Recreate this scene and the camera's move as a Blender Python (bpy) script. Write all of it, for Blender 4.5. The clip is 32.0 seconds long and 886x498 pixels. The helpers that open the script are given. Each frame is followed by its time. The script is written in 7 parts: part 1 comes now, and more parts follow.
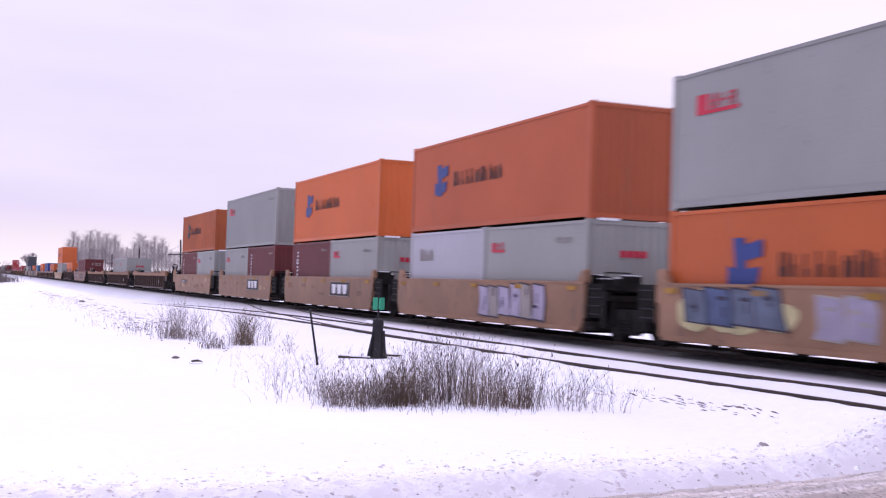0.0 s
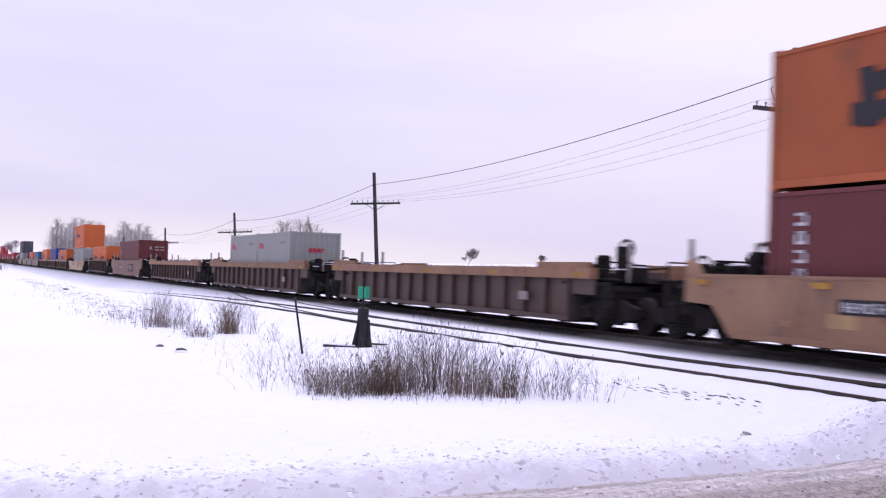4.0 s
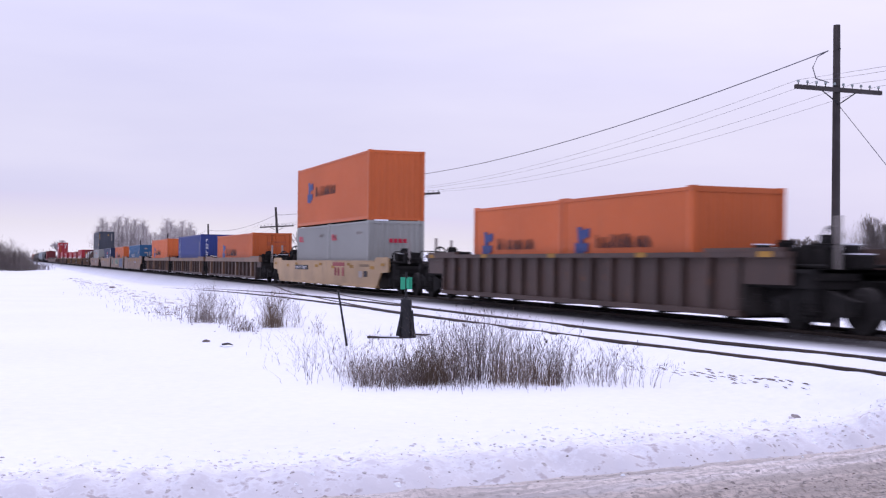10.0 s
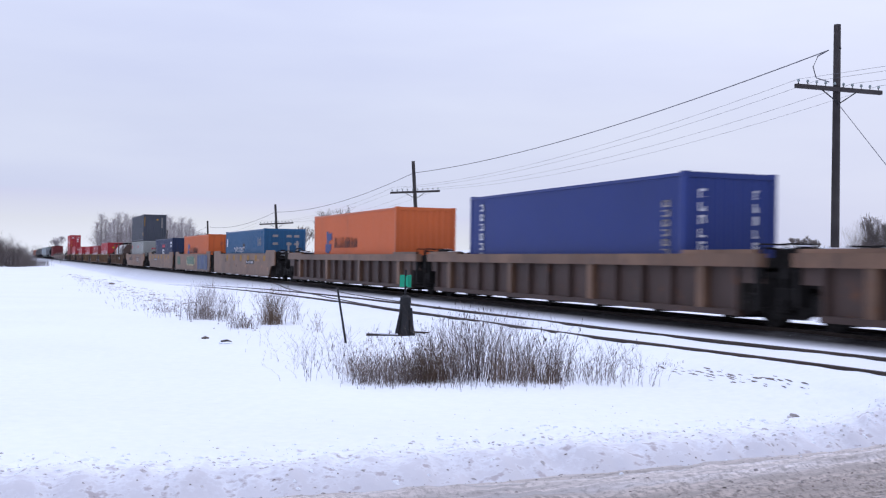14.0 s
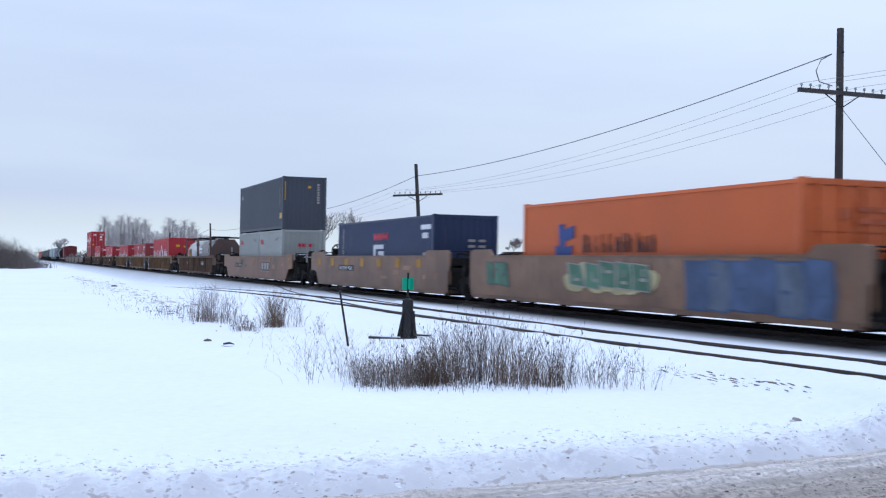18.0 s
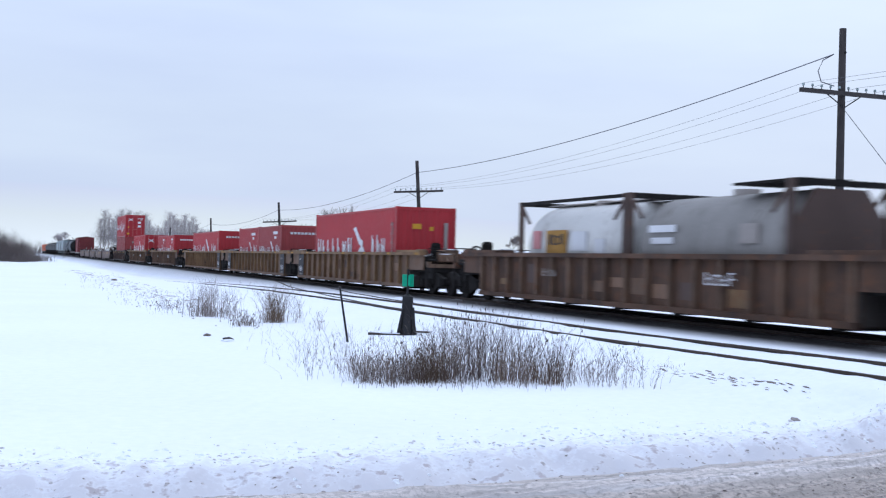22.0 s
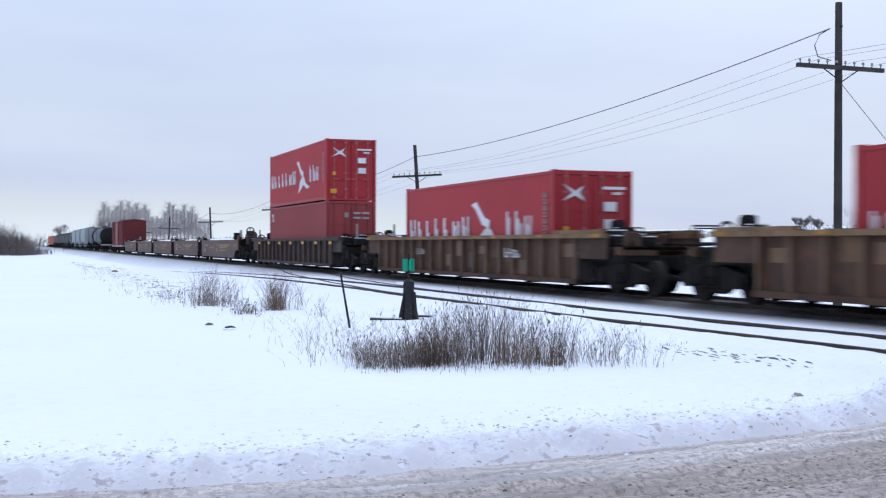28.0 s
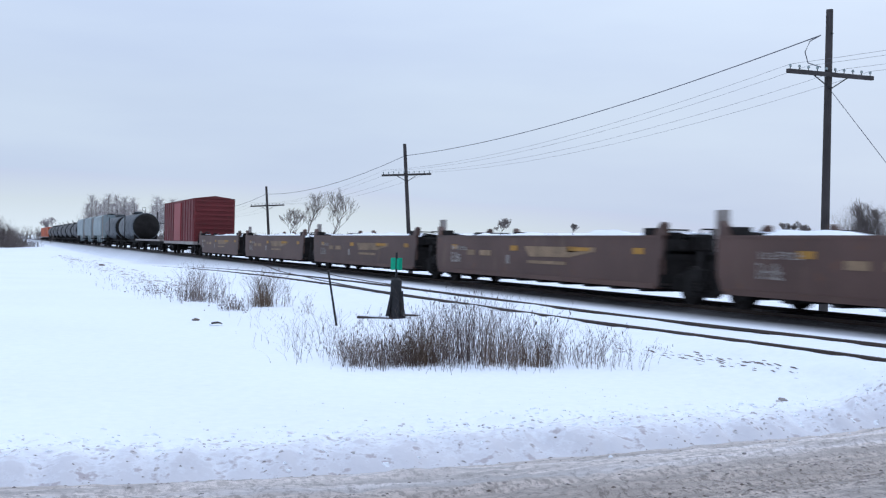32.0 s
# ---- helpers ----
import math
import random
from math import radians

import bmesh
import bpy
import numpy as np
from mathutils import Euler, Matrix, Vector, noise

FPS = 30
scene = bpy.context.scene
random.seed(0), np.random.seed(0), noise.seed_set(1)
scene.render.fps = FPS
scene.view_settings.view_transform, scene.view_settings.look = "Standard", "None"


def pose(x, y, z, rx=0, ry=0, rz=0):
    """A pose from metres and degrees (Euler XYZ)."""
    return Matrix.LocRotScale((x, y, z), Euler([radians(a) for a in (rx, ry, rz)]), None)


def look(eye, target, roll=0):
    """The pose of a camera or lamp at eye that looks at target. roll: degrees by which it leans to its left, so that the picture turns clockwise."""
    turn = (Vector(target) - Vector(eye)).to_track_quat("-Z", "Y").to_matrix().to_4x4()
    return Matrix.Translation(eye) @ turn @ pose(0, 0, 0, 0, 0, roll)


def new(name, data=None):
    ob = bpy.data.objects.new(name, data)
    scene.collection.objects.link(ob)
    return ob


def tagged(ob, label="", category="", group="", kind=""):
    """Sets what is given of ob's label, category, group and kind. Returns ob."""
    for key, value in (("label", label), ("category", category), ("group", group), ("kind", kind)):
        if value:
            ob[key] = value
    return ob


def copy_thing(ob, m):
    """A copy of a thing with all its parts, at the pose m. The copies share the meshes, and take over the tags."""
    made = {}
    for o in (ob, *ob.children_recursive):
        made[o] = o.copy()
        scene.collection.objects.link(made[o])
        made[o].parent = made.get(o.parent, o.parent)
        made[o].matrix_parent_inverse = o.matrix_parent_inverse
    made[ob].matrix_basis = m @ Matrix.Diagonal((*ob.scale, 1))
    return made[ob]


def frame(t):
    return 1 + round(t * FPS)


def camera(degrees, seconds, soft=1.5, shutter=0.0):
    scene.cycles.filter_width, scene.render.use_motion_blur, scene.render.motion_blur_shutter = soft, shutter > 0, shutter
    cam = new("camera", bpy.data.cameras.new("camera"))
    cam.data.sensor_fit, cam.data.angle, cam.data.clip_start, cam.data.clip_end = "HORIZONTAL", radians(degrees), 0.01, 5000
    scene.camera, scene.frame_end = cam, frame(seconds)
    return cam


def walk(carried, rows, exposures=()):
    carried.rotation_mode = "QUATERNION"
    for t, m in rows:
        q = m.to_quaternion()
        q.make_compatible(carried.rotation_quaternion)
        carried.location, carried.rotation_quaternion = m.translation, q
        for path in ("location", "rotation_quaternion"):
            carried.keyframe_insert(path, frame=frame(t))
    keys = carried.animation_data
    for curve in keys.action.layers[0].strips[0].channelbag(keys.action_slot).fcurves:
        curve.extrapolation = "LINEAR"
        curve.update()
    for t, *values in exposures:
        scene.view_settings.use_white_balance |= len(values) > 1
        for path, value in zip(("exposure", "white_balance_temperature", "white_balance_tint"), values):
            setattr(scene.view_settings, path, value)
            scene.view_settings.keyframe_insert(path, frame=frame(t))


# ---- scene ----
# World: x to the right of the track line, y along the track away from the eye, z = 0 at the top of rail.
EYE = (0.0, 0.0, 1.2)
TRACK_X = 14.90          # centre of the main track
SIDING_X = 9.78          # centre of the siding


def aim(yaw, pitch, roll):
    """A camera pose at EYE: degrees to the right of the track's direction, upwards, and leaning to its left."""
    return pose(*EYE, 90 + pitch, 0, -yaw) @ pose(0, 0, 0, 0, 0, roll)


cam = camera(42.75, 32.0, soft=1.2, shutter=0.5)
walk(cam, [
    (0.0, aim(22.28, 1.84, 1.85)), (0.5, aim(22.38, 1.89, 1.86)), (1.0, aim(22.28, 1.74, 1.78)), (1.5, aim(22.32, 1.54, 1.83)), 
    (2.0, aim(22.39, 1.31, 1.78)), (2.5, aim(22.44, 1.06, 1.82)), (3.0, aim(22.70, 0.93, 1.91)), (3.5, aim(22.82, 0.94, 2.07)), 
    (4.0, aim(23.04, 1.31, 2.03)), (4.5, aim(23.12, 1.58, 1.84)), (6.5, aim(23.08, 1.31, 1.91)), (7.0, aim(23.07, 1.26, 1.93)), 
    (7.5, aim(22.82, 1.18, 1.89)), (8.0, aim(22.62, 1.12, 1.35)), (8.5, aim(22.37, 0.60, 0.74)), (9.0, aim(22.06, 0.59, 0.27)), 
    (9.5, aim(21.02, 0.30, 0.47)), (10.0, aim(20.96, 0.73, 0.60)), (10.5, aim(20.85, 0.94, 0.47)), (11.0, aim(20.75, 1.02, 0.33)), 
    (11.5, aim(20.89, 1.18, 0.39)), (12.0, aim(20.88, 1.18, 0.44)), (12.5, aim(20.90, 1.12, 0.50)), (13.0, aim(20.90, 0.82, 0.63)), 
    (13.5, aim(20.85, 0.62, 0.58)), (14.0, aim(20.99, 0.62, 0.85)), (14.5, aim(21.03, 0.80, 0.84)), (16.5, aim(20.77, 0.95, 0.95)), 
    (17.0, aim(20.89, 0.86, 1.02)), (17.5, aim(20.89, 0.79, 1.01)), (18.0, aim(20.86, 0.77, 0.98)), (18.5, aim(20.95, 0.75, 1.05)), 
    (19.0, aim(21.00, 0.66, 1.14)), (19.5, aim(21.05, 0.63, 1.23)), (20.0, aim(21.04, 0.61, 1.18)), (20.5, aim(21.08, 0.54, 1.30)), 
    (21.0, aim(20.96, 0.56, 1.32)), (21.5, aim(20.83, 0.66, 1.38)), (22.0, aim(20.85, 0.61, 1.49)), (22.5, aim(20.91, 0.60, 1.37)), 
    (23.0, aim(20.95, 0.77, 1.27)), (23.5, aim(20.72, 0.95, 1.17)), (24.0, aim(20.52, 1.14, 1.27)), (24.5, aim(20.30, 0.93, 1.42)), 
    (25.0, aim(20.42, 0.72, 1.46)), (25.5, aim(20.57, 0.42, 1.49)), (27.5, aim(21.07, -0.28, 0.38)), (28.0, aim(20.86, -0.21, 0.16)), 
    (28.5, aim(20.59, 0.02, -0.13)), (29.0, aim(20.73, -0.03, 0.17)), (29.5, aim(21.09, -0.02, 0.60)), (30.0, aim(21.35, -0.21, 0.84)), 
    (30.5, aim(21.35, -0.49, 0.80)), (31.0, aim(21.43, -0.39, 0.82)), (31.5, aim(21.43, -0.28, 0.93)), (32.0, aim(21.46, -0.23, 1.15)),
], exposures=[(0.0, 0.10, 6900, 31), (4.0, 0.04, 6750, 25), (7.0, -0.13, 6280, 12), (9.0, -0.09, 6430, 18), (11.0, -0.02, 6680, 27),
              (13.0, -0.09, 6500, 17), (17.0, -0.10, 5960, 3), (19.5, -0.10, 5930, 0), (21.0, -0.01, 6060, 2), (23.0, -0.08, 6060, 3), (28.0, -0.09, 6180, 4), (30.0, 0.02, 6210, 4), (31.0, -0.05, 6200, 2), (32.0, -0.15, 6080, 1)])

# ---------------------------------------------------------------- world and light
world = bpy.data.worlds.new("overcast_sky")
scene.world = world
world.use_nodes = True
wn, wl = world.node_tree.nodes, world.node_tree.links
wn.clear()
w_out = wn.new("ShaderNodeOutputWorld")
w_bg = wn.new("ShaderNodeBackground")
w_sky = wn.new("ShaderNodeTexSky")
w_sky.sky_type = "NISHITA"
w_sky.sun_disc = False
w_sky.sun_elevation, w_sky.sun_rotation = radians(37), radians(60)
w_sky.air_density, w_sky.dust_density = 1.0, 3.0
w_dim = wn.new("ShaderNodeMix")
w_dim.data_type = "RGBA"
w_dim.blend_type = "MULTIPLY"
w_dim.inputs["Factor"].default_value = 1.0
w_dim.inputs["B"].default_value = (0.10, 0.10, 0.10, 1)
w_geo = wn.new("ShaderNodeTexCoord")
w_map = wn.new("ShaderNodeMapping")
w_map.inputs["Scale"].default_value = (1.0, 1.0, 5.0)
w_noise = wn.new("ShaderNodeTexNoise")
w_noise.inputs["Scale"].default_value = 1.6
w_noise.inputs["Detail"].default_value = 5.0
w_noise.inputs["Roughness"].default_value = 0.5
w_ramp = wn.new("ShaderNodeValToRGB")
w_ramp.color_ramp.elements[0].position = 0.30
w_ramp.color_ramp.elements[0].color = (0.60, 0.65, 0.90, 1)
w_ramp.color_ramp.elements[1].position = 0.72
w_ramp.color_ramp.elements[1].color = (0.77, 0.82, 1.0, 1)
w_sep = wn.new("ShaderNodeSeparateXYZ")
w_hor = wn.new("ShaderNodeValToRGB")
w_hor.color_ramp.elements[0].position = 0.0
w_hor.color_ramp.elements[0].color = (0.99, 1.03, 1.14, 1)
w_hor.color_ramp.elements[1].position = 0.20
w_hor.color_ramp.elements[1].color = (0, 0, 0, 1)
w_low = wn.new("ShaderNodeMix")
w_low.data_type = "RGBA"
w_low.blend_type = "LIGHTEN"
w_low.inputs["Factor"].default_value = 1.0
w_mix = wn.new("ShaderNodeMix")
w_mix.data_type = "RGBA"
w_mix.inputs["Factor"].default_value = 0.9
wl.new(w_sky.outputs["Color"], w_dim.inputs["A"])
wl.new(w_geo.outputs["Generated"], w_map.inputs["Vector"])
wl.new(w_map.outputs["Vector"], w_noise.inputs["Vector"])
wl.new(w_noise.outputs["Fac"], w_ramp.inputs["Fac"])
wl.new(w_geo.outputs["Generated"], w_sep.inputs["Vector"])
wl.new(w_sep.outputs["Z"], w_hor.inputs["Fac"])
# the bright gap under the cloud lies low along the line of the track and fades away from it
w_side = wn.new("ShaderNodeMapRange")
w_side.inputs["From Min"].default_value, w_side.inputs["From Max"].default_value = 0.70, 0.99
w_side.inputs["To Min"].default_value, w_side.inputs["To Max"].default_value = 0.60, 1.0
w_band = wn.new("ShaderNodeVectorMath")
w_band.operation = "SCALE"
wl.new(w_sep.outputs["Y"], w_side.inputs["Value"])
wl.new(w_hor.outputs["Color"], w_band.inputs[0])
wl.new(w_side.outputs["Result"], w_band.inputs["Scale"])
wl.new(w_ramp.outputs["Color"], w_low.inputs["A"])
wl.new(w_band.outputs["Vector"], w_low.inputs["B"])
# an overcast sky grows brighter towards the zenith
w_zen = wn.new("ShaderNodeMapRange")
w_zen.inputs["From Min"].default_value, w_zen.inputs["From Max"].default_value = 0.12, 1.0
w_zen.inputs["To Min"].default_value, w_zen.inputs["To Max"].default_value = 1.0, 2.0
w_top = wn.new("ShaderNodeVectorMath")
w_top.operation = "SCALE"
wl.new(w_sep.outputs["Z"], w_zen.inputs["Value"])
wl.new(w_low.outputs["Result"], w_top.inputs[0])
wl.new(w_zen.outputs["Result"], w_top.inputs["Scale"])
wl.new(w_dim.outputs["Result"], w_mix.inputs["A"])
wl.new(w_top.outputs["Vector"], w_mix.inputs["B"])
wl.new(w_mix.outputs["Result"], w_bg.inputs["Color"])
w_bg.inputs["Strength"].default_value = 1.0
wl.new(w_bg.outputs["Background"], w_out.inputs["Surface"])

sun = new("sun", bpy.data.lights.new("sun", "SUN"))
sun.data.energy, sun.data.angle, sun.data.color = 0.35, radians(50), (1.0, 0.97, 0.93)
sun.matrix_world = look((70, 40, 60), (10, 20, 0))


# ---------------------------------------------------------------- materials
def material(name, color, rough=0.6, metal=0.0, vary=0.25, scale=3.0, bump=0.15, fine=40.0, dirt=None, dirt_amount=0.0, streaks=0.0, shift=0.06, spec=0.3, rust=0.0):
    """A procedural surface: colour with broad stains, fine grain, optional dirt and upright streaks."""
    m = bpy.data.materials.new(name)
    m.use_nodes = True
    n, l = m.node_tree.nodes, m.node_tree.links
    b = n["Principled BSDF"]
    b.inputs["Roughness"].default_value, b.inputs["Metallic"].default_value = rough, metal
    b.inputs["Specular IOR Level"].default_value = spec
    tc, info = n.new("ShaderNodeTexCoord"), n.new("ShaderNodeObjectInfo")
    add = n.new("ShaderNodeVectorMath")
    add.operation = "MULTIPLY_ADD"
    add.inputs[1].default_value = (1, 1, 1)
    off = n.new("ShaderNodeCombineXYZ")
    tie = n.new("ShaderNodeMath")
    tie.operation = "MULTIPLY"
    tie.inputs[1].default_value = 37.0
    l.new(info.outputs["Random"], tie.inputs[0])
    l.new(tie.outputs[0], off.inputs["X"])
    l.new(tc.outputs["Object"], add.inputs[0])
    l.new(off.outputs[0], add.inputs[2])
    big = n.new("ShaderNodeTexNoise")
    big.inputs["Scale"].default_value, big.inputs["Detail"].default_value = scale * 0.35, 4
    small = n.new("ShaderNodeTexNoise")
    small.inputs["Scale"].default_value, small.inputs["Detail"].default_value = fine, 3
    l.new(add.outputs[0], big.inputs["Vector"])
    l.new(add.outputs[0], small.inputs["Vector"])
    ramp = n.new("ShaderNodeValToRGB")
    c = Vector(color)
    ramp.color_ramp.elements[0].position, ramp.color_ramp.elements[1].position = 0.28, 0.72
    ramp.color_ramp.elements[0].color = (*(c * (1 - vary)), 1)
    ramp.color_ramp.elements[1].color = (*(c * (1 + vary * 0.6)), 1)
    l.new(big.outputs["Fac"], ramp.inputs["Fac"])
    grain = n.new("ShaderNodeMix")
    grain.data_type, grain.blend_type = "RGBA", "OVERLAY"
    grain.inputs["Factor"].default_value = 0.25
    l.new(ramp.outputs["Color"], grain.inputs["A"])
    l.new(small.outputs["Fac"], grain.inputs["B"])
    hue = n.new("ShaderNodeHueSaturation")
    rng = n.new("ShaderNodeMapRange")
    rng.inputs["To Min"].default_value, rng.inputs["To Max"].default_value = 1 - shift * 2, 1 + shift * 2
    l.new(info.outputs["Random"], rng.inputs["Value"])
    l.new(rng.outputs[0], hue.inputs["Value"])
    l.new(grain.outputs["Result"], hue.inputs["Color"])
    last = hue.outputs["Color"]
    if dirt:
        mp = n.new("ShaderNodeMapping")
        mp.inputs["Scale"].default_value = (2.2, 2.2, 2.2 - 1.9 * streaks)
        dn = n.new("ShaderNodeTexNoise")
        dn.inputs["Scale"].default_value, dn.inputs["Detail"].default_value = scale, 6
        dn.inputs["Roughness"].default_value = 0.62
        l.new(add.outputs[0], mp.inputs["Vector"])
        l.new(mp.outputs[0], dn.inputs["Vector"])
        dr = n.new("ShaderNodeMapRange")
        dr.inputs["From Min"].default_value, dr.inputs["From Max"].default_value = 0.62 - dirt_amount * 0.4, 0.80 - dirt_amount * 0.2
        l.new(dn.outputs["Fac"], dr.inputs["Value"])
        dm = n.new("ShaderNodeMix")
        dm.data_type = "RGBA"
        dm.inputs["B"].default_value = (*dirt, 1)
        l.new(dr.outputs[0], dm.inputs["Factor"])
        l.new(last, dm.inputs["A"])
        last = dm.outputs["Result"]
    if rust:
        rn = n.new("ShaderNodeTexNoise")
        rn.inputs["Scale"].default_value, rn.inputs["Detail"].default_value, rn.inputs["Roughness"].default_value = 2.6, 9, 0.72
        l.new(add.outputs[0], rn.inputs["Vector"])
        rr = n.new("ShaderNodeMapRange")
        rr.inputs["From Min"].default_value, rr.inputs["From Max"].default_value = 0.62 - rust * 0.25, 0.72
        rr.inputs["To Max"].default_value = 0.85
        l.new(rn.outputs["Fac"], rr.inputs["Value"])
        rm = n.new("ShaderNodeMix")
        rm.data_type = "RGBA"
        rm.inputs["B"].default_value = (0.15, 0.062, 0.027, 1)
        l.new(rr.outputs[0], rm.inputs["Factor"])
        l.new(last, rm.inputs["A"])
        last = rm.outputs["Result"]
    l.new(last, b.inputs["Base Color"])
    if bump:
        bp = n.new("ShaderNodeBump")
        bp.inputs["Strength"].default_value, bp.inputs["Distance"].default_value = bump, 0.02
        l.new(small.outputs["Fac"], bp.inputs["Height"])
        l.new(bp.outputs[0], b.inputs["Normal"])
    return m


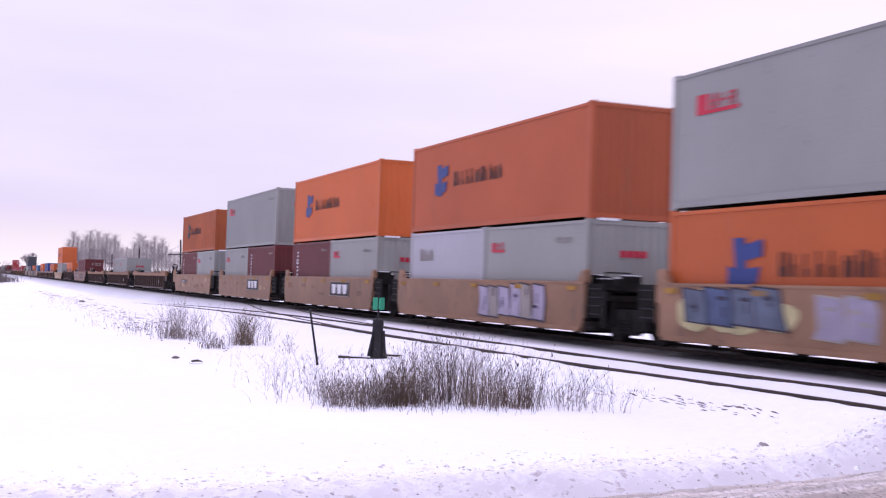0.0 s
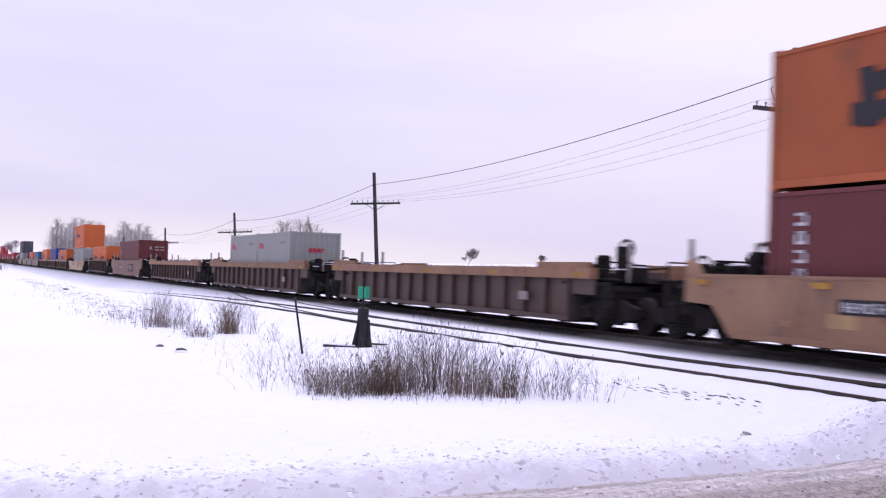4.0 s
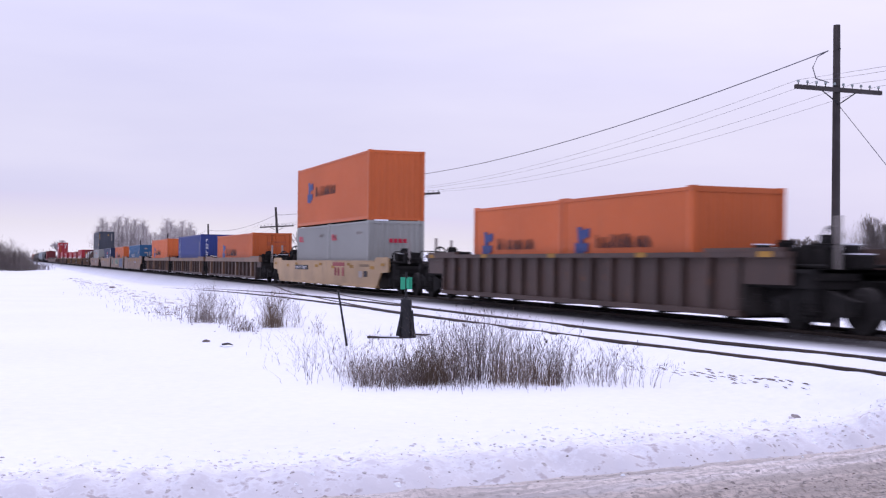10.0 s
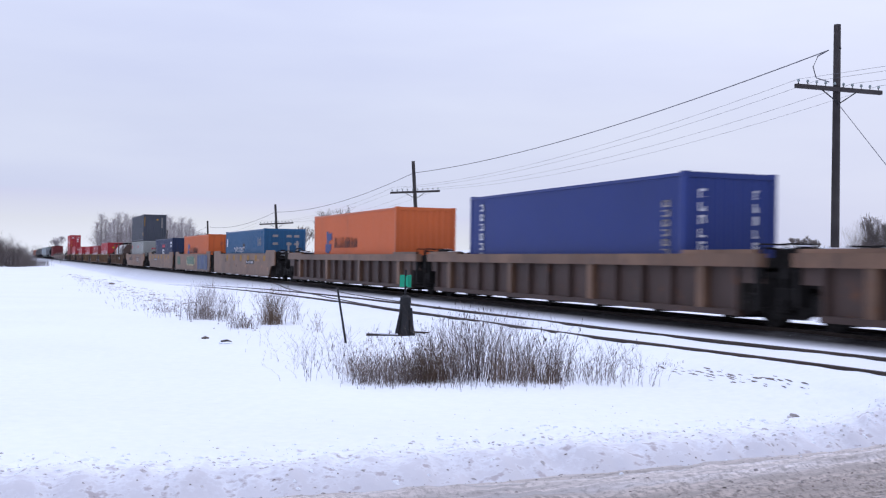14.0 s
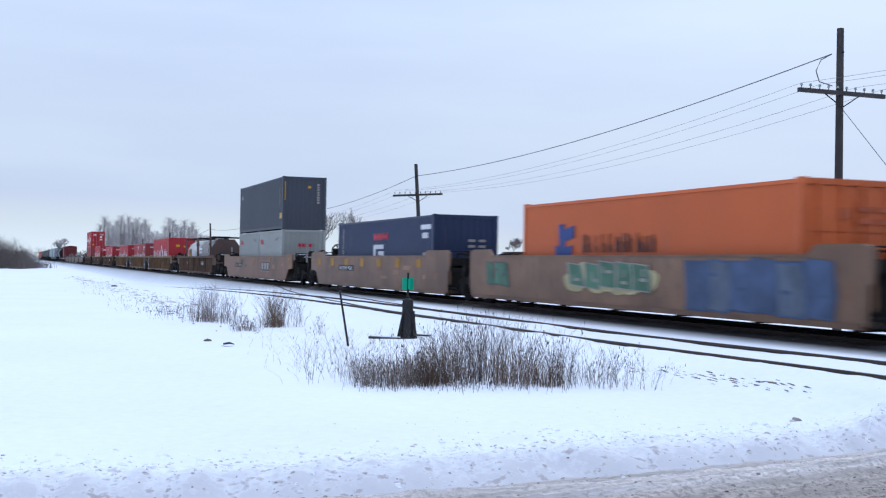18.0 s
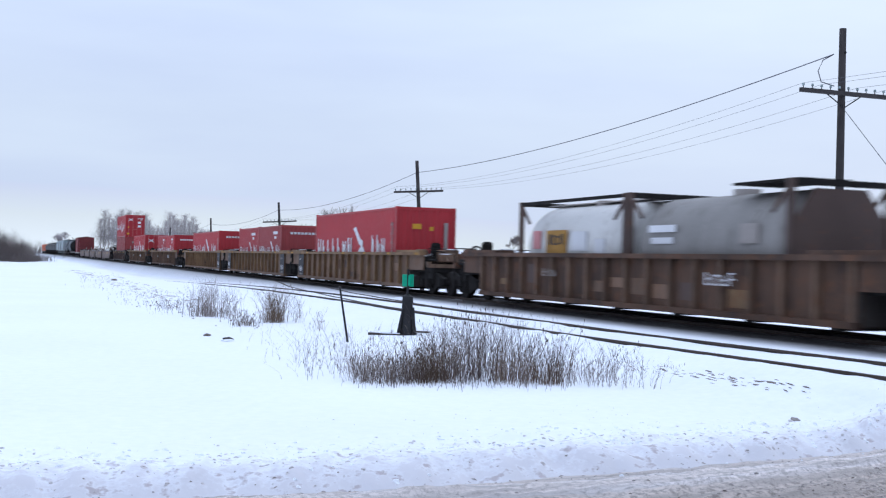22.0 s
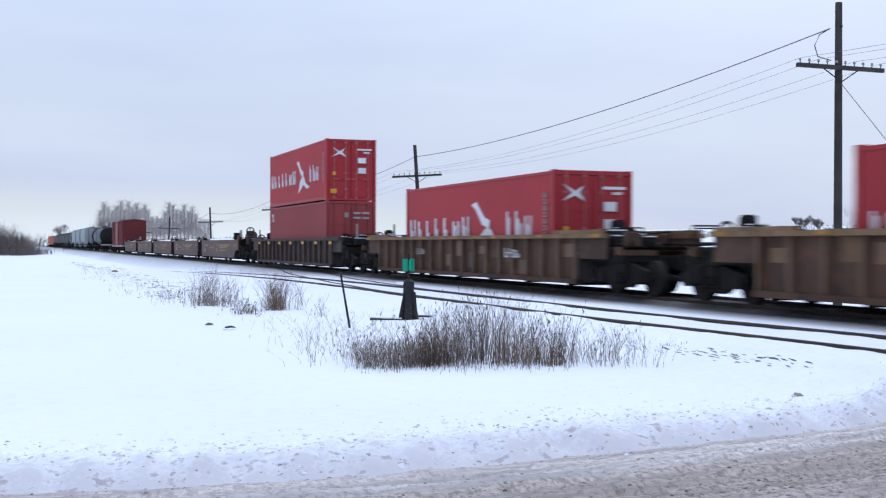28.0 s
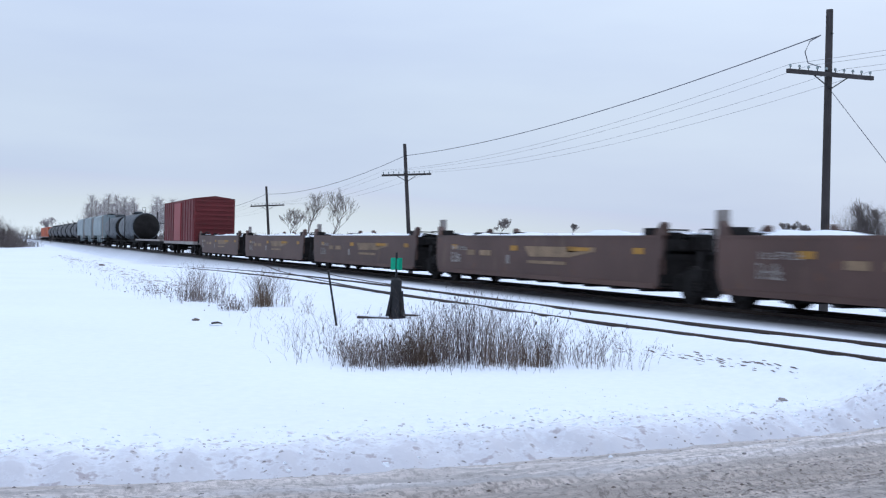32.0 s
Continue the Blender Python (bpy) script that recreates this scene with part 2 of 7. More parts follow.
GRIME = (0.075, 0.062, 0.055)
M = {
    "snow": material("snow", (0.82, 0.85, 0.90), 0.75, vary=0.03, scale=0.8, bump=0.5, fine=9, shift=0),
    "slush": material("slush", (0.50, 0.485, 0.47), 0.65, vary=0.2, scale=2.5, bump=0.9, fine=16, dirt=(0.20, 0.17, 0.15), dirt_amount=0.20, shift=0),
    "ballast": material("ballast", (0.085, 0.08, 0.08), 0.95, vary=0.35, scale=4, bump=1.0, fine=28, dirt=(0.30, 0.31, 0.33), dirt_amount=0.08, shift=0),
    "rail": material("rail_steel", (0.052, 0.036, 0.029), 0.65, 0.2, vary=0.3, scale=4, shift=0),
    "rail_head": material("polished_rail_head", (0.45, 0.44, 0.43), 0.25, 1.0, vary=0.1),
    "tie": material("creosoted_tie", (0.06, 0.05, 0.045), 0.9, vary=0.35, scale=5),
    "wood": material("weathered_pole_wood", (0.05, 0.044, 0.043), 0.9, vary=0.35, scale=3, streaks=1, dirt=(0.10, 0.085, 0.08), dirt_amount=0.1),
    "glass_cap": material("insulator_glass", (0.25, 0.30, 0.30), 0.25),
    "wire": material("line_wire", (0.10, 0.10, 0.12), 0.6),
    "black": material("black_iron", (0.022, 0.022, 0.024), 0.6, 0.3, vary=0.4, scale=6),
    "green": material("green_target_paint", (0.012, 0.30, 0.17), 0.45, vary=0.15, scale=6),
    "weed_grey": material("greyed_dry_stems", (0.20, 0.165, 0.15), 0.9, vary=0.4, scale=3, bump=0),
    "weed_brown": material("matted_brown_grass", (0.155, 0.105, 0.072), 0.9, vary=0.4, scale=3, bump=0),
    "weed_pale": material("pale_dry_stems", (0.27, 0.215, 0.18), 0.9, vary=0.3, scale=3, bump=0),
    "weed_dark": material("dark_seed_heads", (0.082, 0.059, 0.054), 0.9, vary=0.4, scale=3, bump=0),
    "twig": material("bare_twigs", (0.16, 0.135, 0.125), 0.9, vary=0.3, scale=1, bump=0),
    "grit_pale": material("grey_slush_bits", (0.60, 0.57, 0.575), 0.95, vary=0.35, scale=6, bump=0.8),
    "grey_pale": material("pale_grey_container_paint", (0.275, 0.281, 0.262), 0.5, vary=0.08, dirt=(0.26, 0.24, 0.22), dirt_amount=0.05, streaks=0.9, scale=0.9),
    # paler than the near twigs: distance haze is put into this colour
    "twig_far": material("haze_paled_twigs", (0.34, 0.305, 0.31), 0.95, vary=0.2, scale=1, bump=0),
    "emblem_dull": material("worn_pale_emblem", (0.30, 0.21, 0.19), 0.7, vary=0.35, scale=4, dirt=(0.08, 0.05, 0.04), dirt_amount=0.3),
    "emblem_tan": material("weathered_tan_emblem", (0.24, 0.165, 0.10), 0.7, vary=0.35, scale=4, dirt=(0.08, 0.05, 0.04), dirt_amount=0.2),
    "grit": material("road_grit", (0.36, 0.325, 0.31), 0.95, vary=0.3, scale=6, bump=0.8),
    "soil": material("frozen_soil", (0.19, 0.155, 0.135), 0.95, vary=0.4, scale=6, bump=0.8),
    "truck": material("grimy_cast_steel", (0.017, 0.0155, 0.015), 0.85, 0.0, vary=0.4, scale=5, dirt=(0.045, 0.037, 0.033), dirt_amount=0.12, spec=0.12),
    "wheel": material("wheel_steel", (0.028, 0.025, 0.024), 0.75, 0.0, vary=0.3, spec=0.15),
    "tan": material("faded_tan_car_paint", (0.275, 0.149, 0.086), 0.55, spec=0.35, rust=0.2, dirt=GRIME, dirt_amount=0.12, streaks=0.8, scale=1.6),
    "cream": material("cream_car_paint", (0.37, 0.232, 0.108), 0.45, dirt=GRIME, dirt_amount=0.08, streaks=0.8, scale=1.6),
    "ochre": material("ochre_car_paint", (0.195, 0.118, 0.060), 0.7, rust=0.4, vary=0.4, dirt=(0.05, 0.036, 0.028), dirt_amount=0.26, streaks=0.8, scale=1.6),
    "olive_tan": material("rusty_olive_tan_paint", (0.152, 0.097, 0.066), 0.75, rust=0.4, vary=0.45, dirt=(0.05, 0.034, 0.025), dirt_amount=0.24, streaks=0.8, scale=1.6),
    "square_yellow": material("dulled_yellow_paint", (0.34, 0.18, 0.035), 0.7, vary=0.3, scale=6, bump=0),
    "rust_tan": material("rusty_red_tan_paint", (0.172, 0.085, 0.046), 0.52, spec=0.35, rust=0.3, vary=0.4, dirt=(0.07, 0.045, 0.035), dirt_amount=0.2, streaks=0.8, scale=1.6),
    "rod_pink": material("worn_lock_rod_paint", (0.36, 0.11, 0.11), 0.5, vary=0.2),
    "hopper": material("pale_blue_hopper_paint", (0.24, 0.285, 0.295), 0.6, vary=0.2, dirt=(0.10, 0.09, 0.085), dirt_amount=0.2, streaks=0.8, scale=1.2),
    "brown": material("brown_car_paint", (0.08, 0.051, 0.042), 0.6, spec=0.3, rust=0.2, dirt=GRIME, dirt_amount=0.12, streaks=0.8, scale=1.6),
    "redbrown": material("red_brown_car_paint", (0.19, 0.080, 0.049), 0.52, spec=0.35, rust=0.3, vary=0.4, dirt=(0.06, 0.036, 0.028), dirt_amount=0.18, streaks=0.8, scale=1.6),
    "greybrown": material("grey_brown_car_paint", (0.172, 0.097, 0.059), 0.52, spec=0.35, rust=0.3, vary=0.4, dirt=(0.06, 0.042, 0.034), dirt_amount=0.18, streaks=0.8, scale=1.6),
    "olive": material("weathered_olive_tan_paint", (0.086, 0.048, 0.031), 0.75, rust=0.45, vary=0.5, dirt=(0.028, 0.02, 0.017), dirt_amount=0.34, streaks=0.8, scale=1.6),
    "dark_brown": material("dark_brown_car_paint", (0.092, 0.053, 0.043), 0.6, spec=0.28, rust=0.15, dirt=(0.13, 0.085, 0.06), dirt_amount=0.12, streaks=0.8, scale=1.6),
    "sooty": material("soot_dark_car_paint", (0.055, 0.044, 0.039), 0.7, spec=0.2, rust=0.1, vary=0.4, dirt=(0.075, 0.055, 0.045), dirt_amount=0.14, streaks=0.8, scale=1.6),
    "chord_tan": material("rusty_tan_chord_paint", (0.255, 0.132, 0.075), 0.65, rust=0.3, dirt=GRIME, dirt_amount=0.15, streaks=0.3, scale=2),
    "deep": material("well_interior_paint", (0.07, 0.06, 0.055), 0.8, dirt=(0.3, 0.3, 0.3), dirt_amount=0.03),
    "orange": material("orange_container_paint", (0.52, 0.112, 0.028), 0.45, vary=0.12, dirt=(0.30, 0.10, 0.05), dirt_amount=0.02, streaks=0.9, scale=0.9),
    "orange_faded": material("faded_orange_container_paint", (0.40, 0.092, 0.036), 0.55, vary=0.12, dirt=(0.25, 0.10, 0.06), dirt_amount=0.04, streaks=0.9, scale=0.9),
    "orange_rusty": material("rust_streaked_orange_paint", (0.36, 0.086, 0.027), 0.6, vary=0.2, dirt=(0.13, 0.055, 0.035), dirt_amount=0.12, streaks=0.9, scale=1.3, rust=0.18),
    "grey": material("light_grey_container_paint", (0.255, 0.262, 0.247), 0.5, vary=0.1, rust=0.02, dirt=(0.25, 0.235, 0.22), dirt_amount=0.06, streaks=0.9, scale=0.9),
    "white": material("white_container_paint", (0.385, 0.385, 0.41), 0.5, vary=0.08, dirt=(0.35, 0.33, 0.32), dirt_amount=0.03, streaks=0.9, scale=0.9),
    "maroon": material("maroon_container_paint", (0.131, 0.027, 0.028), 0.5, vary=0.12, dirt=(0.10, 0.03, 0.03), dirt_amount=0.05, streaks=0.9, scale=0.9),
    "navy": material("navy_container_paint", (0.014, 0.025, 0.068), 0.45, vary=0.15, dirt=(0.05, 0.05, 0.06), dirt_amount=0.03, streaks=0.9, scale=0.9),
    "blue": material("blue_container_paint", (0.022, 0.042, 0.185), 0.45, vary=0.12, dirt=(0.04, 0.05, 0.15), dirt_amount=0.03, streaks=0.9, scale=0.9),
    "teal": material("mid_blue_container_paint", (0.016, 0.088, 0.19), 0.45, vary=0.12, dirt=(0.03, 0.07, 0.14), dirt_amount=0.03, streaks=0.9, scale=0.9),
    "slate": material("slate_container_paint", (0.049, 0.055, 0.069), 0.5, vary=0.12, dirt=(0.05, 0.05, 0.055), dirt_amount=0.04, streaks=0.9, scale=0.9),
    "red": material("red_container_paint", (0.325, 0.019, 0.026), 0.45, vary=0.10, dirt=(0.28, 0.03, 0.03), dirt_amount=0.03, streaks=0.9, scale=0.9),
    "red_faded": material("faded_red_container_paint", (0.255, 0.04, 0.042), 0.55, vary=0.12, dirt=(0.22, 0.05, 0.05), dirt_amount=0.05, streaks=0.9, scale=0.9),
    "boxcar": material("red_boxcar_paint", (0.135, 0.022, 0.024), 0.65, dirt=(0.07, 0.03, 0.027), dirt_amount=0.2, streaks=0.9, scale=1.2),
    "tank_grey": material("blue_grey_tank_paint", (0.075, 0.088, 0.10), 0.55, dirt=GRIME, dirt_amount=0.08, streaks=0.6, scale=1.2),
    "tank_black": material("black_tank_paint", (0.03, 0.032, 0.036), 0.5, dirt=(0.09, 0.085, 0.08), dirt_amount=0.12, streaks=0.6, scale=1.2),
    "steel_dull": material("dull_stained_tank_cladding", (0.27, 0.255, 0.24), 0.6, 0.05, vary=0.25, dirt=(0.11, 0.095, 0.085), dirt_amount=0.18, streaks=0.8, scale=1.2),
    "steel_white": material("white_painted_tank_cladding", (0.50, 0.49, 0.47), 0.5, vary=0.15, dirt=(0.22, 0.19, 0.17), dirt_amount=0.12, streaks=0.8, scale=1.4),
    "mark_pink": material("faded_pink_sticker", (0.48, 0.20, 0.20), 0.6, vary=0.2, bump=0),
    "mark_white": material("white_lettering", (0.624, 0.624, 0.64), 0.6, vary=0.1, bump=0),
    "mark_dark": material("dark_lettering", (0.02, 0.018, 0.022), 0.6, vary=0.2, bump=0),
    "mark_blue": material("blue_logo_paint", (0.022, 0.045, 0.17), 0.5, vary=0.1, bump=0),
    "mark_red": material("red_logo_paint", (0.496, 0.02, 0.048), 0.5, vary=0.1, bump=0),
    "mark_yellow": material("yellow_reflector_sheet", (0.576, 0.304, 0.024), 0.4, vary=0.15, bump=0),
    "mark_grey": material("faded_grey_lettering", (0.30, 0.27, 0.25), 0.7, vary=0.2, bump=0),
    "spray_line": material("dark_spray_outline", (0.035, 0.03, 0.05), 0.6, vary=0.3, scale=5, bump=0),
    "spray_slate": material("slate_blue_spray_paint", (0.10, 0.125, 0.175), 0.6, vary=0.35, scale=5, bump=0),
    "spray_blue": material("blue_spray_paint", (0.06, 0.088, 0.165), 0.6, vary=0.4, scale=5, bump=0),
    "spray_green": material("green_spray_paint", (0.075, 0.16, 0.10), 0.6, vary=0.4, scale=5, bump=0),
    "spray_violet": material("pale_violet_spray_paint", (0.329, 0.294, 0.385), 0.5, vary=0.2, scale=5, bump=0),
    "spray_yellow": material("pale_yellow_spray_paint", (0.42, 0.371, 0.196), 0.5, vary=0.2, scale=5, bump=0),
}


def snow_ground():
    """Snow that carries road dirt in a ragged strip along the road."""
    m = M["snow"].copy()
    m.name = "field_snow"
    n, l = m.node_tree.nodes, m.node_tree.links
    b = n["Principled BSDF"]
    clean = b.inputs["Base Color"].links[0].from_socket
    tc, xyz = n.new("ShaderNodeTexCoord"), n.new("ShaderNodeSeparateXYZ")
    l.new(tc.outputs["Object"], xyz.inputs[0])

    def calc(op, a, c):
        k = n.new("ShaderNodeMath")
        k.operation = op
        for i, v in enumerate((a, c)):
            if isinstance(v, float):
                k.inputs[i].default_value = v
            else:
                l.new(v, k.inputs[i])
        return k.outputs[0]

    def bend(v):
        return calc("ADD", v, calc("SQRT", calc("ADD", calc("MULTIPLY", v, v), 1.2), 0.0))

    edge = calc("ADD", calc("MULTIPLY", bend(calc("SUBTRACT", xyz.outputs["X"], 3.0)), 0.068), calc("MULTIPLY", bend(calc("SUBTRACT", 1.0, xyz.outputs["X"])), 0.12))
    off = calc("SUBTRACT", calc("SUBTRACT", xyz.outputs["Y"], 8.13), edge)
    near = n.new("ShaderNodeMapRange")
    near.inputs["From Min"].default_value, near.inputs["From Max"].default_value = 1.25, -0.25
    pull = calc("ADD", 1.0, calc("MULTIPLY", calc("MAXIMUM", calc("SUBTRACT", xyz.outputs["X"], 6.6), 0.0), 0.7))
    l.new(calc("MULTIPLY", off, pull), near.inputs["Value"])
    spots = n.new("ShaderNodeTexNoise")
    spots.inputs["Scale"].default_value, spots.inputs["Detail"].default_value, spots.inputs["Roughness"].default_value = 5.0, 8, 0.68
    l.new(tc.outputs["Object"], spots.inputs["Vector"])
    tilt = n.new("ShaderNodeMapping")
    tilt.inputs["Rotation"].default_value = (0, 0, radians(28))
    tilt.inputs["Scale"].default_value = (0.62, 1.0, 1.0)
    l.new(tc.outputs["Object"], tilt.inputs["Vector"])
    smears = n.new("ShaderNodeTexNoise")
    smears.inputs["Scale"].default_value, smears.inputs["Detail"].default_value, smears.inputs["Roughness"].default_value = 12.0, 3, 0.6
    l.new(tilt.outputs[0], smears.inputs["Vector"])
    mask = n.new("ShaderNodeMapRange")
    mask.inputs["From Min"].default_value, mask.inputs["From Max"].default_value = 0.475, 0.66
    patchy = calc("MULTIPLY", calc("SUBTRACT", calc("MULTIPLY", near.outputs[0], calc("MULTIPLY", spots.outputs["Fac"], 2.0)), 1.0), 0.26)
    l.new(calc("ADD", smears.outputs["Fac"], patchy), mask.inputs["Value"])
    # snow turns darker towards the main track, its edge broken by noise
    shoulder = n.new("ShaderNodeMapRange")
    shoulder.inputs["From Min"].default_value, shoulder.inputs["From Max"].default_value = 1.75, 3.9
    shoulder.inputs["To Min"].default_value, shoulder.inputs["To Max"].default_value = 1.0, 0.0
    l.new(calc("ADD", calc("ABSOLUTE", calc("SUBTRACT", xyz.outputs["X"], TRACK_X), 0.0), calc("MULTIPLY", spots.outputs["Fac"], 0.7)), shoulder.inputs["Value"])
    charcoal = n.new("ShaderNodeMix")
    charcoal.data_type = "RGBA"
    charcoal.inputs["B"].default_value = (0.07, 0.065, 0.065, 1)
    l.new(calc("POWER", shoulder.outputs[0], 1.3), charcoal.inputs["Factor"])
    l.new(clean, charcoal.inputs["A"])
    clean = charcoal.outputs["Result"]
    mix = n.new("ShaderNodeMix")
    mix.data_type = "RGBA"
    mix.inputs["B"].default_value = (0.45, 0.41, 0.425, 1)
    trodden = n.new("ShaderNodeMapRange")
    trodden.inputs["From Min"].default_value, trodden.inputs["From Max"].default_value = 0.30, -0.2
    trodden.inputs["To Min"].default_value, trodden.inputs["To Max"].default_value = 0.0, 0.55
    l.new(calc("ADD", off, calc("MULTIPLY", calc("SUBTRACT", calc("ADD", calc("MULTIPLY", spots.outputs["Fac"], 0.5), calc("MULTIPLY", smears.outputs["Fac"], 0.5)), 0.5), 2.4)), trodden.inputs["Value"])
    l.new(calc("MAXIMUM", mask.outputs[0], trodden.outputs[0]), mix.inputs["Factor"])
    l.new(clean, mix.inputs["A"])
    l.new(mix.outputs["Result"], b.inputs["Base Color"])
    return m


M["field"] = snow_ground()


def road_slush():
    """Grey-brown slush drawn out along the wheel tracks, with packed white lines between them."""
    m = bpy.data.materials.new("road_slush")
    m.use_nodes = True
    n, l = m.node_tree.nodes, m.node_tree.links
    b = n["Principled BSDF"]
    b.inputs["Roughness"].default_value = 0.6
    tc, xyz = n.new("ShaderNodeTexCoord"), n.new("ShaderNodeSeparateXYZ")
    l.new(tc.outputs["Object"], xyz.inputs[0])

    def calc(op, a, c, d=None):
        k = n.new("ShaderNodeMath")
        k.operation = op
        for i, v in enumerate((a, c) if d is None else (a, c, d)):
            if isinstance(v, float):
                k.inputs[i].default_value = v
            else:
                l.new(v, k.inputs[i])
        return k.outputs[0]

    def fuzz(vec, scale, detail, rough):
        k = n.new("ShaderNodeTexNoise")
        k.inputs["Scale"].default_value, k.inputs["Detail"].default_value, k.inputs["Roughness"].default_value = scale, detail, rough
        l.new(vec, k.inputs["Vector"])
        return k.outputs["Fac"]

    x, y = xyz.outputs["X"], xyz.outputs["Y"]

    def bend(v):
        return calc("ADD", v, calc("SQRT", calc("MULTIPLY_ADD", v, v, 1.2), 0.0))

    edge = calc("ADD", calc("MULTIPLY", bend(calc("SUBTRACT", x, 3.0)), 0.068), calc("MULTIPLY", bend(calc("SUBTRACT", 1.0, x)), 0.12))
    across = calc("SUBTRACT", calc("ADD", edge, 8.13), y)
    lane = n.new("ShaderNodeCombineXYZ")
    l.new(calc("MULTIPLY", x, 0.22), lane.inputs["X"])
    l.new(calc("MULTIPLY", across, 3.2), lane.inputs["Y"])
    drawn = fuzz(lane.outputs[0], 2.2, 7, 0.62)
    bits = n.new("ShaderNodeCombineXYZ")
    l.new(calc("MULTIPLY", x, 1.1), bits.inputs["X"])
    l.new(across, bits.inputs["Y"])
    clumps = fuzz(bits.outputs[0], 13.0, 6, 0.75)
    wavy = calc("MULTIPLY_ADD", calc("SUBTRACT", drawn, 0.5), 0.42, across)
    ramp = n.new("ShaderNodeValToRGB")
    cr = ramp.color_ramp
    stops = ((0.0, 0.68, -0.06), (0.04, 0.60, -0.03), (0.085, 0.47, 0.02), (0.12, 0.44, 0.03), (0.143, 0.54, 0.0), (0.157, 0.74, -0.05), (0.172, 0.55, 0.0), (0.235, 0.53, 0.0), (0.26, 0.70, -0.04), (0.282, 0.47, 0.03), (0.35, 0.38, 0.06), (0.46, 0.33, 0.08), (0.62, 0.42, 0.04), (1.0, 0.32, 0.07))
    while len(cr.elements) < len(stops):
        cr.elements.new(0.5)
    for e, (p, v, warm) in zip(cr.elements, stops):
        e.position = p
        v = min(0.86, v * 1.42)
        e.color = (v * (1.05 + warm * 0.8), v * 0.96, v * (0.92 - warm * 0.8), 1)
    l.new(calc("MULTIPLY", wavy, 0.25), ramp.inputs["Fac"])
    dark = n.new("ShaderNodeMapRange")
    dark.inputs["From Min"].default_value, dark.inputs["From Max"].default_value = 0.51, 0.60
    l.new(calc("ADD", calc("MULTIPLY", clumps, 0.75), calc("MULTIPLY", drawn, 0.3)), dark.inputs["Value"])
    mix = n.new("ShaderNodeMix")
    mix.data_type = "RGBA"
    mix.inputs["B"].default_value = (0.145, 0.115, 0.095, 1)
    deep = calc("MULTIPLY", dark.outputs[0], calc("MINIMUM", calc("MULTIPLY_ADD", across, 0.40, 0.10), 0.80))
    l.new(deep, mix.inputs["Factor"])
    tone = n.new("ShaderNodeMapRange")
    tone.inputs["From Min"].default_value, tone.inputs["From Max"].default_value = 0.40, 0.60
    tone.inputs["To Min"].default_value, tone.inputs["To Max"].default_value = 0.68, 1.22
    l.new(drawn, tone.inputs["Value"])
    worn = n.new("ShaderNodeVectorMath")
    worn.operation = "SCALE"
    l.new(ramp.outputs["Color"], worn.inputs[0])
    l.new(tone.outputs[0], worn.inputs["Scale"])
    l.new(worn.outputs["Vector"], mix.inputs["A"])
    l.new(mix.outputs["Result"], b.inputs["Base Color"])
    bp = n.new("ShaderNodeBump")
    bp.inputs["Strength"].default_value, bp.inputs["Distance"].default_value = 1.0, 0.06
    l.new(calc("ADD", clumps, drawn), bp.inputs["Height"])
    l.new(bp.outputs[0], b.inputs["Normal"])
    return m


M["road"] = road_slush()


# ---------------------------------------------------------------- mesh helpers
def bx(bm, x0, x1, y0, y1, z0, z1):
    v = [bm.verts.new((x, y, z)) for z in (z0, z1) for y in (y0, y1) for x in (x0, x1)]
    for f in ((0, 2, 3, 1), (4, 5, 7, 6), (0, 1, 5, 4), (2, 6, 7, 3), (0, 4, 6, 2), (1, 3, 7, 5)):
        bm.faces.new([v[i] for i in f])
    return v


def boxes(*spans):
    bm = bmesh.new()
    for s in spans:
        bx(bm, *s)
    return bm


def tube(bm, a, b, r0, r1=None, sides=6, caps=True):
    """A tapered rod from a to b."""
    a, b = Vector(a), Vector(b)
    r1 = r0 if r1 is None else r1
    d = (b - a).normalized()
    e = d.orthogonal().normalized()
    g = d.cross(e)
    rings = []
    for p, r in ((a, r0), (b, r1)):
        rings.append([bm.verts.new(p + (e * math.cos(k * math.tau / sides) + g * math.sin(k * math.tau / sides)) * r) for k in range(sides)])
    for k in range(sides):
        bm.faces.new((rings[0][k], rings[0][(k + 1) % sides], rings[1][(k + 1) % sides], rings[1][k]))
    if caps:
        bm.faces.new(rings[0][::-1])
        bm.faces.new(rings[1])


def rods(*spans, sides=6):
    bm = bmesh.new()
    for a, b, r in spans:
        tube(bm, a, b, r, sides=sides)
    return bm


def prism(bm, outline, x0, x1):
    """An outline in (y, z), counter-clockwise, carried from x0 to x1."""
    lo = [bm.verts.new((x0, y, z)) for y, z in outline]
    hi = [bm.verts.new((x1, y, z)) for y, z in outline]
    bm.faces.new(lo[::-1])
    bm.faces.new(hi)
    for k in range(len(outline)):
        j = (k + 1) % len(outline)
        bm.faces.new((lo[k], lo[j], hi[j], hi[k]))


def mesh_of(bm, name, mat):
    bmesh.ops.recalc_face_normals(bm, faces=bm.faces)
    me = bpy.data.meshes.new(name)
    bm.to_mesh(me)
    bm.free()
    me.materials.append(mat)
    return me


def part(name, bm, mat, parent, label=""):
    """One mesh under a thing or under a part of it."""
    ob = new(name, mesh_of(bm, name, mat) if isinstance(bm, bmesh.types.BMesh) else bm)
    ob.parent = parent
    return tagged(ob, label)


def thing(name, label, category, group="", kind=""):
    return tagged(new(name), label, category, group, kind)


def smooth(ob):
    for p in ob.data.polygons:
        p.use_smooth = True
    return ob


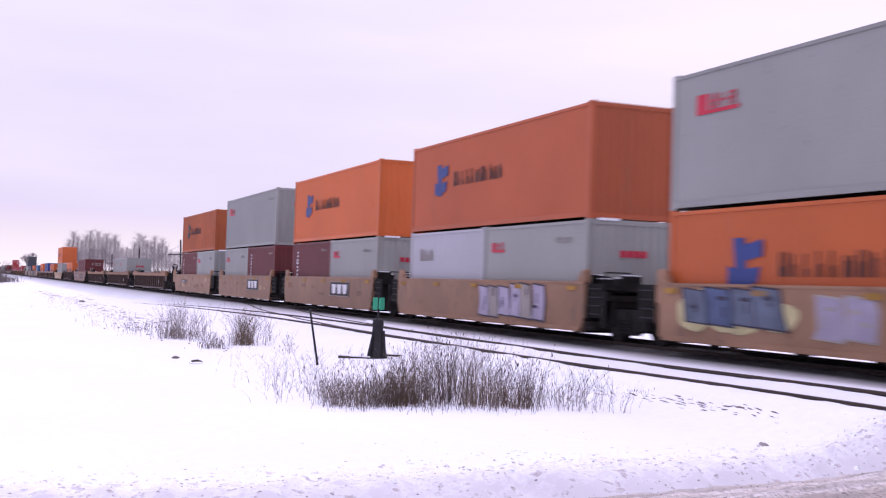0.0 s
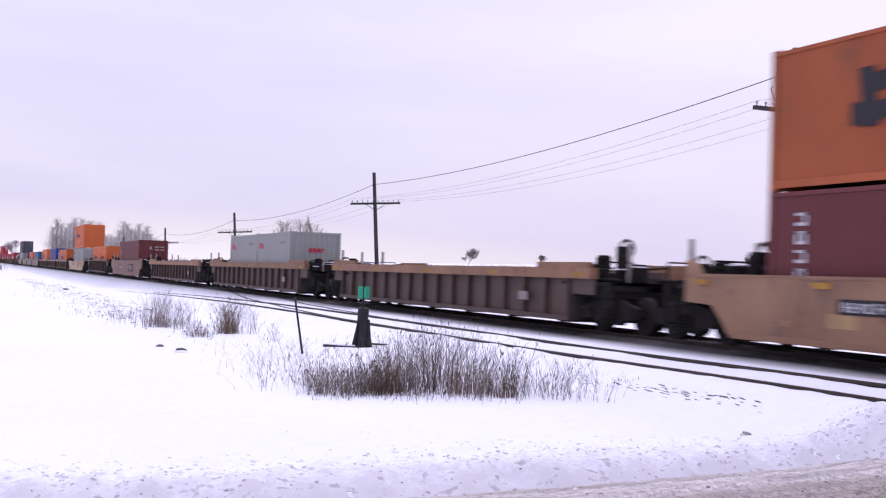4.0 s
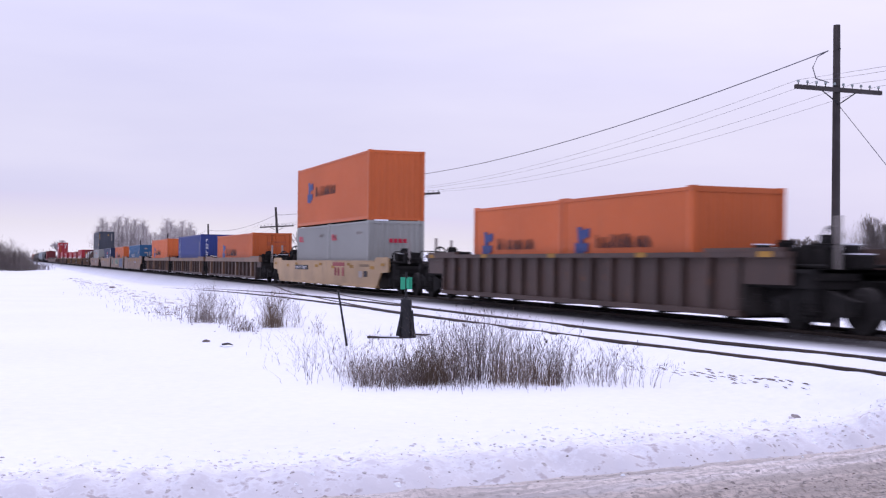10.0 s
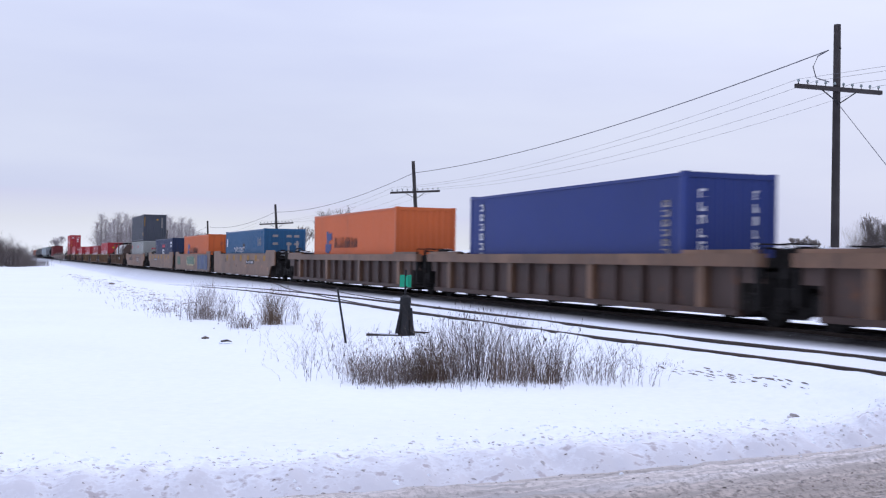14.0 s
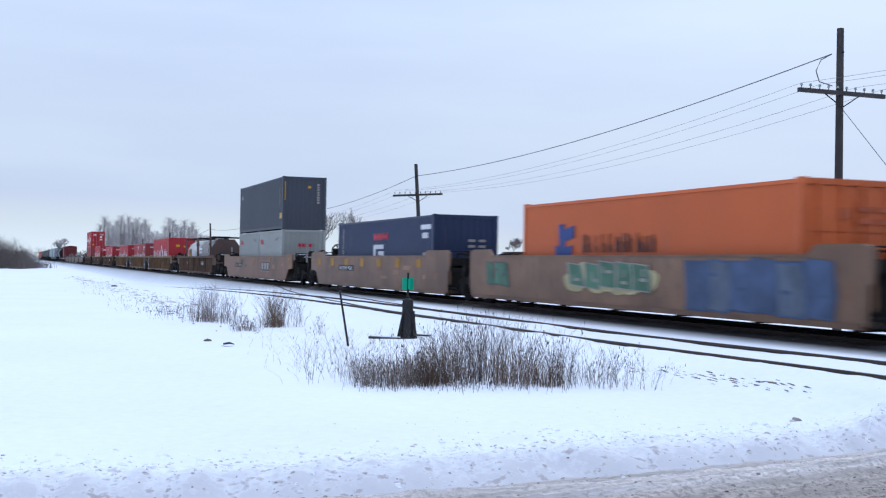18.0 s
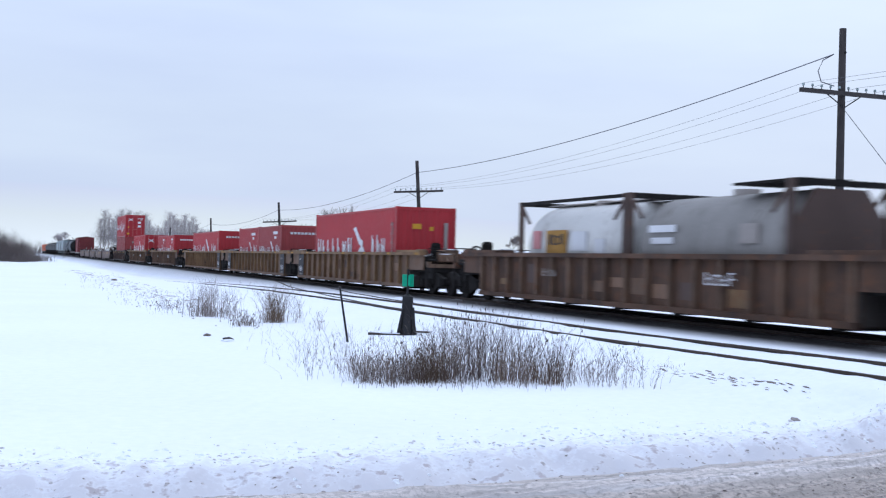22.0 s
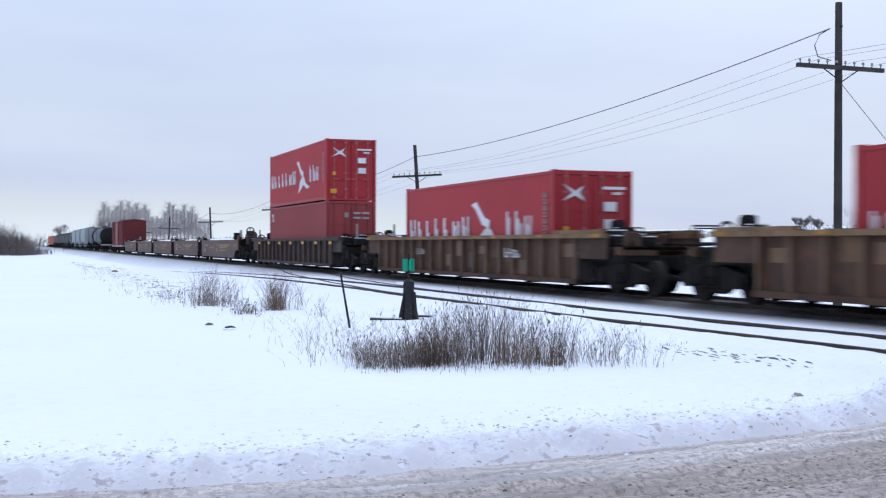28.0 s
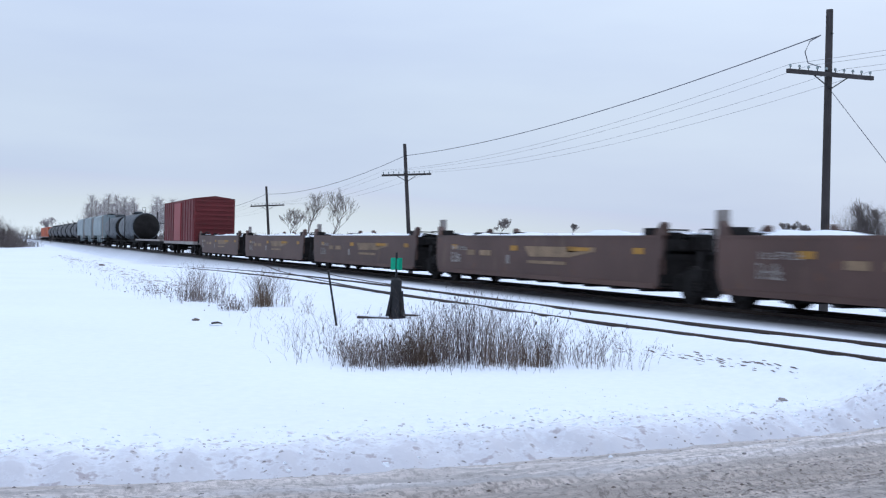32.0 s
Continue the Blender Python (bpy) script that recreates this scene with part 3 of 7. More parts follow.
def ease(a, b, v):
    v = min(1.0, max(0.0, (v - a) / (b - a)))
    return v * v * (3 - 2 * v)


# ---------------------------------------------------------------- ground
def road_edge(x):
    """The far edge of the road, as y over x."""
    a, b = x - 3.0, 1.0 - x
    return 8.13 + 0.068 * (a + math.sqrt(a * a + 1.2)) + 0.12 * (b + math.sqrt(b * b + 1.2))


def road_level(x):
    return -0.45 + 0.10 * ease(7.2, 9.6, x)


def siding_z(y):
    return -1.0 * ease(30, 116, y) + 0.055 * ease(19, 9, y)


def ground_z(x, y):
    n = noise.noise((x * 0.35, y * 0.35, 3.1)) * 0.05 + noise.noise((x * 1.3, y * 1.3, 7.7)) * 0.02
    z = -0.27 + n
    z += ease(7.2, 8.8, x) * (0.20 + 0.015 * ease(24, 34, y) + siding_z(y) * 0.9 - n * 0.8)
    z += ease(11.4, 13.0, x) * (-0.055 - siding_z(y) * 0.9)
    z -= ease(16.8, 19.5, x) * 0.5
    # snow drifted against the siding rails
    drift = 0.5 + 0.5 * noise.noise((x * 0.8, y * 0.5, 11.0)) + 0.35 * noise.noise((x * 2, y * 1.7, 12.0))
    z += math.exp(-((x - 8.92) / 0.28) ** 2) * (0.105 - 0.09 * ease(19.0, 27.0, y)) * ease(15.0, 19.0, y) * drift
    z += math.exp(-((x - 8.85) / 0.3) ** 2) * 0.05 * ease(17.0, 14.0, y)
    z += math.exp(-((x - 10.4) / 0.35) ** 2) * (0.06 - 0.05 * ease(22, 32, y)) * drift
    z += math.exp(-((x - 8.4) / 0.6) ** 2) * 0.05 * noise.noise((x * 3.1, y * 2.3, 13.0))
    z += max(0.0, min(x, 500) - 27) * 0.032
    z -= ease(40, 160, y) * ease(2, -30, x) * 0.2
    if x < 9.6 and y < 14:
        v = y - road_edge(x) - 0.10 * noise.noise((x * 1.1, y * 0.6, 9.0)) - 0.14 * noise.noise((x * 4.0, y * 2.0, 19.0))
        # lumps thrown up by the plough, drawn out a little along the road
        w = v * (1 + 0.7 * max(0.0, x - 6.6))
        rough = ease(1.55, 0.55, w) * ease(-0.45, 0.1, v)
        z += rough * (0.03 * noise.noise((x * 2.0 - y * 0.8, y * 2.6, 1.3)) + 0.055 * noise.noise((x * 4.6 - y * 2.0, y * 5.2, 4.3)))
        crumb = ease(1.25, 0.3, w) * ease(-0.5, 0.1, v)
        z += crumb * (0.065 * max(0.0, noise.noise((x * 6.5 - y * 3.0, y * 6.0, 2.3)) - 0.05) + 0.04 * noise.noise((x * 9.0 - y * 3.0, y * 8.0, 5.7)))
        z += ease(9.0, 7.9, x) * (ease(1.9, -0.3, v) * (road_level(x) + 0.02 - z) * (1 - 0.55 * rough) - 0.16 * ease(0.05, -0.5, v))
    return z


def axis(points):
    """Grid lines from (start, step) pairs and a last end."""
    out = []
    for (a, s), (b, _) in zip(points, points[1:]):
        k = max(1, round((b - a) / s))
        out += [a + (b - a) * i / k for i in range(k)]
    return out + [points[-1][0]]


def sheet(name, xs, ys, fz, mat):
    verts = [(x, y, fz(x, y)) for y in ys for x in xs]
    w = len(xs)
    faces = [(j * w + i, j * w + i + 1, (j + 1) * w + i + 1, (j + 1) * w + i) for j in range(len(ys) - 1) for i in range(w - 1)]
    me = bpy.data.meshes.new(name)
    me.from_pydata(verts, [], faces)
    me.materials.append(mat)
    for p in me.polygons:
        p.use_smooth = True
    return new(name, me)


ground = sheet("ground", axis([(-1500, 300), (-300, 60), (-60, 8), (-12, 1.0), (-1.5, 0.05), (9.4, 0.07), (11.2, 0.35), (22, 2), (40, 20), (200, 80), (1800, 1)]),
               axis([(-300, 60), (-30, 4), (2, 0.5), (6.5, 0.05), (10.1, 0.2), (24, 0.5), (60, 3), (150, 15), (400, 80), (3000, 1)]), ground_z, M["field"])
tagged(ground, "flat snow-covered field beside the railway", "ground", kind="structure")


def road_z(x, y):
    v = road_edge(x) - y
    ruts = 0.035 * math.sin(v * 4.4 + 3.6 + 0.25 * math.sin(x * 0.7)) + 0.02 * noise.noise((x * 0.2, v * 6.0, 8.0)) + 0.02 * noise.noise((x * 0.3, v * 3.5, 5.0)) + 0.03 * noise.noise((x * 1.6, v * 7, 2.0)) + 0.022 * noise.noise((x * 7, y * 14, 6.0))
    return road_level(x) + ruts * ease(-0.2, 0.7, v) - 0.12 * ease(0.5, -0.25, v)


def road_sheet():
    xs, vs = axis([(-40, 2), (-2, 0.08), (9.3, 1)]), axis([(-7.0, 0.5), (-2.6, 0.05), (0.3, 1)])
    w = len(xs)
    verts = [(x, road_edge(x) + v, road_z(x, road_edge(x) + v)) for v in vs for x in xs]
    faces = [(j * w + i, j * w + i + 1, (j + 1) * w + i + 1, (j + 1) * w + i) for j in range(len(vs) - 1) for i in range(w - 1)]
    me = bpy.data.meshes.new("road")
    me.from_pydata(verts, [], faces)
    me.materials.append(M["road"])
    for p in me.polygons:
        p.use_smooth = True
    return tagged(new("road", me), "gravel road under rutted brown slush", "road", kind="structure")


road_sheet()

# ballast of the main track
bal = sheet("ballast_bed", axis([(13.75, 0.13), (16.05, 1)]), axis([(-60, 5), (4, 0.3), (60, 2), (200, 20), (1400, 1)]),
            lambda x, y: -0.075 - max(0, abs(x - TRACK_X) - 0.95) * 0.4 + 0.03 * noise.noise((x * 3, y * 3, 0.4)), M["ballast"])
tagged(bal, "dark stone ballast with snow blown off it", "ballast", kind="structure")


def rail_line(name, xf, y0, y1, zf, step, label):
    """One rail: foot, web and head, swept along y; xf and zf give its line and level."""
    sec = [(-0.07, -0.17), (0.07, -0.17), (0.07, -0.15), (0.012, -0.135), (0.012, -0.045), (0.036, -0.035), (0.036, 0.0), (-0.036, 0.0), (-0.036, -0.035), (-0.012, -0.045), (-0.012, -0.135), (-0.07, -0.15)]
    ys = axis([(y0, step), (y1, 1)])
    verts = [(xf(y) + a, y, zf(y) + b) for y in ys for a, b in sec]
    k = len(sec)
    faces = [(j * k + i, j * k + (i + 1) % k, (j + 1) * k + (i + 1) % k, (j + 1) * k + i) for j in range(len(ys) - 1) for i in range(k)]
    me = bpy.data.meshes.new(name)
    me.from_pydata(verts, [], faces)
    me.materials.append(M["rail"])
    me.materials.append(M["rail_head"])
    return tagged(new(name, me), label, "rail", group="rails", kind="structure")


for side in (-0.7535, 0.7535):
    rail_line("rail", lambda y: TRACK_X + side, -60, 1400, lambda y: 0.0, 20, "steel rail of the main track")
    rail_line("rail", lambda y: SIDING_X + side, -20, 400, siding_z, 1.5, "rusty siding rail half buried in snow")


def turnout_x(y, side):
    """The branch that leaves the siding at the switch and bends towards the main track."""
    d = y - 20.0
    return SIDING_X + side + (0.07 if side < 0 else -0.07) * ease(3.0, 0.0, d) + (d * d / 292 if d < 21 else 1.51 + (d - 21) * 0.144)


for side in (-0.7535, 0.7535):
    end = 20.0 + 21 + (13.35 - SIDING_X - side - 1.51) / 0.144
    rail_line("rail", lambda y: turnout_x(y, side), 20.0, end, lambda y: ground_z(turnout_x(y, side), y) + 0.022, 1.0, "turnout rail nearly buried in snow")

# ---------------------------------------------------------------- the train
SPEED, GAIN = 16.63, 0.01833     # metres a second; gain of speed after 18 s


def run(t):
    """How far the train has come at t seconds."""
    return SPEED * t + (0.5 * GAIN * (t - 18) ** 2 if t > 18 else 0)


MOVING = []                       # (thing, place along the train, height)


def on_train(ob, u, z=0.0):
    ob.location = (TRACK_X, u, z)
    MOVING.append((ob, u, z))
    return ob


# -- trucks (one prototype under an empty, copied under each car)
def truck_meshes():
    out = {}
    for name, side in (("side_frame", -1), ("side_frame", 1)):
        bm = bmesh.new()
        x0, x1 = sorted((side * 1.02, side * 1.16))
        prism(bm, [(-1.15, 0.36), (-0.72, 0.34), (-0.45, 0.20), (0.45, 0.20), (0.72, 0.34), (1.15, 0.36), (1.18, 0.60), (0.78, 0.68), (0.42, 0.78), (-0.42, 0.78), (-0.78, 0.68), (-1.18, 0.60)], x0, x1)
        xa, xb = sorted((side * 1.16, side * 1.21))
        for y in (-0.89, 0.89):
            bx(bm, xa, xb, y - 0.14, y + 0.14, 0.32, 0.58)
        out[(name, side)] = mesh_of(bm, name, M["truck"])
    for side in (-1, 1):
        for y in (-0.17, 0.0, 0.17):
            bm = bmesh.new()
            rings = [[bm.verts.new((side * 1.19 + r * math.cos(i * math.tau / 8), y + r * math.sin(i * math.tau / 8), 0.26 + k * 0.035)) for i in range(8)] for k, r in enumerate((0.068, 0.05) * 5)]
            for p, q in zip(rings, rings[1:]):
                for i in range(8):
                    bm.faces.new((p[i], p[(i + 1) % 8], q[(i + 1) % 8], q[i]))
            out[("spring", side, y)] = mesh_of(bm, "spring", M["truck"])
    out[("bolster", 0)] = mesh_of(boxes((-1.2, 1.2, -0.2, 0.2, 0.56, 0.76)), "bolster", M["truck"])
    bm = bmesh.new()
    tube(bm, (-1.0, 0, 0), (1.0, 0, 0), 0.08, sides=10)
    for s in (-1, 1):
        tube(bm, (s * 0.69, 0, 0), (s * 0.80, 0, 0), 0.42, sides=20)
        tube(bm, (s * 0.665, 0, 0), (s * 0.69, 0, 0), 0.445, sides=20)
        tube(bm, (s * 0.80, 0, 0), (s * 0.815, 0, 0), 0.33, 0.30, sides=20)
        for k in range(5):
            a = k * math.tau / 5
            tube(bm, (s * 0.81, 0.22 * math.cos(a), 0.22 * math.sin(a)), (s * 0.83, 0.22 * math.cos(a), 0.22 * math.sin(a)), 0.03, sides=6)
    out[("wheelset", 0)] = mesh_of(bm, "wheelset", M["wheel"])
    return out


TRUCK = truck_meshes()
SPIN = {}                          # one keyed wheelset for each axle place; the others are copies of it


def add_truck(car, y):
    frame_ob = part("truck", TRUCK[("bolster", 0)], None, car)
    frame_ob.location = (0, y, 0)
    for (name, *_), me in TRUCK.items():
        if name not in ("bolster", "wheelset"):
            part(name, me, None, frame_ob)
    for axle in (-0.89, 0.89):
        if axle not in SPIN:
            w = part("wheelset", TRUCK[("wheelset", 0)], None, frame_ob, "steel wheels on a common axle")
            w.location = (0, axle, 0.42)
            SPIN[axle] = w
        else:
            SPIN_LATER.append((frame_ob, axle))
    return frame_ob


SPIN_LATER = []


def coupler(car, y, way):
    bm = boxes((-0.12, 0.12, min(y, y + way * 0.75), max(y, y + way * 0.75), 0.66, 0.94), (-0.17, 0.17, min(y + way * 0.55, y + way * 0.86), max(y + way * 0.55, y + way * 0.86), 0.60, 0.98))
    part("coupler", bm, M["truck"], car)
    bm = rods(((-0.35, y, 0.78), (-0.38, y + way * 0.45, 0.50), 0.025), ((-0.38, y + way * 0.45, 0.50), (-0.3, y + way * 0.85, 0.45), 0.025))
    part("air_hose", bm, M["black"], car)


def ring(bm, c, radius, thick):
    """A dished hand-brake wheel: one rim swept round, with a web of four spokes cut in its plate."""
    n = 16
    loops = []
    for k in range(n):
        a = k * math.tau / n
        loops.append([bm.verts.new((c[0] + (radius + thick * math.cos(b)) * math.cos(a), c[1] + thick * math.sin(b), c[2] + (radius + thick * math.cos(b)) * math.sin(a))) for b in (0.0, 1.571, 3.142, 4.712)])
    for k in range(n):
        p, q = loops[k], loops[(k + 1) % n]
        for i in range(4):
            bm.faces.new((p[i], p[(i + 1) % 4], q[(i + 1) % 4], q[i]))
    hub = [bm.verts.new((c[0] + 0.05 * math.cos(k * math.tau / n), c[1] - 0.03, c[2] + 0.05 * math.sin(k * math.tau / n))) for k in range(n)]
    bm.faces.new(hub)
    for k in range(0, n, 4):
        bm.faces.new((hub[k], hub[k + 1], loops[k + 1][2], loops[k][2]))


def end_gear(car, a, b, seed, paint):
    """Brake valves, pipes, brackets and ladder frames crowded on a platform, with snow caught between them."""
    rnd = random.Random(seed * 7 + 3)
    n = max(3, int((b - a) / 0.22))
    for k in range(n):
        y = a + (b - a) * (k + 0.5) / n + rnd.uniform(-0.08, 0.08)
        x, w, d, h = rnd.uniform(-1.05, -0.2), rnd.uniform(0.12, 0.3), rnd.uniform(0.09, 0.2), rnd.uniform(0.2, 0.48)
        bm = boxes((x - w, x + w, y - d, y + d, 1.16, 1.16 + h))
        bmesh.ops.bevel(bm, geom=bm.edges[:], offset=0.03, segments=1, affect="EDGES")
        tube(bm, (x, y - d, 1.16 + h * 0.6), (x, y - d - rnd.uniform(0.1, 0.3), 1.18), 0.03, sides=6)
        part("valve_gear", bm, paint if rnd.random() < 0.5 and paint in (M["olive"], M["olive_tan"]) else M["truck"], car)
        if rnd.random() < 0.45:
            part("caught_snow", boxes((x - w * 0.8, x + w * 0.8, y - d * 0.9, y + d * 0.9, 1.158 + h, 1.185 + h)), M["snow"], car, "snow caught on the gear")
    if b - a > 1.8:
        y = rnd.uniform(a + 0.5, b - 0.5)
        x, h = rnd.uniform(-0.9, -0.3), rnd.uniform(0.5, 0.72)
        bm = boxes((x - 0.16, x + 0.16, y - 0.14, y + 0.14, 1.16, 1.16 + h))
        bmesh.ops.bevel(bm, geom=bm.edges[:], offset=0.05, segments=2, affect="EDGES")
        tube(bm, (x - 0.05, y - 0.3, 1.2), (x - 0.05, y - 0.3, 1.2 + h * 0.9), 0.05, sides=8)
        tube(bm, (x - 0.05, y - 0.3, 1.2 + h * 0.8), (x - 0.05, y, 1.2 + h * 0.8), 0.04, sides=6)
        part("brake_unit", bm, M["truck"], car)
    for s in (-1, 1):
        y = rnd.uniform(a + 0.1, b - 0.1)
        part("pipe_run", rods(((s * 1.12, a, 1.22), (s * 1.12, b, 1.24), 0.035), ((s * 1.12, y, 1.2), (s * 1.12, y, 1.56), 0.03), ((s * 1.12, y, 1.56), (s * 0.5, y, 1.5), 0.025)), M["truck"], car)
        part("skirt", boxes((*sorted((s * 1.0, s * 1.06)), a + 0.05, b - 0.2, 0.86, 1.09)), M["truck"], car)


def end_platform(car, y, way, length, paint, posts=1.98, brake=0.0, seed=0):
    """The platform over the truck: deck, stub sill, steps, grab irons, posts and hand brake. y: where the well ends; way: outwards."""
    rnd = random.Random(seed)
    e = y + way * length
    a, b = min(y, e), max(y, e)
    part("stub_sill", boxes((-0.42, 0.42, a, b, 0.62, 1.085)), M["truck"], car)
    part("platform_deck", boxes((-1.32, 1.32, a, b, 1.09, 1.16)), M["truck"], car)
    part("end_sill", boxes((-1.45, 1.45, *sorted((e - way * 0.16, e)), 0.96, 1.165)), paint if paint in (M["olive"], M["olive_tan"]) else M["truck"], car)
    end_gear(car, a, b, seed, paint)
    part("body_bolster", boxes((-1.24, 1.24, a + 0.04, b - 0.2, 0.80, 1.088)), M["truck"], car)
    for s in (-1, 1):
        part("brake_rigging", boxes((*sorted((s * 0.45, s * 0.95)), a + 0.1, b - 0.25, 0.50, 0.80)), M["truck"], car)
    k = e - way * 0.08
    for s in (-1, 1):
        part("step", boxes((*sorted((s * 1.18, s * 1.46)), k - 0.05, k + 0.05, 0.36, 0.40), (*sorted((s * 1.42, s * 1.46)), k - 0.05, k + 0.05, 0.40, 0.98), (*sorted((s * 1.18, s * 1.22)), k - 0.05, k + 0.05, 0.40, 0.98)), M["truck"], car)
        part("handrail", rods(((s * 1.42, k, 1.16), (s * 1.42, k, 1.62), 0.018), ((s * 1.42, k, 1.62), (s * 0.75, k, 1.62), 0.018), ((s * 0.75, k, 1.62), (s * 0.75, k, 1.16), 0.018)), M["truck"], car)
    if posts > 1.2:
        h = posts + rnd.random() * 0.1
        for s in (-1, 1):
            part("guide_post", boxes((s * 0.85 - 0.04, s * 0.85 + 0.04, k - 0.035, k + 0.035, 1.16, h)), M["mark_grey"], car, "pale upright guide post")
    if brake:
        yb = e - way * 0.35
        part("brake_stand", boxes((-0.98, -0.70, yb - 0.11, yb + 0.11, 1.16, brake)), M["truck"], car)
        bm = bmesh.new()
        ring(bm, (-0.84, yb - 0.12, brake - 0.05), 0.2, 0.028)
        part("brake_wheel", bm, M["black"], car)
    part("air_reservoir", rods(((0.45, (a + b) / 2 - 0.35, 0.92), (0.45, (a + b) / 2 + 0.35, 0.92), 0.15), sides=10), M["truck"], car)


def tall_brake(car, y):
    """A hand-brake housing with its wheel and a guard rail, standing where the well meets the platform."""
    bm = boxes((-0.75, -0.35, y - 0.16, y + 0.16, 1.16, 1.86))
    bmesh.ops.bevel(bm, geom=bm.edges[:], offset=0.05, segments=2, affect="EDGES")
    part("brake_housing", bm, M["truck"], car)
    bm = bmesh.new()
    ring(bm, (-0.55, y - 0.24, 1.78), 0.26, 0.035)
    part("brake_wheel", bm, M["black"], car)
    part("guard_rail", rods(((-1.25, y + 0.5, 1.2), (-1.25, y + 0.5, 1.66), 0.022), ((-1.25, y + 0.5, 1.66), (0.9, y + 0.5, 1.66), 0.022), ((0.9, y + 0.5, 1.66), (0.9, y + 0.5, 1.2), 0.022)), M["truck"], car)


def side_smooth(L, lo, hi, slope, raised, rl):
    """Outline in (y, z) of a smooth side with ends cut over the trucks and raised end tops."""
    o = []
    a, b = slope
    o += [(a, lo), (L - b, lo)] if b or a else [(0, lo), (L, lo)]
    if b:
        o += [(L - b * 0.86, lo + 0.24), (L - b * 0.62, 0.80), (L, 0.84)] if b > 0.5 else [(L, lo + 0.3)]
    if raised:
        o += [(L, hi + raised * 0.55), (L - 0.25, hi + raised), (L - rl + 0.25, hi + raised), (L - rl, hi), (rl, hi), (rl - 0.25, hi + raised), (0.25, hi + raised), (0, hi + raised * 0.55)]
    else:
        o += [(L, hi), (0, hi)]
    if a:
        o += [(0, 0.84), (a * 0.62, 0.80), (a * 0.86, lo + 0.24)] if a > 0.5 else [(0, lo + 0.3)]
    return o


def well_car(label, u, L, style, paint, chord=None, near="end", far="end", group="", lo=0.26, hi=1.49, raised=0.0, ribs=16, posts=2.05, brake=1.62, seed=1, marks=True, wide=(), shroud=0.0, feet=False, rl=1.75, posts_paint=None, column=0.0, wheel=False):
    """One well: sides, floor, bulkheads, platforms and trucks. u: place of its near end; near, far: 'end' (truck and coupler), a distance (shared truck, that far out) or 'plain'; column: height of a brake column at the near end; wheel: a tall hand brake at the far end."""
    paint, chord = M[paint], M[chord or paint]
    car = on_train(thing("well_car", label, "well car", group), u)
    rnd = random.Random(seed * 13 + 5)
    half = 1.46
    inner_cut = {"chord": 0.8, "smooth": 0.16}.get(style, 1.6)
    back = 1.5 if style == "rib" else 0.5
    outer_cut = {"smooth": 1.4, "rib": 1.55}.get(style, 1.15)
    cut = (outer_cut if near == "end" else inner_cut, outer_cut if far == "end" else inner_cut)
    for s in (-1, 1):
        if style == "smooth":
            bm = bmesh.new()
            prism(bm, side_smooth(L, lo, hi, cut, raised, rl), *sorted((s * half, s * (half - 0.07))))
            part("side_wall", bm, paint, car)
            part("top_lip", boxes((*sorted((s * (half + 0.012), s * (half - 0.1))), rl if raised else 0.0, L - rl if raised else L, hi - 0.055, hi + 0.004)), chord, car)
            part("bottom_sill", boxes((*sorted((s * (half + 0.02), s * (half - 0.16))), cut[0] + 0.1, L - cut[1] - 0.1, lo - 0.06, lo + 0.05)), paint, car)
        else:
            deep = 0.26 if style == "chord" else 0.11
            part("side_wall", boxes((*sorted((s * (half - 0.15), s * (half - 0.19))), cut[0] - 0.1, L - cut[1] + 0.1, lo, hi - 0.05)), paint, car)
            part("top_chord", boxes((*sorted((s * (half + 0.03), s * (half - 0.18))), 0.0, L, hi - deep, hi)), chord, car)
            part("bottom_sill", boxes((*sorted((s * half, s * (half - 0.18))), cut[0] - 0.1, L - cut[1] + 0.1, lo - 0.05, lo + 0.07)), paint, car)
            a, b = cut[0], L - cut[1]
            for k in range(ribs + 1):
                y = a + (b - a) * k / ribs
                w = 0.14 if k in wide else 0.042
                bm = boxes((*sorted((s * (half - (0.0 if k in wide else 0.02)), s * (half - 0.16))), y - w, y + w, lo + 0.07, hi - deep))
                part("side_post", bm, chord if k in wide else M[posts_paint] if posts_paint else paint, car)
            for y0, y1 in ((0.0, cut[0] - 0.1), (L - cut[1] + 0.1, L)):
                part("end_panel", boxes((*sorted((s * (half - 0.10), s * (half - 0.15))), y0, y1, 0.86, hi - deep)), paint, car)
            if raised:
                for y0, y1 in ((0.15, 2.7), (L - 2.7, L - 0.15)):
                    part("guide_cap", boxes((*sorted((s * (half + 0.0), s * (half - 0.14))), y0, y1, hi, hi + raised)), chord, car)
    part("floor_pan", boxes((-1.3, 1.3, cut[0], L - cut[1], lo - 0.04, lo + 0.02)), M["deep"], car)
    for k in range(7):
        y = cut[0] + 0.4 + (L - cut[0] - cut[1] - 0.8) * k / 6
        part("cross_beam", boxes((-1.36, 1.36, y - 0.12, y + 0.12, lo - 0.1, lo - 0.04)), M["truck"], car)
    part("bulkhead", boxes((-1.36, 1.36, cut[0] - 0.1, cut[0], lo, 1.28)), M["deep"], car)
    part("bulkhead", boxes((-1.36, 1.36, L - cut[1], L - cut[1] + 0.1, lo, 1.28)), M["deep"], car)
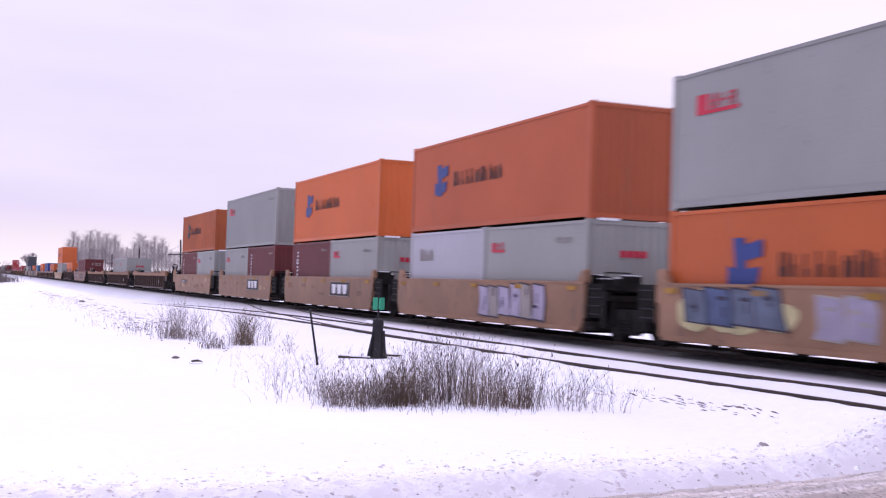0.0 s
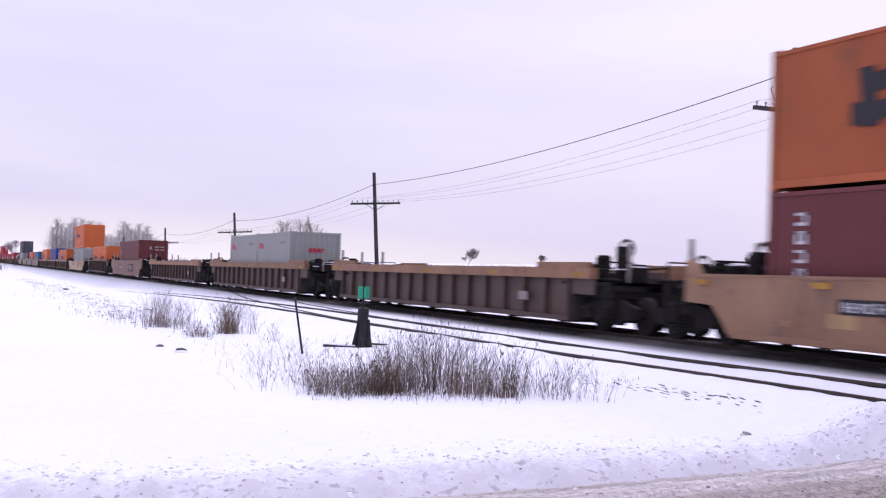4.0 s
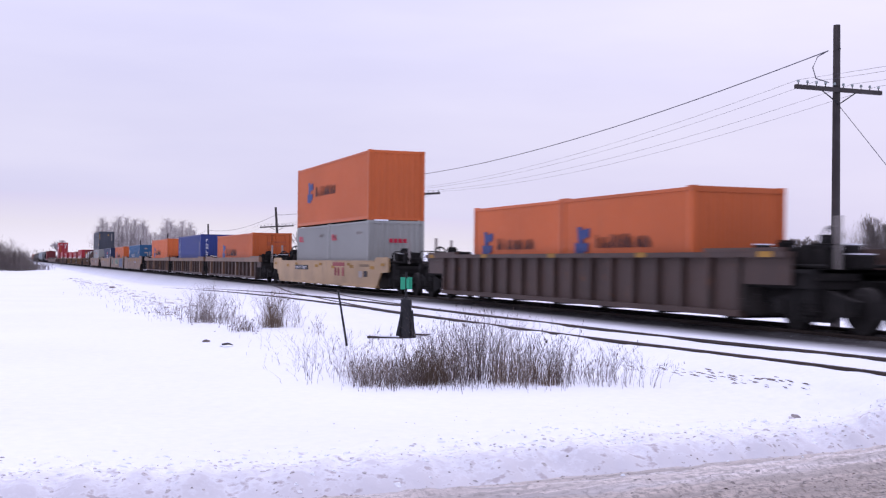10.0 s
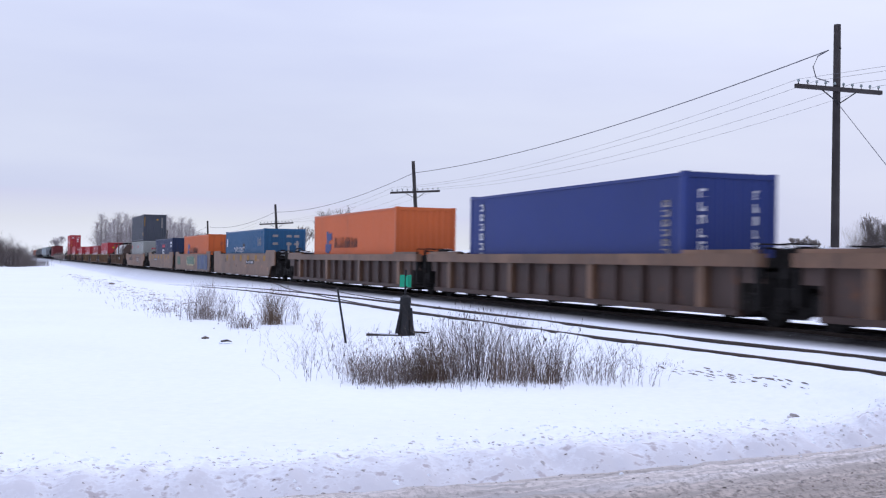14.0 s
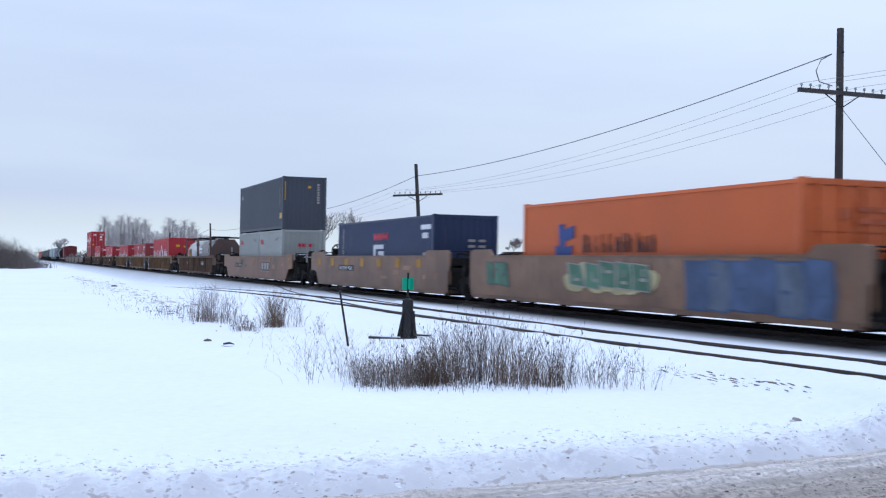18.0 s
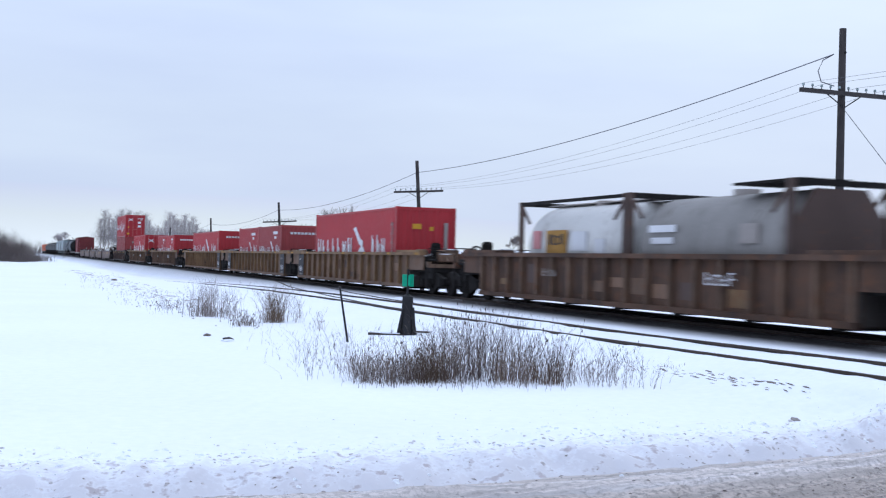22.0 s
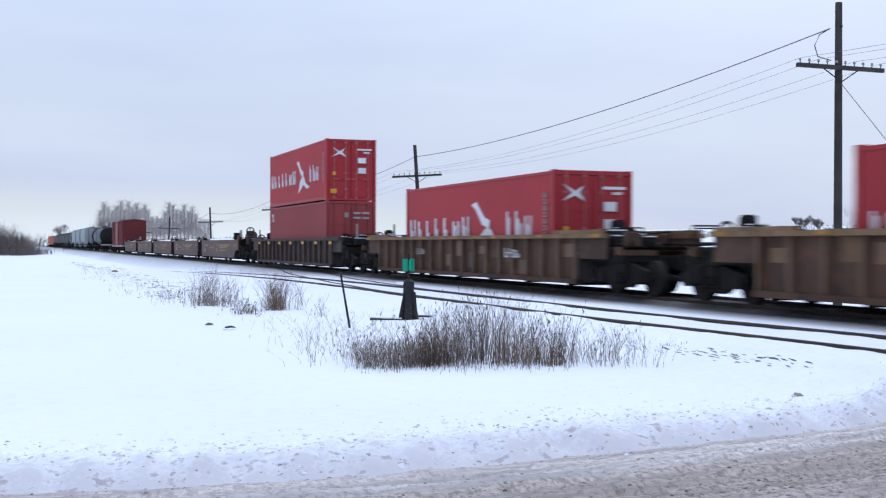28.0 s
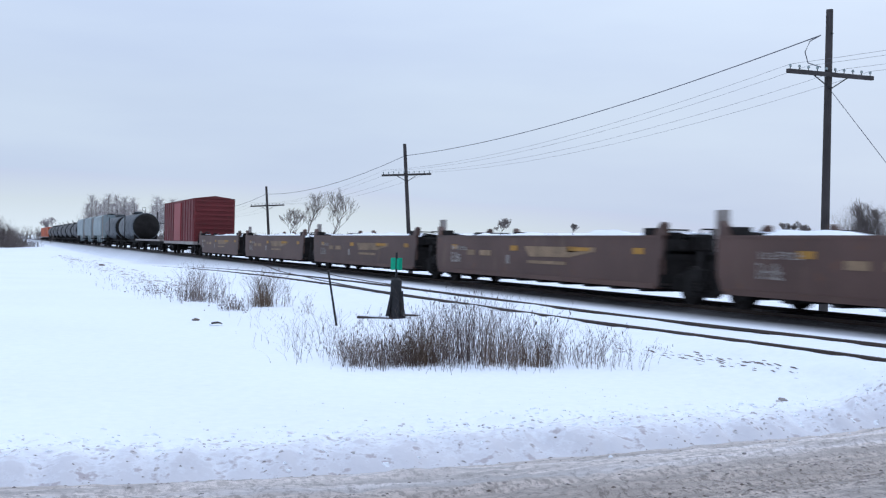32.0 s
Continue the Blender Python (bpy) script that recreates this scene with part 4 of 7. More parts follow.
    for kind, y, way in ((near, 0.0, -1), (far, L, 1)):
        if kind == "end":
            inner = y - way * 1.6
            end_platform(car, inner, way, 2.35, paint, posts, brake if way > 0 else column, seed=seed + (way > 0))
            if wheel and way > 0:
                tall_brake(car, y - way * 1.15)
            add_truck(car, y + way * 0.35)
            coupler(car, y + way * 0.75, way)
        elif kind != "plain":
            end_platform(car, y - way * back, way, back + kind * 0.7, paint, 0.0, seed=seed + 3)
            add_truck(car, y + way * kind)
            part("end_frame", boxes((-1.44, 1.44, *sorted((y - way * 0.02, y - way * 0.12)), 0.92 if style == "rib" else 0.45, hi - 0.08)), M["truck"], car)
        elif kind == "plain":
            part("end_frame", boxes((-1.44, 1.44, *sorted((y - way * 0.02, y - way * 0.12)), 0.92 if style == "rib" else 0.45, hi - 0.08)), M["truck"], car)
            end_platform(car, y - way * back, way, back, paint, 0.0, seed=seed + 4)
    for kind, y, way in ((near, 0.0, -1), (far, L, 1)):
        if shroud and kind != "end":
            for s in (-1, 1):
                a, b = sorted((y + way * 0.02, y + way * shroud))
                part("end_ladder_panel", boxes((*sorted((s * 1.30, s * 1.38)), a, b, 0.55, hi - 0.04)), M["truck"], car)
                for k in range(4):
                    part("rung", boxes((*sorted((s * 1.38, s * 1.42)), a + 0.1, b - 0.1, 0.62 + k * 0.2, 0.65 + k * 0.2)), M["black"], car)
    if feet:
        for k in range(int(L / 1.3)):
            part("floor_bracket", boxes((-1.44, 1.44, 0.7 + k * 1.3, 1.0 + k * 1.3, lo - 0.14, lo - 0.06)), M["truck"], car)
    if style == "smooth" and not raised:
        for s in (-1, 1):
            for y, way in ((0.0, 1), (L, -1)):
                bm = bmesh.new()
                prism(bm, [(y, hi), (y + way * 0.42, hi), (y + way * 0.30, hi + 0.16), (y + way * 0.10, hi + 0.30), (y, hi + 0.26)][::way], *sorted((s * 1.30, s * 1.44)))
                part("corner_guide", bm, chord, car)
    if marks:
        for k in range(5):
            y = 0.6 + (L - 1.2) * k / 4
            z = hi - 0.16 if style != "rib" else hi - 0.05
            part("reflector", boxes((-half - 0.036, -half - 0.028, y - 0.22, y + 0.22, z - 0.055, z + 0.055)), M["square_yellow"], car)
    return car



def plate(car, y, z, w, h, mat, x=-1.468, name="stencil", label=""):
    return part(name, boxes((x - 0.006, x, y - w / 2, y + w / 2, z - h / 2, z + h / 2)), M[mat], car, label)


def bars(car, y, z, w, h, count, mat, x=-1.468, seed=3, name="lettering", label="", stroke=0.17):
    """Letter-sized upright bars in place of writing: large ones a part each, small ones one strip with cross strokes."""
    rnd = random.Random(seed)
    step = w / count
    t, b = step * stroke, h * stroke * 0.42
    strip = bmesh.new()
    for k in range(count):
        y0 = y + w / 2 - (k + 1) * step
        lo, hi = z - h / 2, z + h / 2 * (1.0 if k == 0 else rnd.choice((1.0, 0.62, 0.62, 0.8)))
        uprights = [(0.84 * step - t, hi)]
        if rnd.random() < 0.6:
            uprights.append((0.16 * step, lo + (hi - lo) * rnd.choice((1, 0.55, 1))))
        if h > 0.3:
            uprights.append((0.46 * step, lo + (hi - lo) * rnd.uniform(0.3, 0.8)))
            for d, top in uprights:
                part(name, boxes((x - 0.012, x - 0.006, y0 + d, y0 + d + t, lo, top)), M[mat], car, label)
            continue
        for i, (d, top) in enumerate(uprights):
            bx(strip, x - 0.012 - 0.001 * i, x - 0.006 - 0.001 * i, y0 + d, y0 + d + t, lo, top)
        for f in rnd.sample((0.06, 0.5, 0.94), rnd.choice((1, 2, 2))):
            m = lo + (hi - lo) * f
            bx(strip, x - 0.014, x - 0.008, y0 + step * rnd.choice((0.16, 0.3)), y0 + step * 0.84, m - b, m + b)
    if h <= 0.3:
        tagged(part(name, strip, M[mat], car, label), kind="stuff")


def patches(car, L, count, mats, seed, z0=0.5, z1=1.28):
    """Touched-up squares of other paint on a smooth side."""
    rnd = random.Random(seed)
    for k in range(count):
        y = 0.8 + (L - 1.6) * (k + rnd.uniform(0.2, 0.8)) / count
        part("paint_patch", boxes((-1.4655, -1.455, y, y + rnd.uniform(0.25, 0.8), (z := rnd.uniform(z0, z1 - 0.25)), z + rnd.uniform(0.1, 0.25))), M[rnd.choice(mats)], car, "touched-up paint patch")


def bay_stains(car, L, ribs, seed, mats):
    """Uneven patches of other paint and rust on the sheets between the posts."""
    rnd = random.Random(seed * 31 + 7)
    a, b = 1.6, L - 1.6
    for k in range(ribs):
        if rnd.random() < 0.55:
            y0, y1 = a + (b - a) * (k + 0.12) / ribs, a + (b - a) * (k + 0.88) / ribs
            z0 = rnd.uniform(0.36, 0.95)
            y0, y1 = y0 + rnd.uniform(0, 0.15), y1 - rnd.uniform(0, 0.2)
            part("paint_patch", boxes((-1.316, -1.305, y0, y1, z0, min(1.36, z0 + rnd.uniform(0.15, 0.55)))), M[rnd.choice(mats)], car, "touched-up paint patch")


def framed_mark(car, y, z=0.92, w=2.6, h=0.58, tone="mark_white", rim="mark_grey"):
    """A dark rectangle with a border and three block shapes."""
    plate(car, y, z, w, h, "brown" if tone == "mark_grey" else "mark_dark", name="emblem_panel", label="dark emblem panel with a pale frame")
    bm = bmesh.new()
    for k in (-1, 0, 1):
        c, q = y - k * w * 0.28, w * 0.115
        prism(bm, [(c - q * 0.7, z - h * 0.32), (c + q * 0.7, z - h * 0.32), (c + q, z + h * 0.32), (c - q, z + h * 0.32)], -1.486, -1.480)
    part("emblem", bm, M[tone], car, "pale block shapes of an emblem")
    for e in (-1, 1):
        plate(car, y + e * (w / 2 - 0.02), z, 0.04, h + 0.03, rim, x=-1.476, name="emblem_border")
        plate(car, y, z + e * (h / 2 - 0.01), w - 0.08, 0.03, rim, x=-1.4765, name="emblem_border")


def spray(car, y, z, w, h, mats, seed, x=-1.47, count=6, cloud=False):
    """Sprayed lettering: slanted block shapes with a dark outline, inner strokes and, at need, a cloud of rounded patches behind. mats: fills, then the outline."""
    rnd = random.Random(seed)
    *fills, line = mats

    def sheet_of(outline, mat, layer):
        bm = bmesh.new()
        d = x - 0.002 - layer * 0.0022
        prism(bm, [(a, min(1.43, max(0.30, b))) for a, b in outline], d - 0.002, d)
        part("spray_paint", bm, M[mat], car, "sprayed lettering shape")

    layer = 0
    if cloud:
        for k in range(count + 2):
            cy, cz = y + w * ((k + 0.5) / (count + 2) - 0.5), z + rnd.uniform(-0.3, 0.05) * h
            ry, rz = w / count * rnd.uniform(0.6, 0.9), h * rnd.uniform(0.34, 0.46)
            sheet_of([(cy + ry * math.cos(a) * (1 + 0.12 * math.sin(3 * a + k)), cz + rz * math.sin(a) * (1 + 0.12 * math.cos(2 * a + k))) for a in [i * math.tau / 14 for i in range(14)]], cloud, layer)
            layer += 1
    step = w / count
    for k in range(count):
        c = y + w / 2 - (k + 0.5) * step
        half, slant = step * rnd.uniform(0.46, 0.56), rnd.uniform(-0.12, 0.2) * step
        lo, hi = z - h * rnd.uniform(0.40, 0.5), z + h * rnd.uniform(0.38, 0.5)
        notch = rnd.uniform(0.25, 0.6)
        shape = [(c - half, lo), (c + half * 0.9, lo + 0.04), (c + half * 0.8 + slant, lo + (hi - lo) * notch), (c + half + slant, hi), (c - half * 0.7 + slant, hi - 0.05), (c - half * 0.95 + slant, lo + (hi - lo) * (notch + 0.1))]
        mid = ((lo + hi) / 2)
        sheet_of([(c + (a - c) * 1.16, mid + (b - mid) * 1.10) for a, b in shape], line, layer)
        sheet_of(shape, fills[k % len(fills)], layer + 1)
        for _ in range(2):
            a0, b0 = c + rnd.uniform(-0.5, 0.4) * half, lo + (hi - lo) * rnd.uniform(0.15, 0.7)
            if rnd.random() < 0.6:
                sheet_of([(a0, b0), (a0 + half * 0.16, b0), (a0 + half * 0.16 + slant * 0.4, b0 + (hi - lo) * 0.28), (a0 + slant * 0.4, b0 + (hi - lo) * 0.28)], line, layer + 2)
            else:
                sheet_of([(a0 - half * 0.35, b0), (a0 + half * 0.35, b0 + 0.02), (a0 + half * 0.3, b0 + 0.09), (a0 - half * 0.35, b0 + 0.08)], line, layer + 2)
        layer += 1


# -- containers
BOXES = {}


def corrugated(L, H, half, side, mat):
    """A long wall with upright trapezoid folds."""
    bm = bmesh.new()
    pts, y, pitch, deep = [], 0.16, 0.278, 0.026
    x_out = side * (half - 0.012)
    x_in = side * (half - 0.012 - deep)
    n = int((L - 0.32) / pitch)
    pitch = (L - 0.32) / n
    for k in range(n):
        y0 = 0.16 + k * pitch
        pts += [(x_out, y0), (x_out, y0 + pitch * 0.27), (x_in, y0 + pitch * 0.5), (x_in, y0 + pitch * 0.77)]
    pts.append((x_out, L - 0.16))
    lo = [bm.verts.new((px, py, 0.15)) for px, py in pts]
    hi = [bm.verts.new((px, py, H - 0.06)) for px, py in pts]
    for k in range(len(pts) - 1):
        bm.faces.new((lo[k], lo[k + 1], hi[k + 1], hi[k]))
    return mesh_of(bm, "side_wall", mat)


def container_meshes(L, H, paint, door):
    key = (L, H, paint, door)
    if key in BOXES:
        return BOXES[key]
    W, mat, out = 1.219, M[paint], []
    out.append(("side_wall", corrugated(L, H, W, -1, mat)))
    out.append(("side_wall", corrugated(L, H, W, 1, mat)))
    for x in (-W, W - 0.12):
        for y in (0.0, L - 0.14):
            out.append(("corner_post", mesh_of(boxes((x, x + 0.12, y, y + 0.14, 0.11, H - 0.11)), "corner_post", mat)))
    for x in (-W, W - 0.06):
        out.append(("top_rail", mesh_of(boxes((x, x + 0.06, 0.14, L - 0.14, H - 0.11, H - 0.035)), "top_rail", mat)))
        out.append(("bottom_rail", mesh_of(boxes((x, x + 0.06, 0.14, L - 0.14, 0.045, 0.18)), "bottom_rail", mat)))
    for x in (-W - 0.002, W - 0.16):
        for y in (-0.003, L - 0.175):
            for z in (0.0, H - 0.118):
                out.append(("corner_casting", mesh_of(boxes((x, x + 0.162, y, y + 0.178, z, z + 0.118)), "corner_casting", mat)))
    bm = bmesh.new()
    n = int(L / 0.3)
    rows = []
    for k in range(n * 2 + 1):
        y = 0.1 + (L - 0.2) * k / (n * 2)
        z = H - 0.05 - (0.018 if k % 2 else 0.0)
        rows.append((bm.verts.new((-W + 0.05, y, z)), bm.verts.new((W - 0.05, y, z))))
    for p, q in zip(rows, rows[1:]):
        bm.faces.new((p[0], p[1], q[1], q[0]))
    out.append(("roof", mesh_of(bm, "roof", mat)))
    out.append(("floor", mesh_of(boxes((-W + 0.06, W - 0.06, 0.1, L - 0.1, 0.12, 0.16)), "floor", M["deep"])))
    for far in (False, True):
        y, way = (L, 1) if far else (0.0, -1)
        is_door = door == ("far" if far else "near")
        ya, yb = sorted((y - way * 0.10, y - way * 0.02))
        out.append(("end_header", mesh_of(boxes((-W + 0.12, W - 0.12, ya, yb, H - 0.13, H - 0.01)), "end_header", mat)))
        out.append(("end_sill", mesh_of(boxes((-W + 0.12, W - 0.12, ya, yb, 0.02, 0.15)), "end_sill", mat)))
        if is_door:
            for s in (-1, 1):
                xs = sorted((s * 0.012, s * (W - 0.125)))
                bm = bmesh.new()
                bx(bm, *xs, *sorted((y - way * 0.09, y - way * 0.055)), 0.16, H - 0.14)
                for z in (0.2, 0.2 + (H - 0.5) * 0.33, 0.2 + (H - 0.5) * 0.66):
                    bx(bm, xs[0] + 0.06, xs[1] - 0.06, *sorted((y - way * 0.055, y - way * 0.035)), z, z + (H - 0.5) * 0.29)
                out.append(("door_leaf", mesh_of(bm, "door_leaf", mat)))
                for d in (0.26, 0.82):
                    bm = rods(((s * d, y - way * 0.015, 0.06), (s * d, y - way * 0.015, H - 0.05), 0.02))
                    for z in (0.16, 0.55, 1.3, H - 0.6, H - 0.16):
                        bx(bm, s * d - 0.06, s * d + 0.06, *sorted((y - way * 0.04, y - way * 0.005)), z - 0.03, z + 0.03)
                    bx(bm, *sorted((s * d, s * (d - 0.22))), *sorted((y - way * 0.012, y + way * 0.006)), 1.0, 1.04)
                    out.append(("lock_rod", mesh_of(bm, "lock_rod", M["rod_pink"] if paint == "red" else mat)))
        else:
            bm = bmesh.new()
            pts, n = [], 9
            for k in range(n):
                x0 = -W + 0.12 + (2 * W - 0.24) * k / n
                p = (2 * W - 0.24) / n
                pts += [(x0, y - way * 0.03), (x0 + p * 0.27, y - way * 0.03), (x0 + p * 0.5, y - way * 0.058), (x0 + p * 0.77, y - way * 0.058)]
            pts.append((W - 0.12, y - way * 0.03))
            lo = [bm.verts.new((px, py, 0.14)) for px, py in pts]
            hi = [bm.verts.new((px, py, H - 0.12)) for px, py in pts]
            for k in range(len(pts) - 1):
                bm.faces.new((lo[k], lo[k + 1], hi[k + 1], hi[k]))
            out.append(("end_wall", mesh_of(bm, "end_wall", mat)))
    BOXES[key] = out
    return out


FLOOR, LOW, TALL, F40, F20 = 0.36, 2.591, 2.896, 12.192, 6.058


def container(label, u, z, L, H, paint, door="far", group="containers on the train", brand=None, end_mark=None, seed=1):
    ob = on_train(thing("shipping_container", label, "container", group), u, z)
    for name, me in container_meshes(L, H, paint, door):
        part(name, me, None, ob)
    if z > FLOOR + 1.5 and "orange" in paint:
        part("caught_snow", boxes((-0.95, -0.35, -0.012, 0.1, -0.03, 0.03)), M["snow"], ob, "snow packed in the stacking gap")
    if brand:
        brand(ob, L, H, seed)
    if end_mark:
        end_mark(ob, L, H, seed)
    return ob


def brand_orange(ob, L, H, seed, tone="mark_blue"):
    """Blue two-block emblem and a row of dark letter blocks."""
    k = 1.0 if L > 10 else 0.72
    y, z = L - (2.6 if L > 10 else 1.1), H * 0.56
    bm = bmesh.new()
    for n, piece in enumerate((((0.25, -0.5), (-0.1, -0.5), (0.05, 0.5), (0.4, 0.5)), ((0.15, 0.02), (-0.5, 0.14), (-0.5, 0.46), (0.15, 0.34)),
                               ((0.1, -0.46), (-0.38, -0.36), (-0.44, -0.06), (0.1, -0.12)), ((0.55, -0.44), (0.15, -0.5), (0.2, -0.12), (0.55, -0.05)))):
        prism(bm, [(y + a * k, z + b * k) for a, b in piece], -1.222 - n * 0.0015, -1.214)
    part("logo", bm, M[tone], ob, "angular logo shape")
    w = 3.7 * k
    bars(ob, y - 0.95 * k - w / 2, z - 0.02, w, 0.46 * k, 11, "mark_dark", x=-1.212, seed=seed, label="dark lettering blocks", stroke=0.16)


def brand_grey(ob, L, H, seed):
    y, z, k = (L - 0.85, H - 0.62, 0.62) if L < 10 else (L - 1.5, H - 0.75, 1.0)
    plate(ob, y + 0.45 * k, z, 0.36 * k, 0.42 * k, "mark_red", x=-1.212, name="logo", label="red logo shape")
    bars(ob, y - 0.25 * k, z + 0.04, 0.95 * k, 0.3 * k, 3, "mark_red", x=-1.212, seed=seed)
    plate(ob, y - 0.2 * k, z - 0.17 * k, 1.15 * k, 0.08, "mark_red", x=-1.213)
    bars(ob, 1.2, H - 0.5, 0.9, 0.14, 7, "mark_grey", x=-1.212, seed=seed + 2)


def end_grey(ob, L, H, seed):
    bm = bmesh.new()
    for k in range(4):
        bx(bm, -0.3 + k * 0.2, -0.14 + k * 0.2, 0.012, 0.02, H - 0.92, H - 0.75)
    part("end_logo", bm, M["mark_red"], ob, "red logo shapes")


def upright_marks(ob, y, z0, z1, count, mat="mark_white", x=-1.212, w=0.24):
    bm = bmesh.new()
    h = (z1 - z0) / count
    for k in range(count):
        z = z0 + k * h
        bx(bm, x - 0.012, x - 0.006, y - w / 2, y + w / 2, z + h * 0.12, z + h * 0.30)
        bx(bm, x - 0.012, x - 0.006, y - w / 2, y - w / 4, z + h * 0.3, z + h * 0.8)
        if k % 2:
            bx(bm, x - 0.012, x - 0.006, y + w / 5, y + w / 2, z + h * 0.3, z + h * 0.8)
        bx(bm, x - 0.012, x - 0.006, y - w / 2, y + w / 2, z + h * 0.66, z + h * 0.82)
    part("upright_lettering", bm, M[mat], ob)


def brand_maroon(ob, L, H, seed):
    upright_marks(ob, L - 0.9, H * 0.22, H * 0.86, 5, "mark_white", w=0.26)
    bars(ob, 0.9, H - 0.4, 0.8, 0.12, 7, "mark_grey", x=-1.212, seed=seed)


def brand_blue(ob, L, H, seed):
    upright_marks(ob, L - 0.95, H * 0.2, H * 0.92, 7, w=0.27)
    upright_marks(ob, 0.72, H * 0.2, H * 0.8, 8, "mark_grey", w=0.3)
    bm = bmesh.new()
    for k in range(6):
        z = H * 0.30 + k * H * 0.10
        for x in (-0.82, 0.62):
            w = 0.17 if x < 0 else 0.1
            bx(bm, x, x + 0.045, 0.012, 0.02, z, z + 0.19)
            bx(bm, x, x + w, 0.013, 0.021, z + 0.15 * (k % 2), z + 0.15 * (k % 2) + 0.05)
            bx(bm, x + w - 0.045, x + w, 0.0125, 0.0205, z + 0.02, z + 0.19 - 0.08 * (k % 3))
    part("end_lettering", bm, M["mark_white"], ob)


def brand_teal(ob, L, H, seed):
    plate(ob, L - 0.6, H - 0.75, 0.3, 0.5, "mark_white", x=-1.212, name="logo")
    plate(ob, 6.0, H - 1.02, 0.62, 0.36, "mark_dark", x=-1.212)
    scrawl(ob, 7.4, H - 1.2, 3.3, 0.42, "mark_white", 4)
    bars(ob, 1.3, H - 0.75, 1.0, 0.5, 4, "mark_grey", x=-1.212, seed=5)
    bm = boxes(*[(x, x + 0.3, 0.012, 0.02, z, z + 0.14) for x in (-0.7, 0.1, 0.55) for z in (H - 0.5, H - 0.95)])
    part("end_lettering", bm, M["mark_grey"], ob)


def scrawl(ob, y, z, w, h, mat, seed, x=-1.212):
    """One looping sprayed line, as short flat strokes."""
    rnd = random.Random(seed)
    bm = bmesh.new()
    pts = []
    for k in range(34):
        f = k / 33
        pts.append((y + w / 2 - w * f + 0.13 * math.sin(k * 1.9) + rnd.uniform(-0.05, 0.05), z + h * 0.5 * math.sin(k * 1.25 + 0.6 * math.sin(k * 0.7)) * rnd.uniform(0.6, 1.0)))
    for (a, b), (c, d) in zip(pts, pts[1:]):
        n = Vector((-(d - b), c - a)).normalized() * 0.026
        quad = [(a + n.x, b + n.y), (a - n.x, b - n.y), (c - n.x, d - n.y), (c + n.x, d + n.y)]
        prism(bm, quad, x - 0.010, x - 0.004)
    return tagged(part("sprayed_scrawl", bm, M[mat], ob, "white sprayed scrawl"), kind="stuff")


def brand_navy(ob, L, H, seed):
    upright_marks(ob, L - 0.8, H * 0.28, H * 0.9, 7, "mark_grey")
    bars(ob, 6.0, H - 0.70, 1.9, 0.26, 7, "mark_red", x=-1.212, seed=3, name="logo", label="red lettering blocks", stroke=0.3)
    bars(ob, 6.05, H - 0.70, 1.6, 0.10, 5, "mark_red", x=-1.2135, seed=9, name="logo", stroke=0.6)
    plate(ob, 6.3, H - 1.10, 1.3, 0.17, "mark_white", x=-1.212, name="logo")
    plate(ob, 6.8, H - 1.42, 0.3, 0.66, "mark_white", x=-1.213, name="logo")
    plate(ob, 5.95, H - 1.36, 0.7, 0.16, "mark_white", x=-1.214, name="logo")
    plate(ob, 5.75, H - 1.55, 0.28, 0.3, "mark_white", x=-1.213, name="logo")
    plate(ob, 0.78, H - 0.44, 1.0, 0.17, "mark_white", x=-1.212)
    plate(ob, 0.85, H - 0.74, 0.62, 0.20, "mark_white", x=-1.212)
    plate(ob, 0.95, H - 1.45, 0.3, 0.22, "mark_grey", x=-1.212)
    part("end_lettering", boxes(*[(x, x + 0.26, 0.012, 0.02, z, z + 0.09) for x in (0.1, 0.5) for z in (H - 0.95, H - 1.15, H - 1.35)]), M["mark_grey"], ob)


def brand_slate(ob, L, H, seed):
    prism_bm = bmesh.new()
    prism(prism_bm, [(L - 1.2, H - 0.8), (L - 0.5, H - 0.8), (L - 0.75, H - 0.5)], -1.222, -1.212)
    part("logo", prism_bm, M["mark_grey"], ob)
    upright_marks(ob, 0.72, H * 0.42, H * 0.82, 7, "mark_grey", w=0.16)
    plate(ob, 0.42, 0.75, 0.5, 0.3, "mark_yellow", x=-1.212, name="warning_label")
    bm = boxes((-1.14, -1.06, 0.0, 0.01, H * 0.55, H * 0.9), (0.18, 0.36, 0.0, 0.01, H - 0.62, H - 0.5))
    part("end_stripe", bm, M["mark_yellow"], ob, "yellow marking")
    part("end_lettering", boxes(*[(0.7, 0.84, 0.0, 0.01, H * 0.5 + k * 0.14, H * 0.5 + k * 0.14 + 0.1) for k in range(8)]), M["mark_grey"], ob)


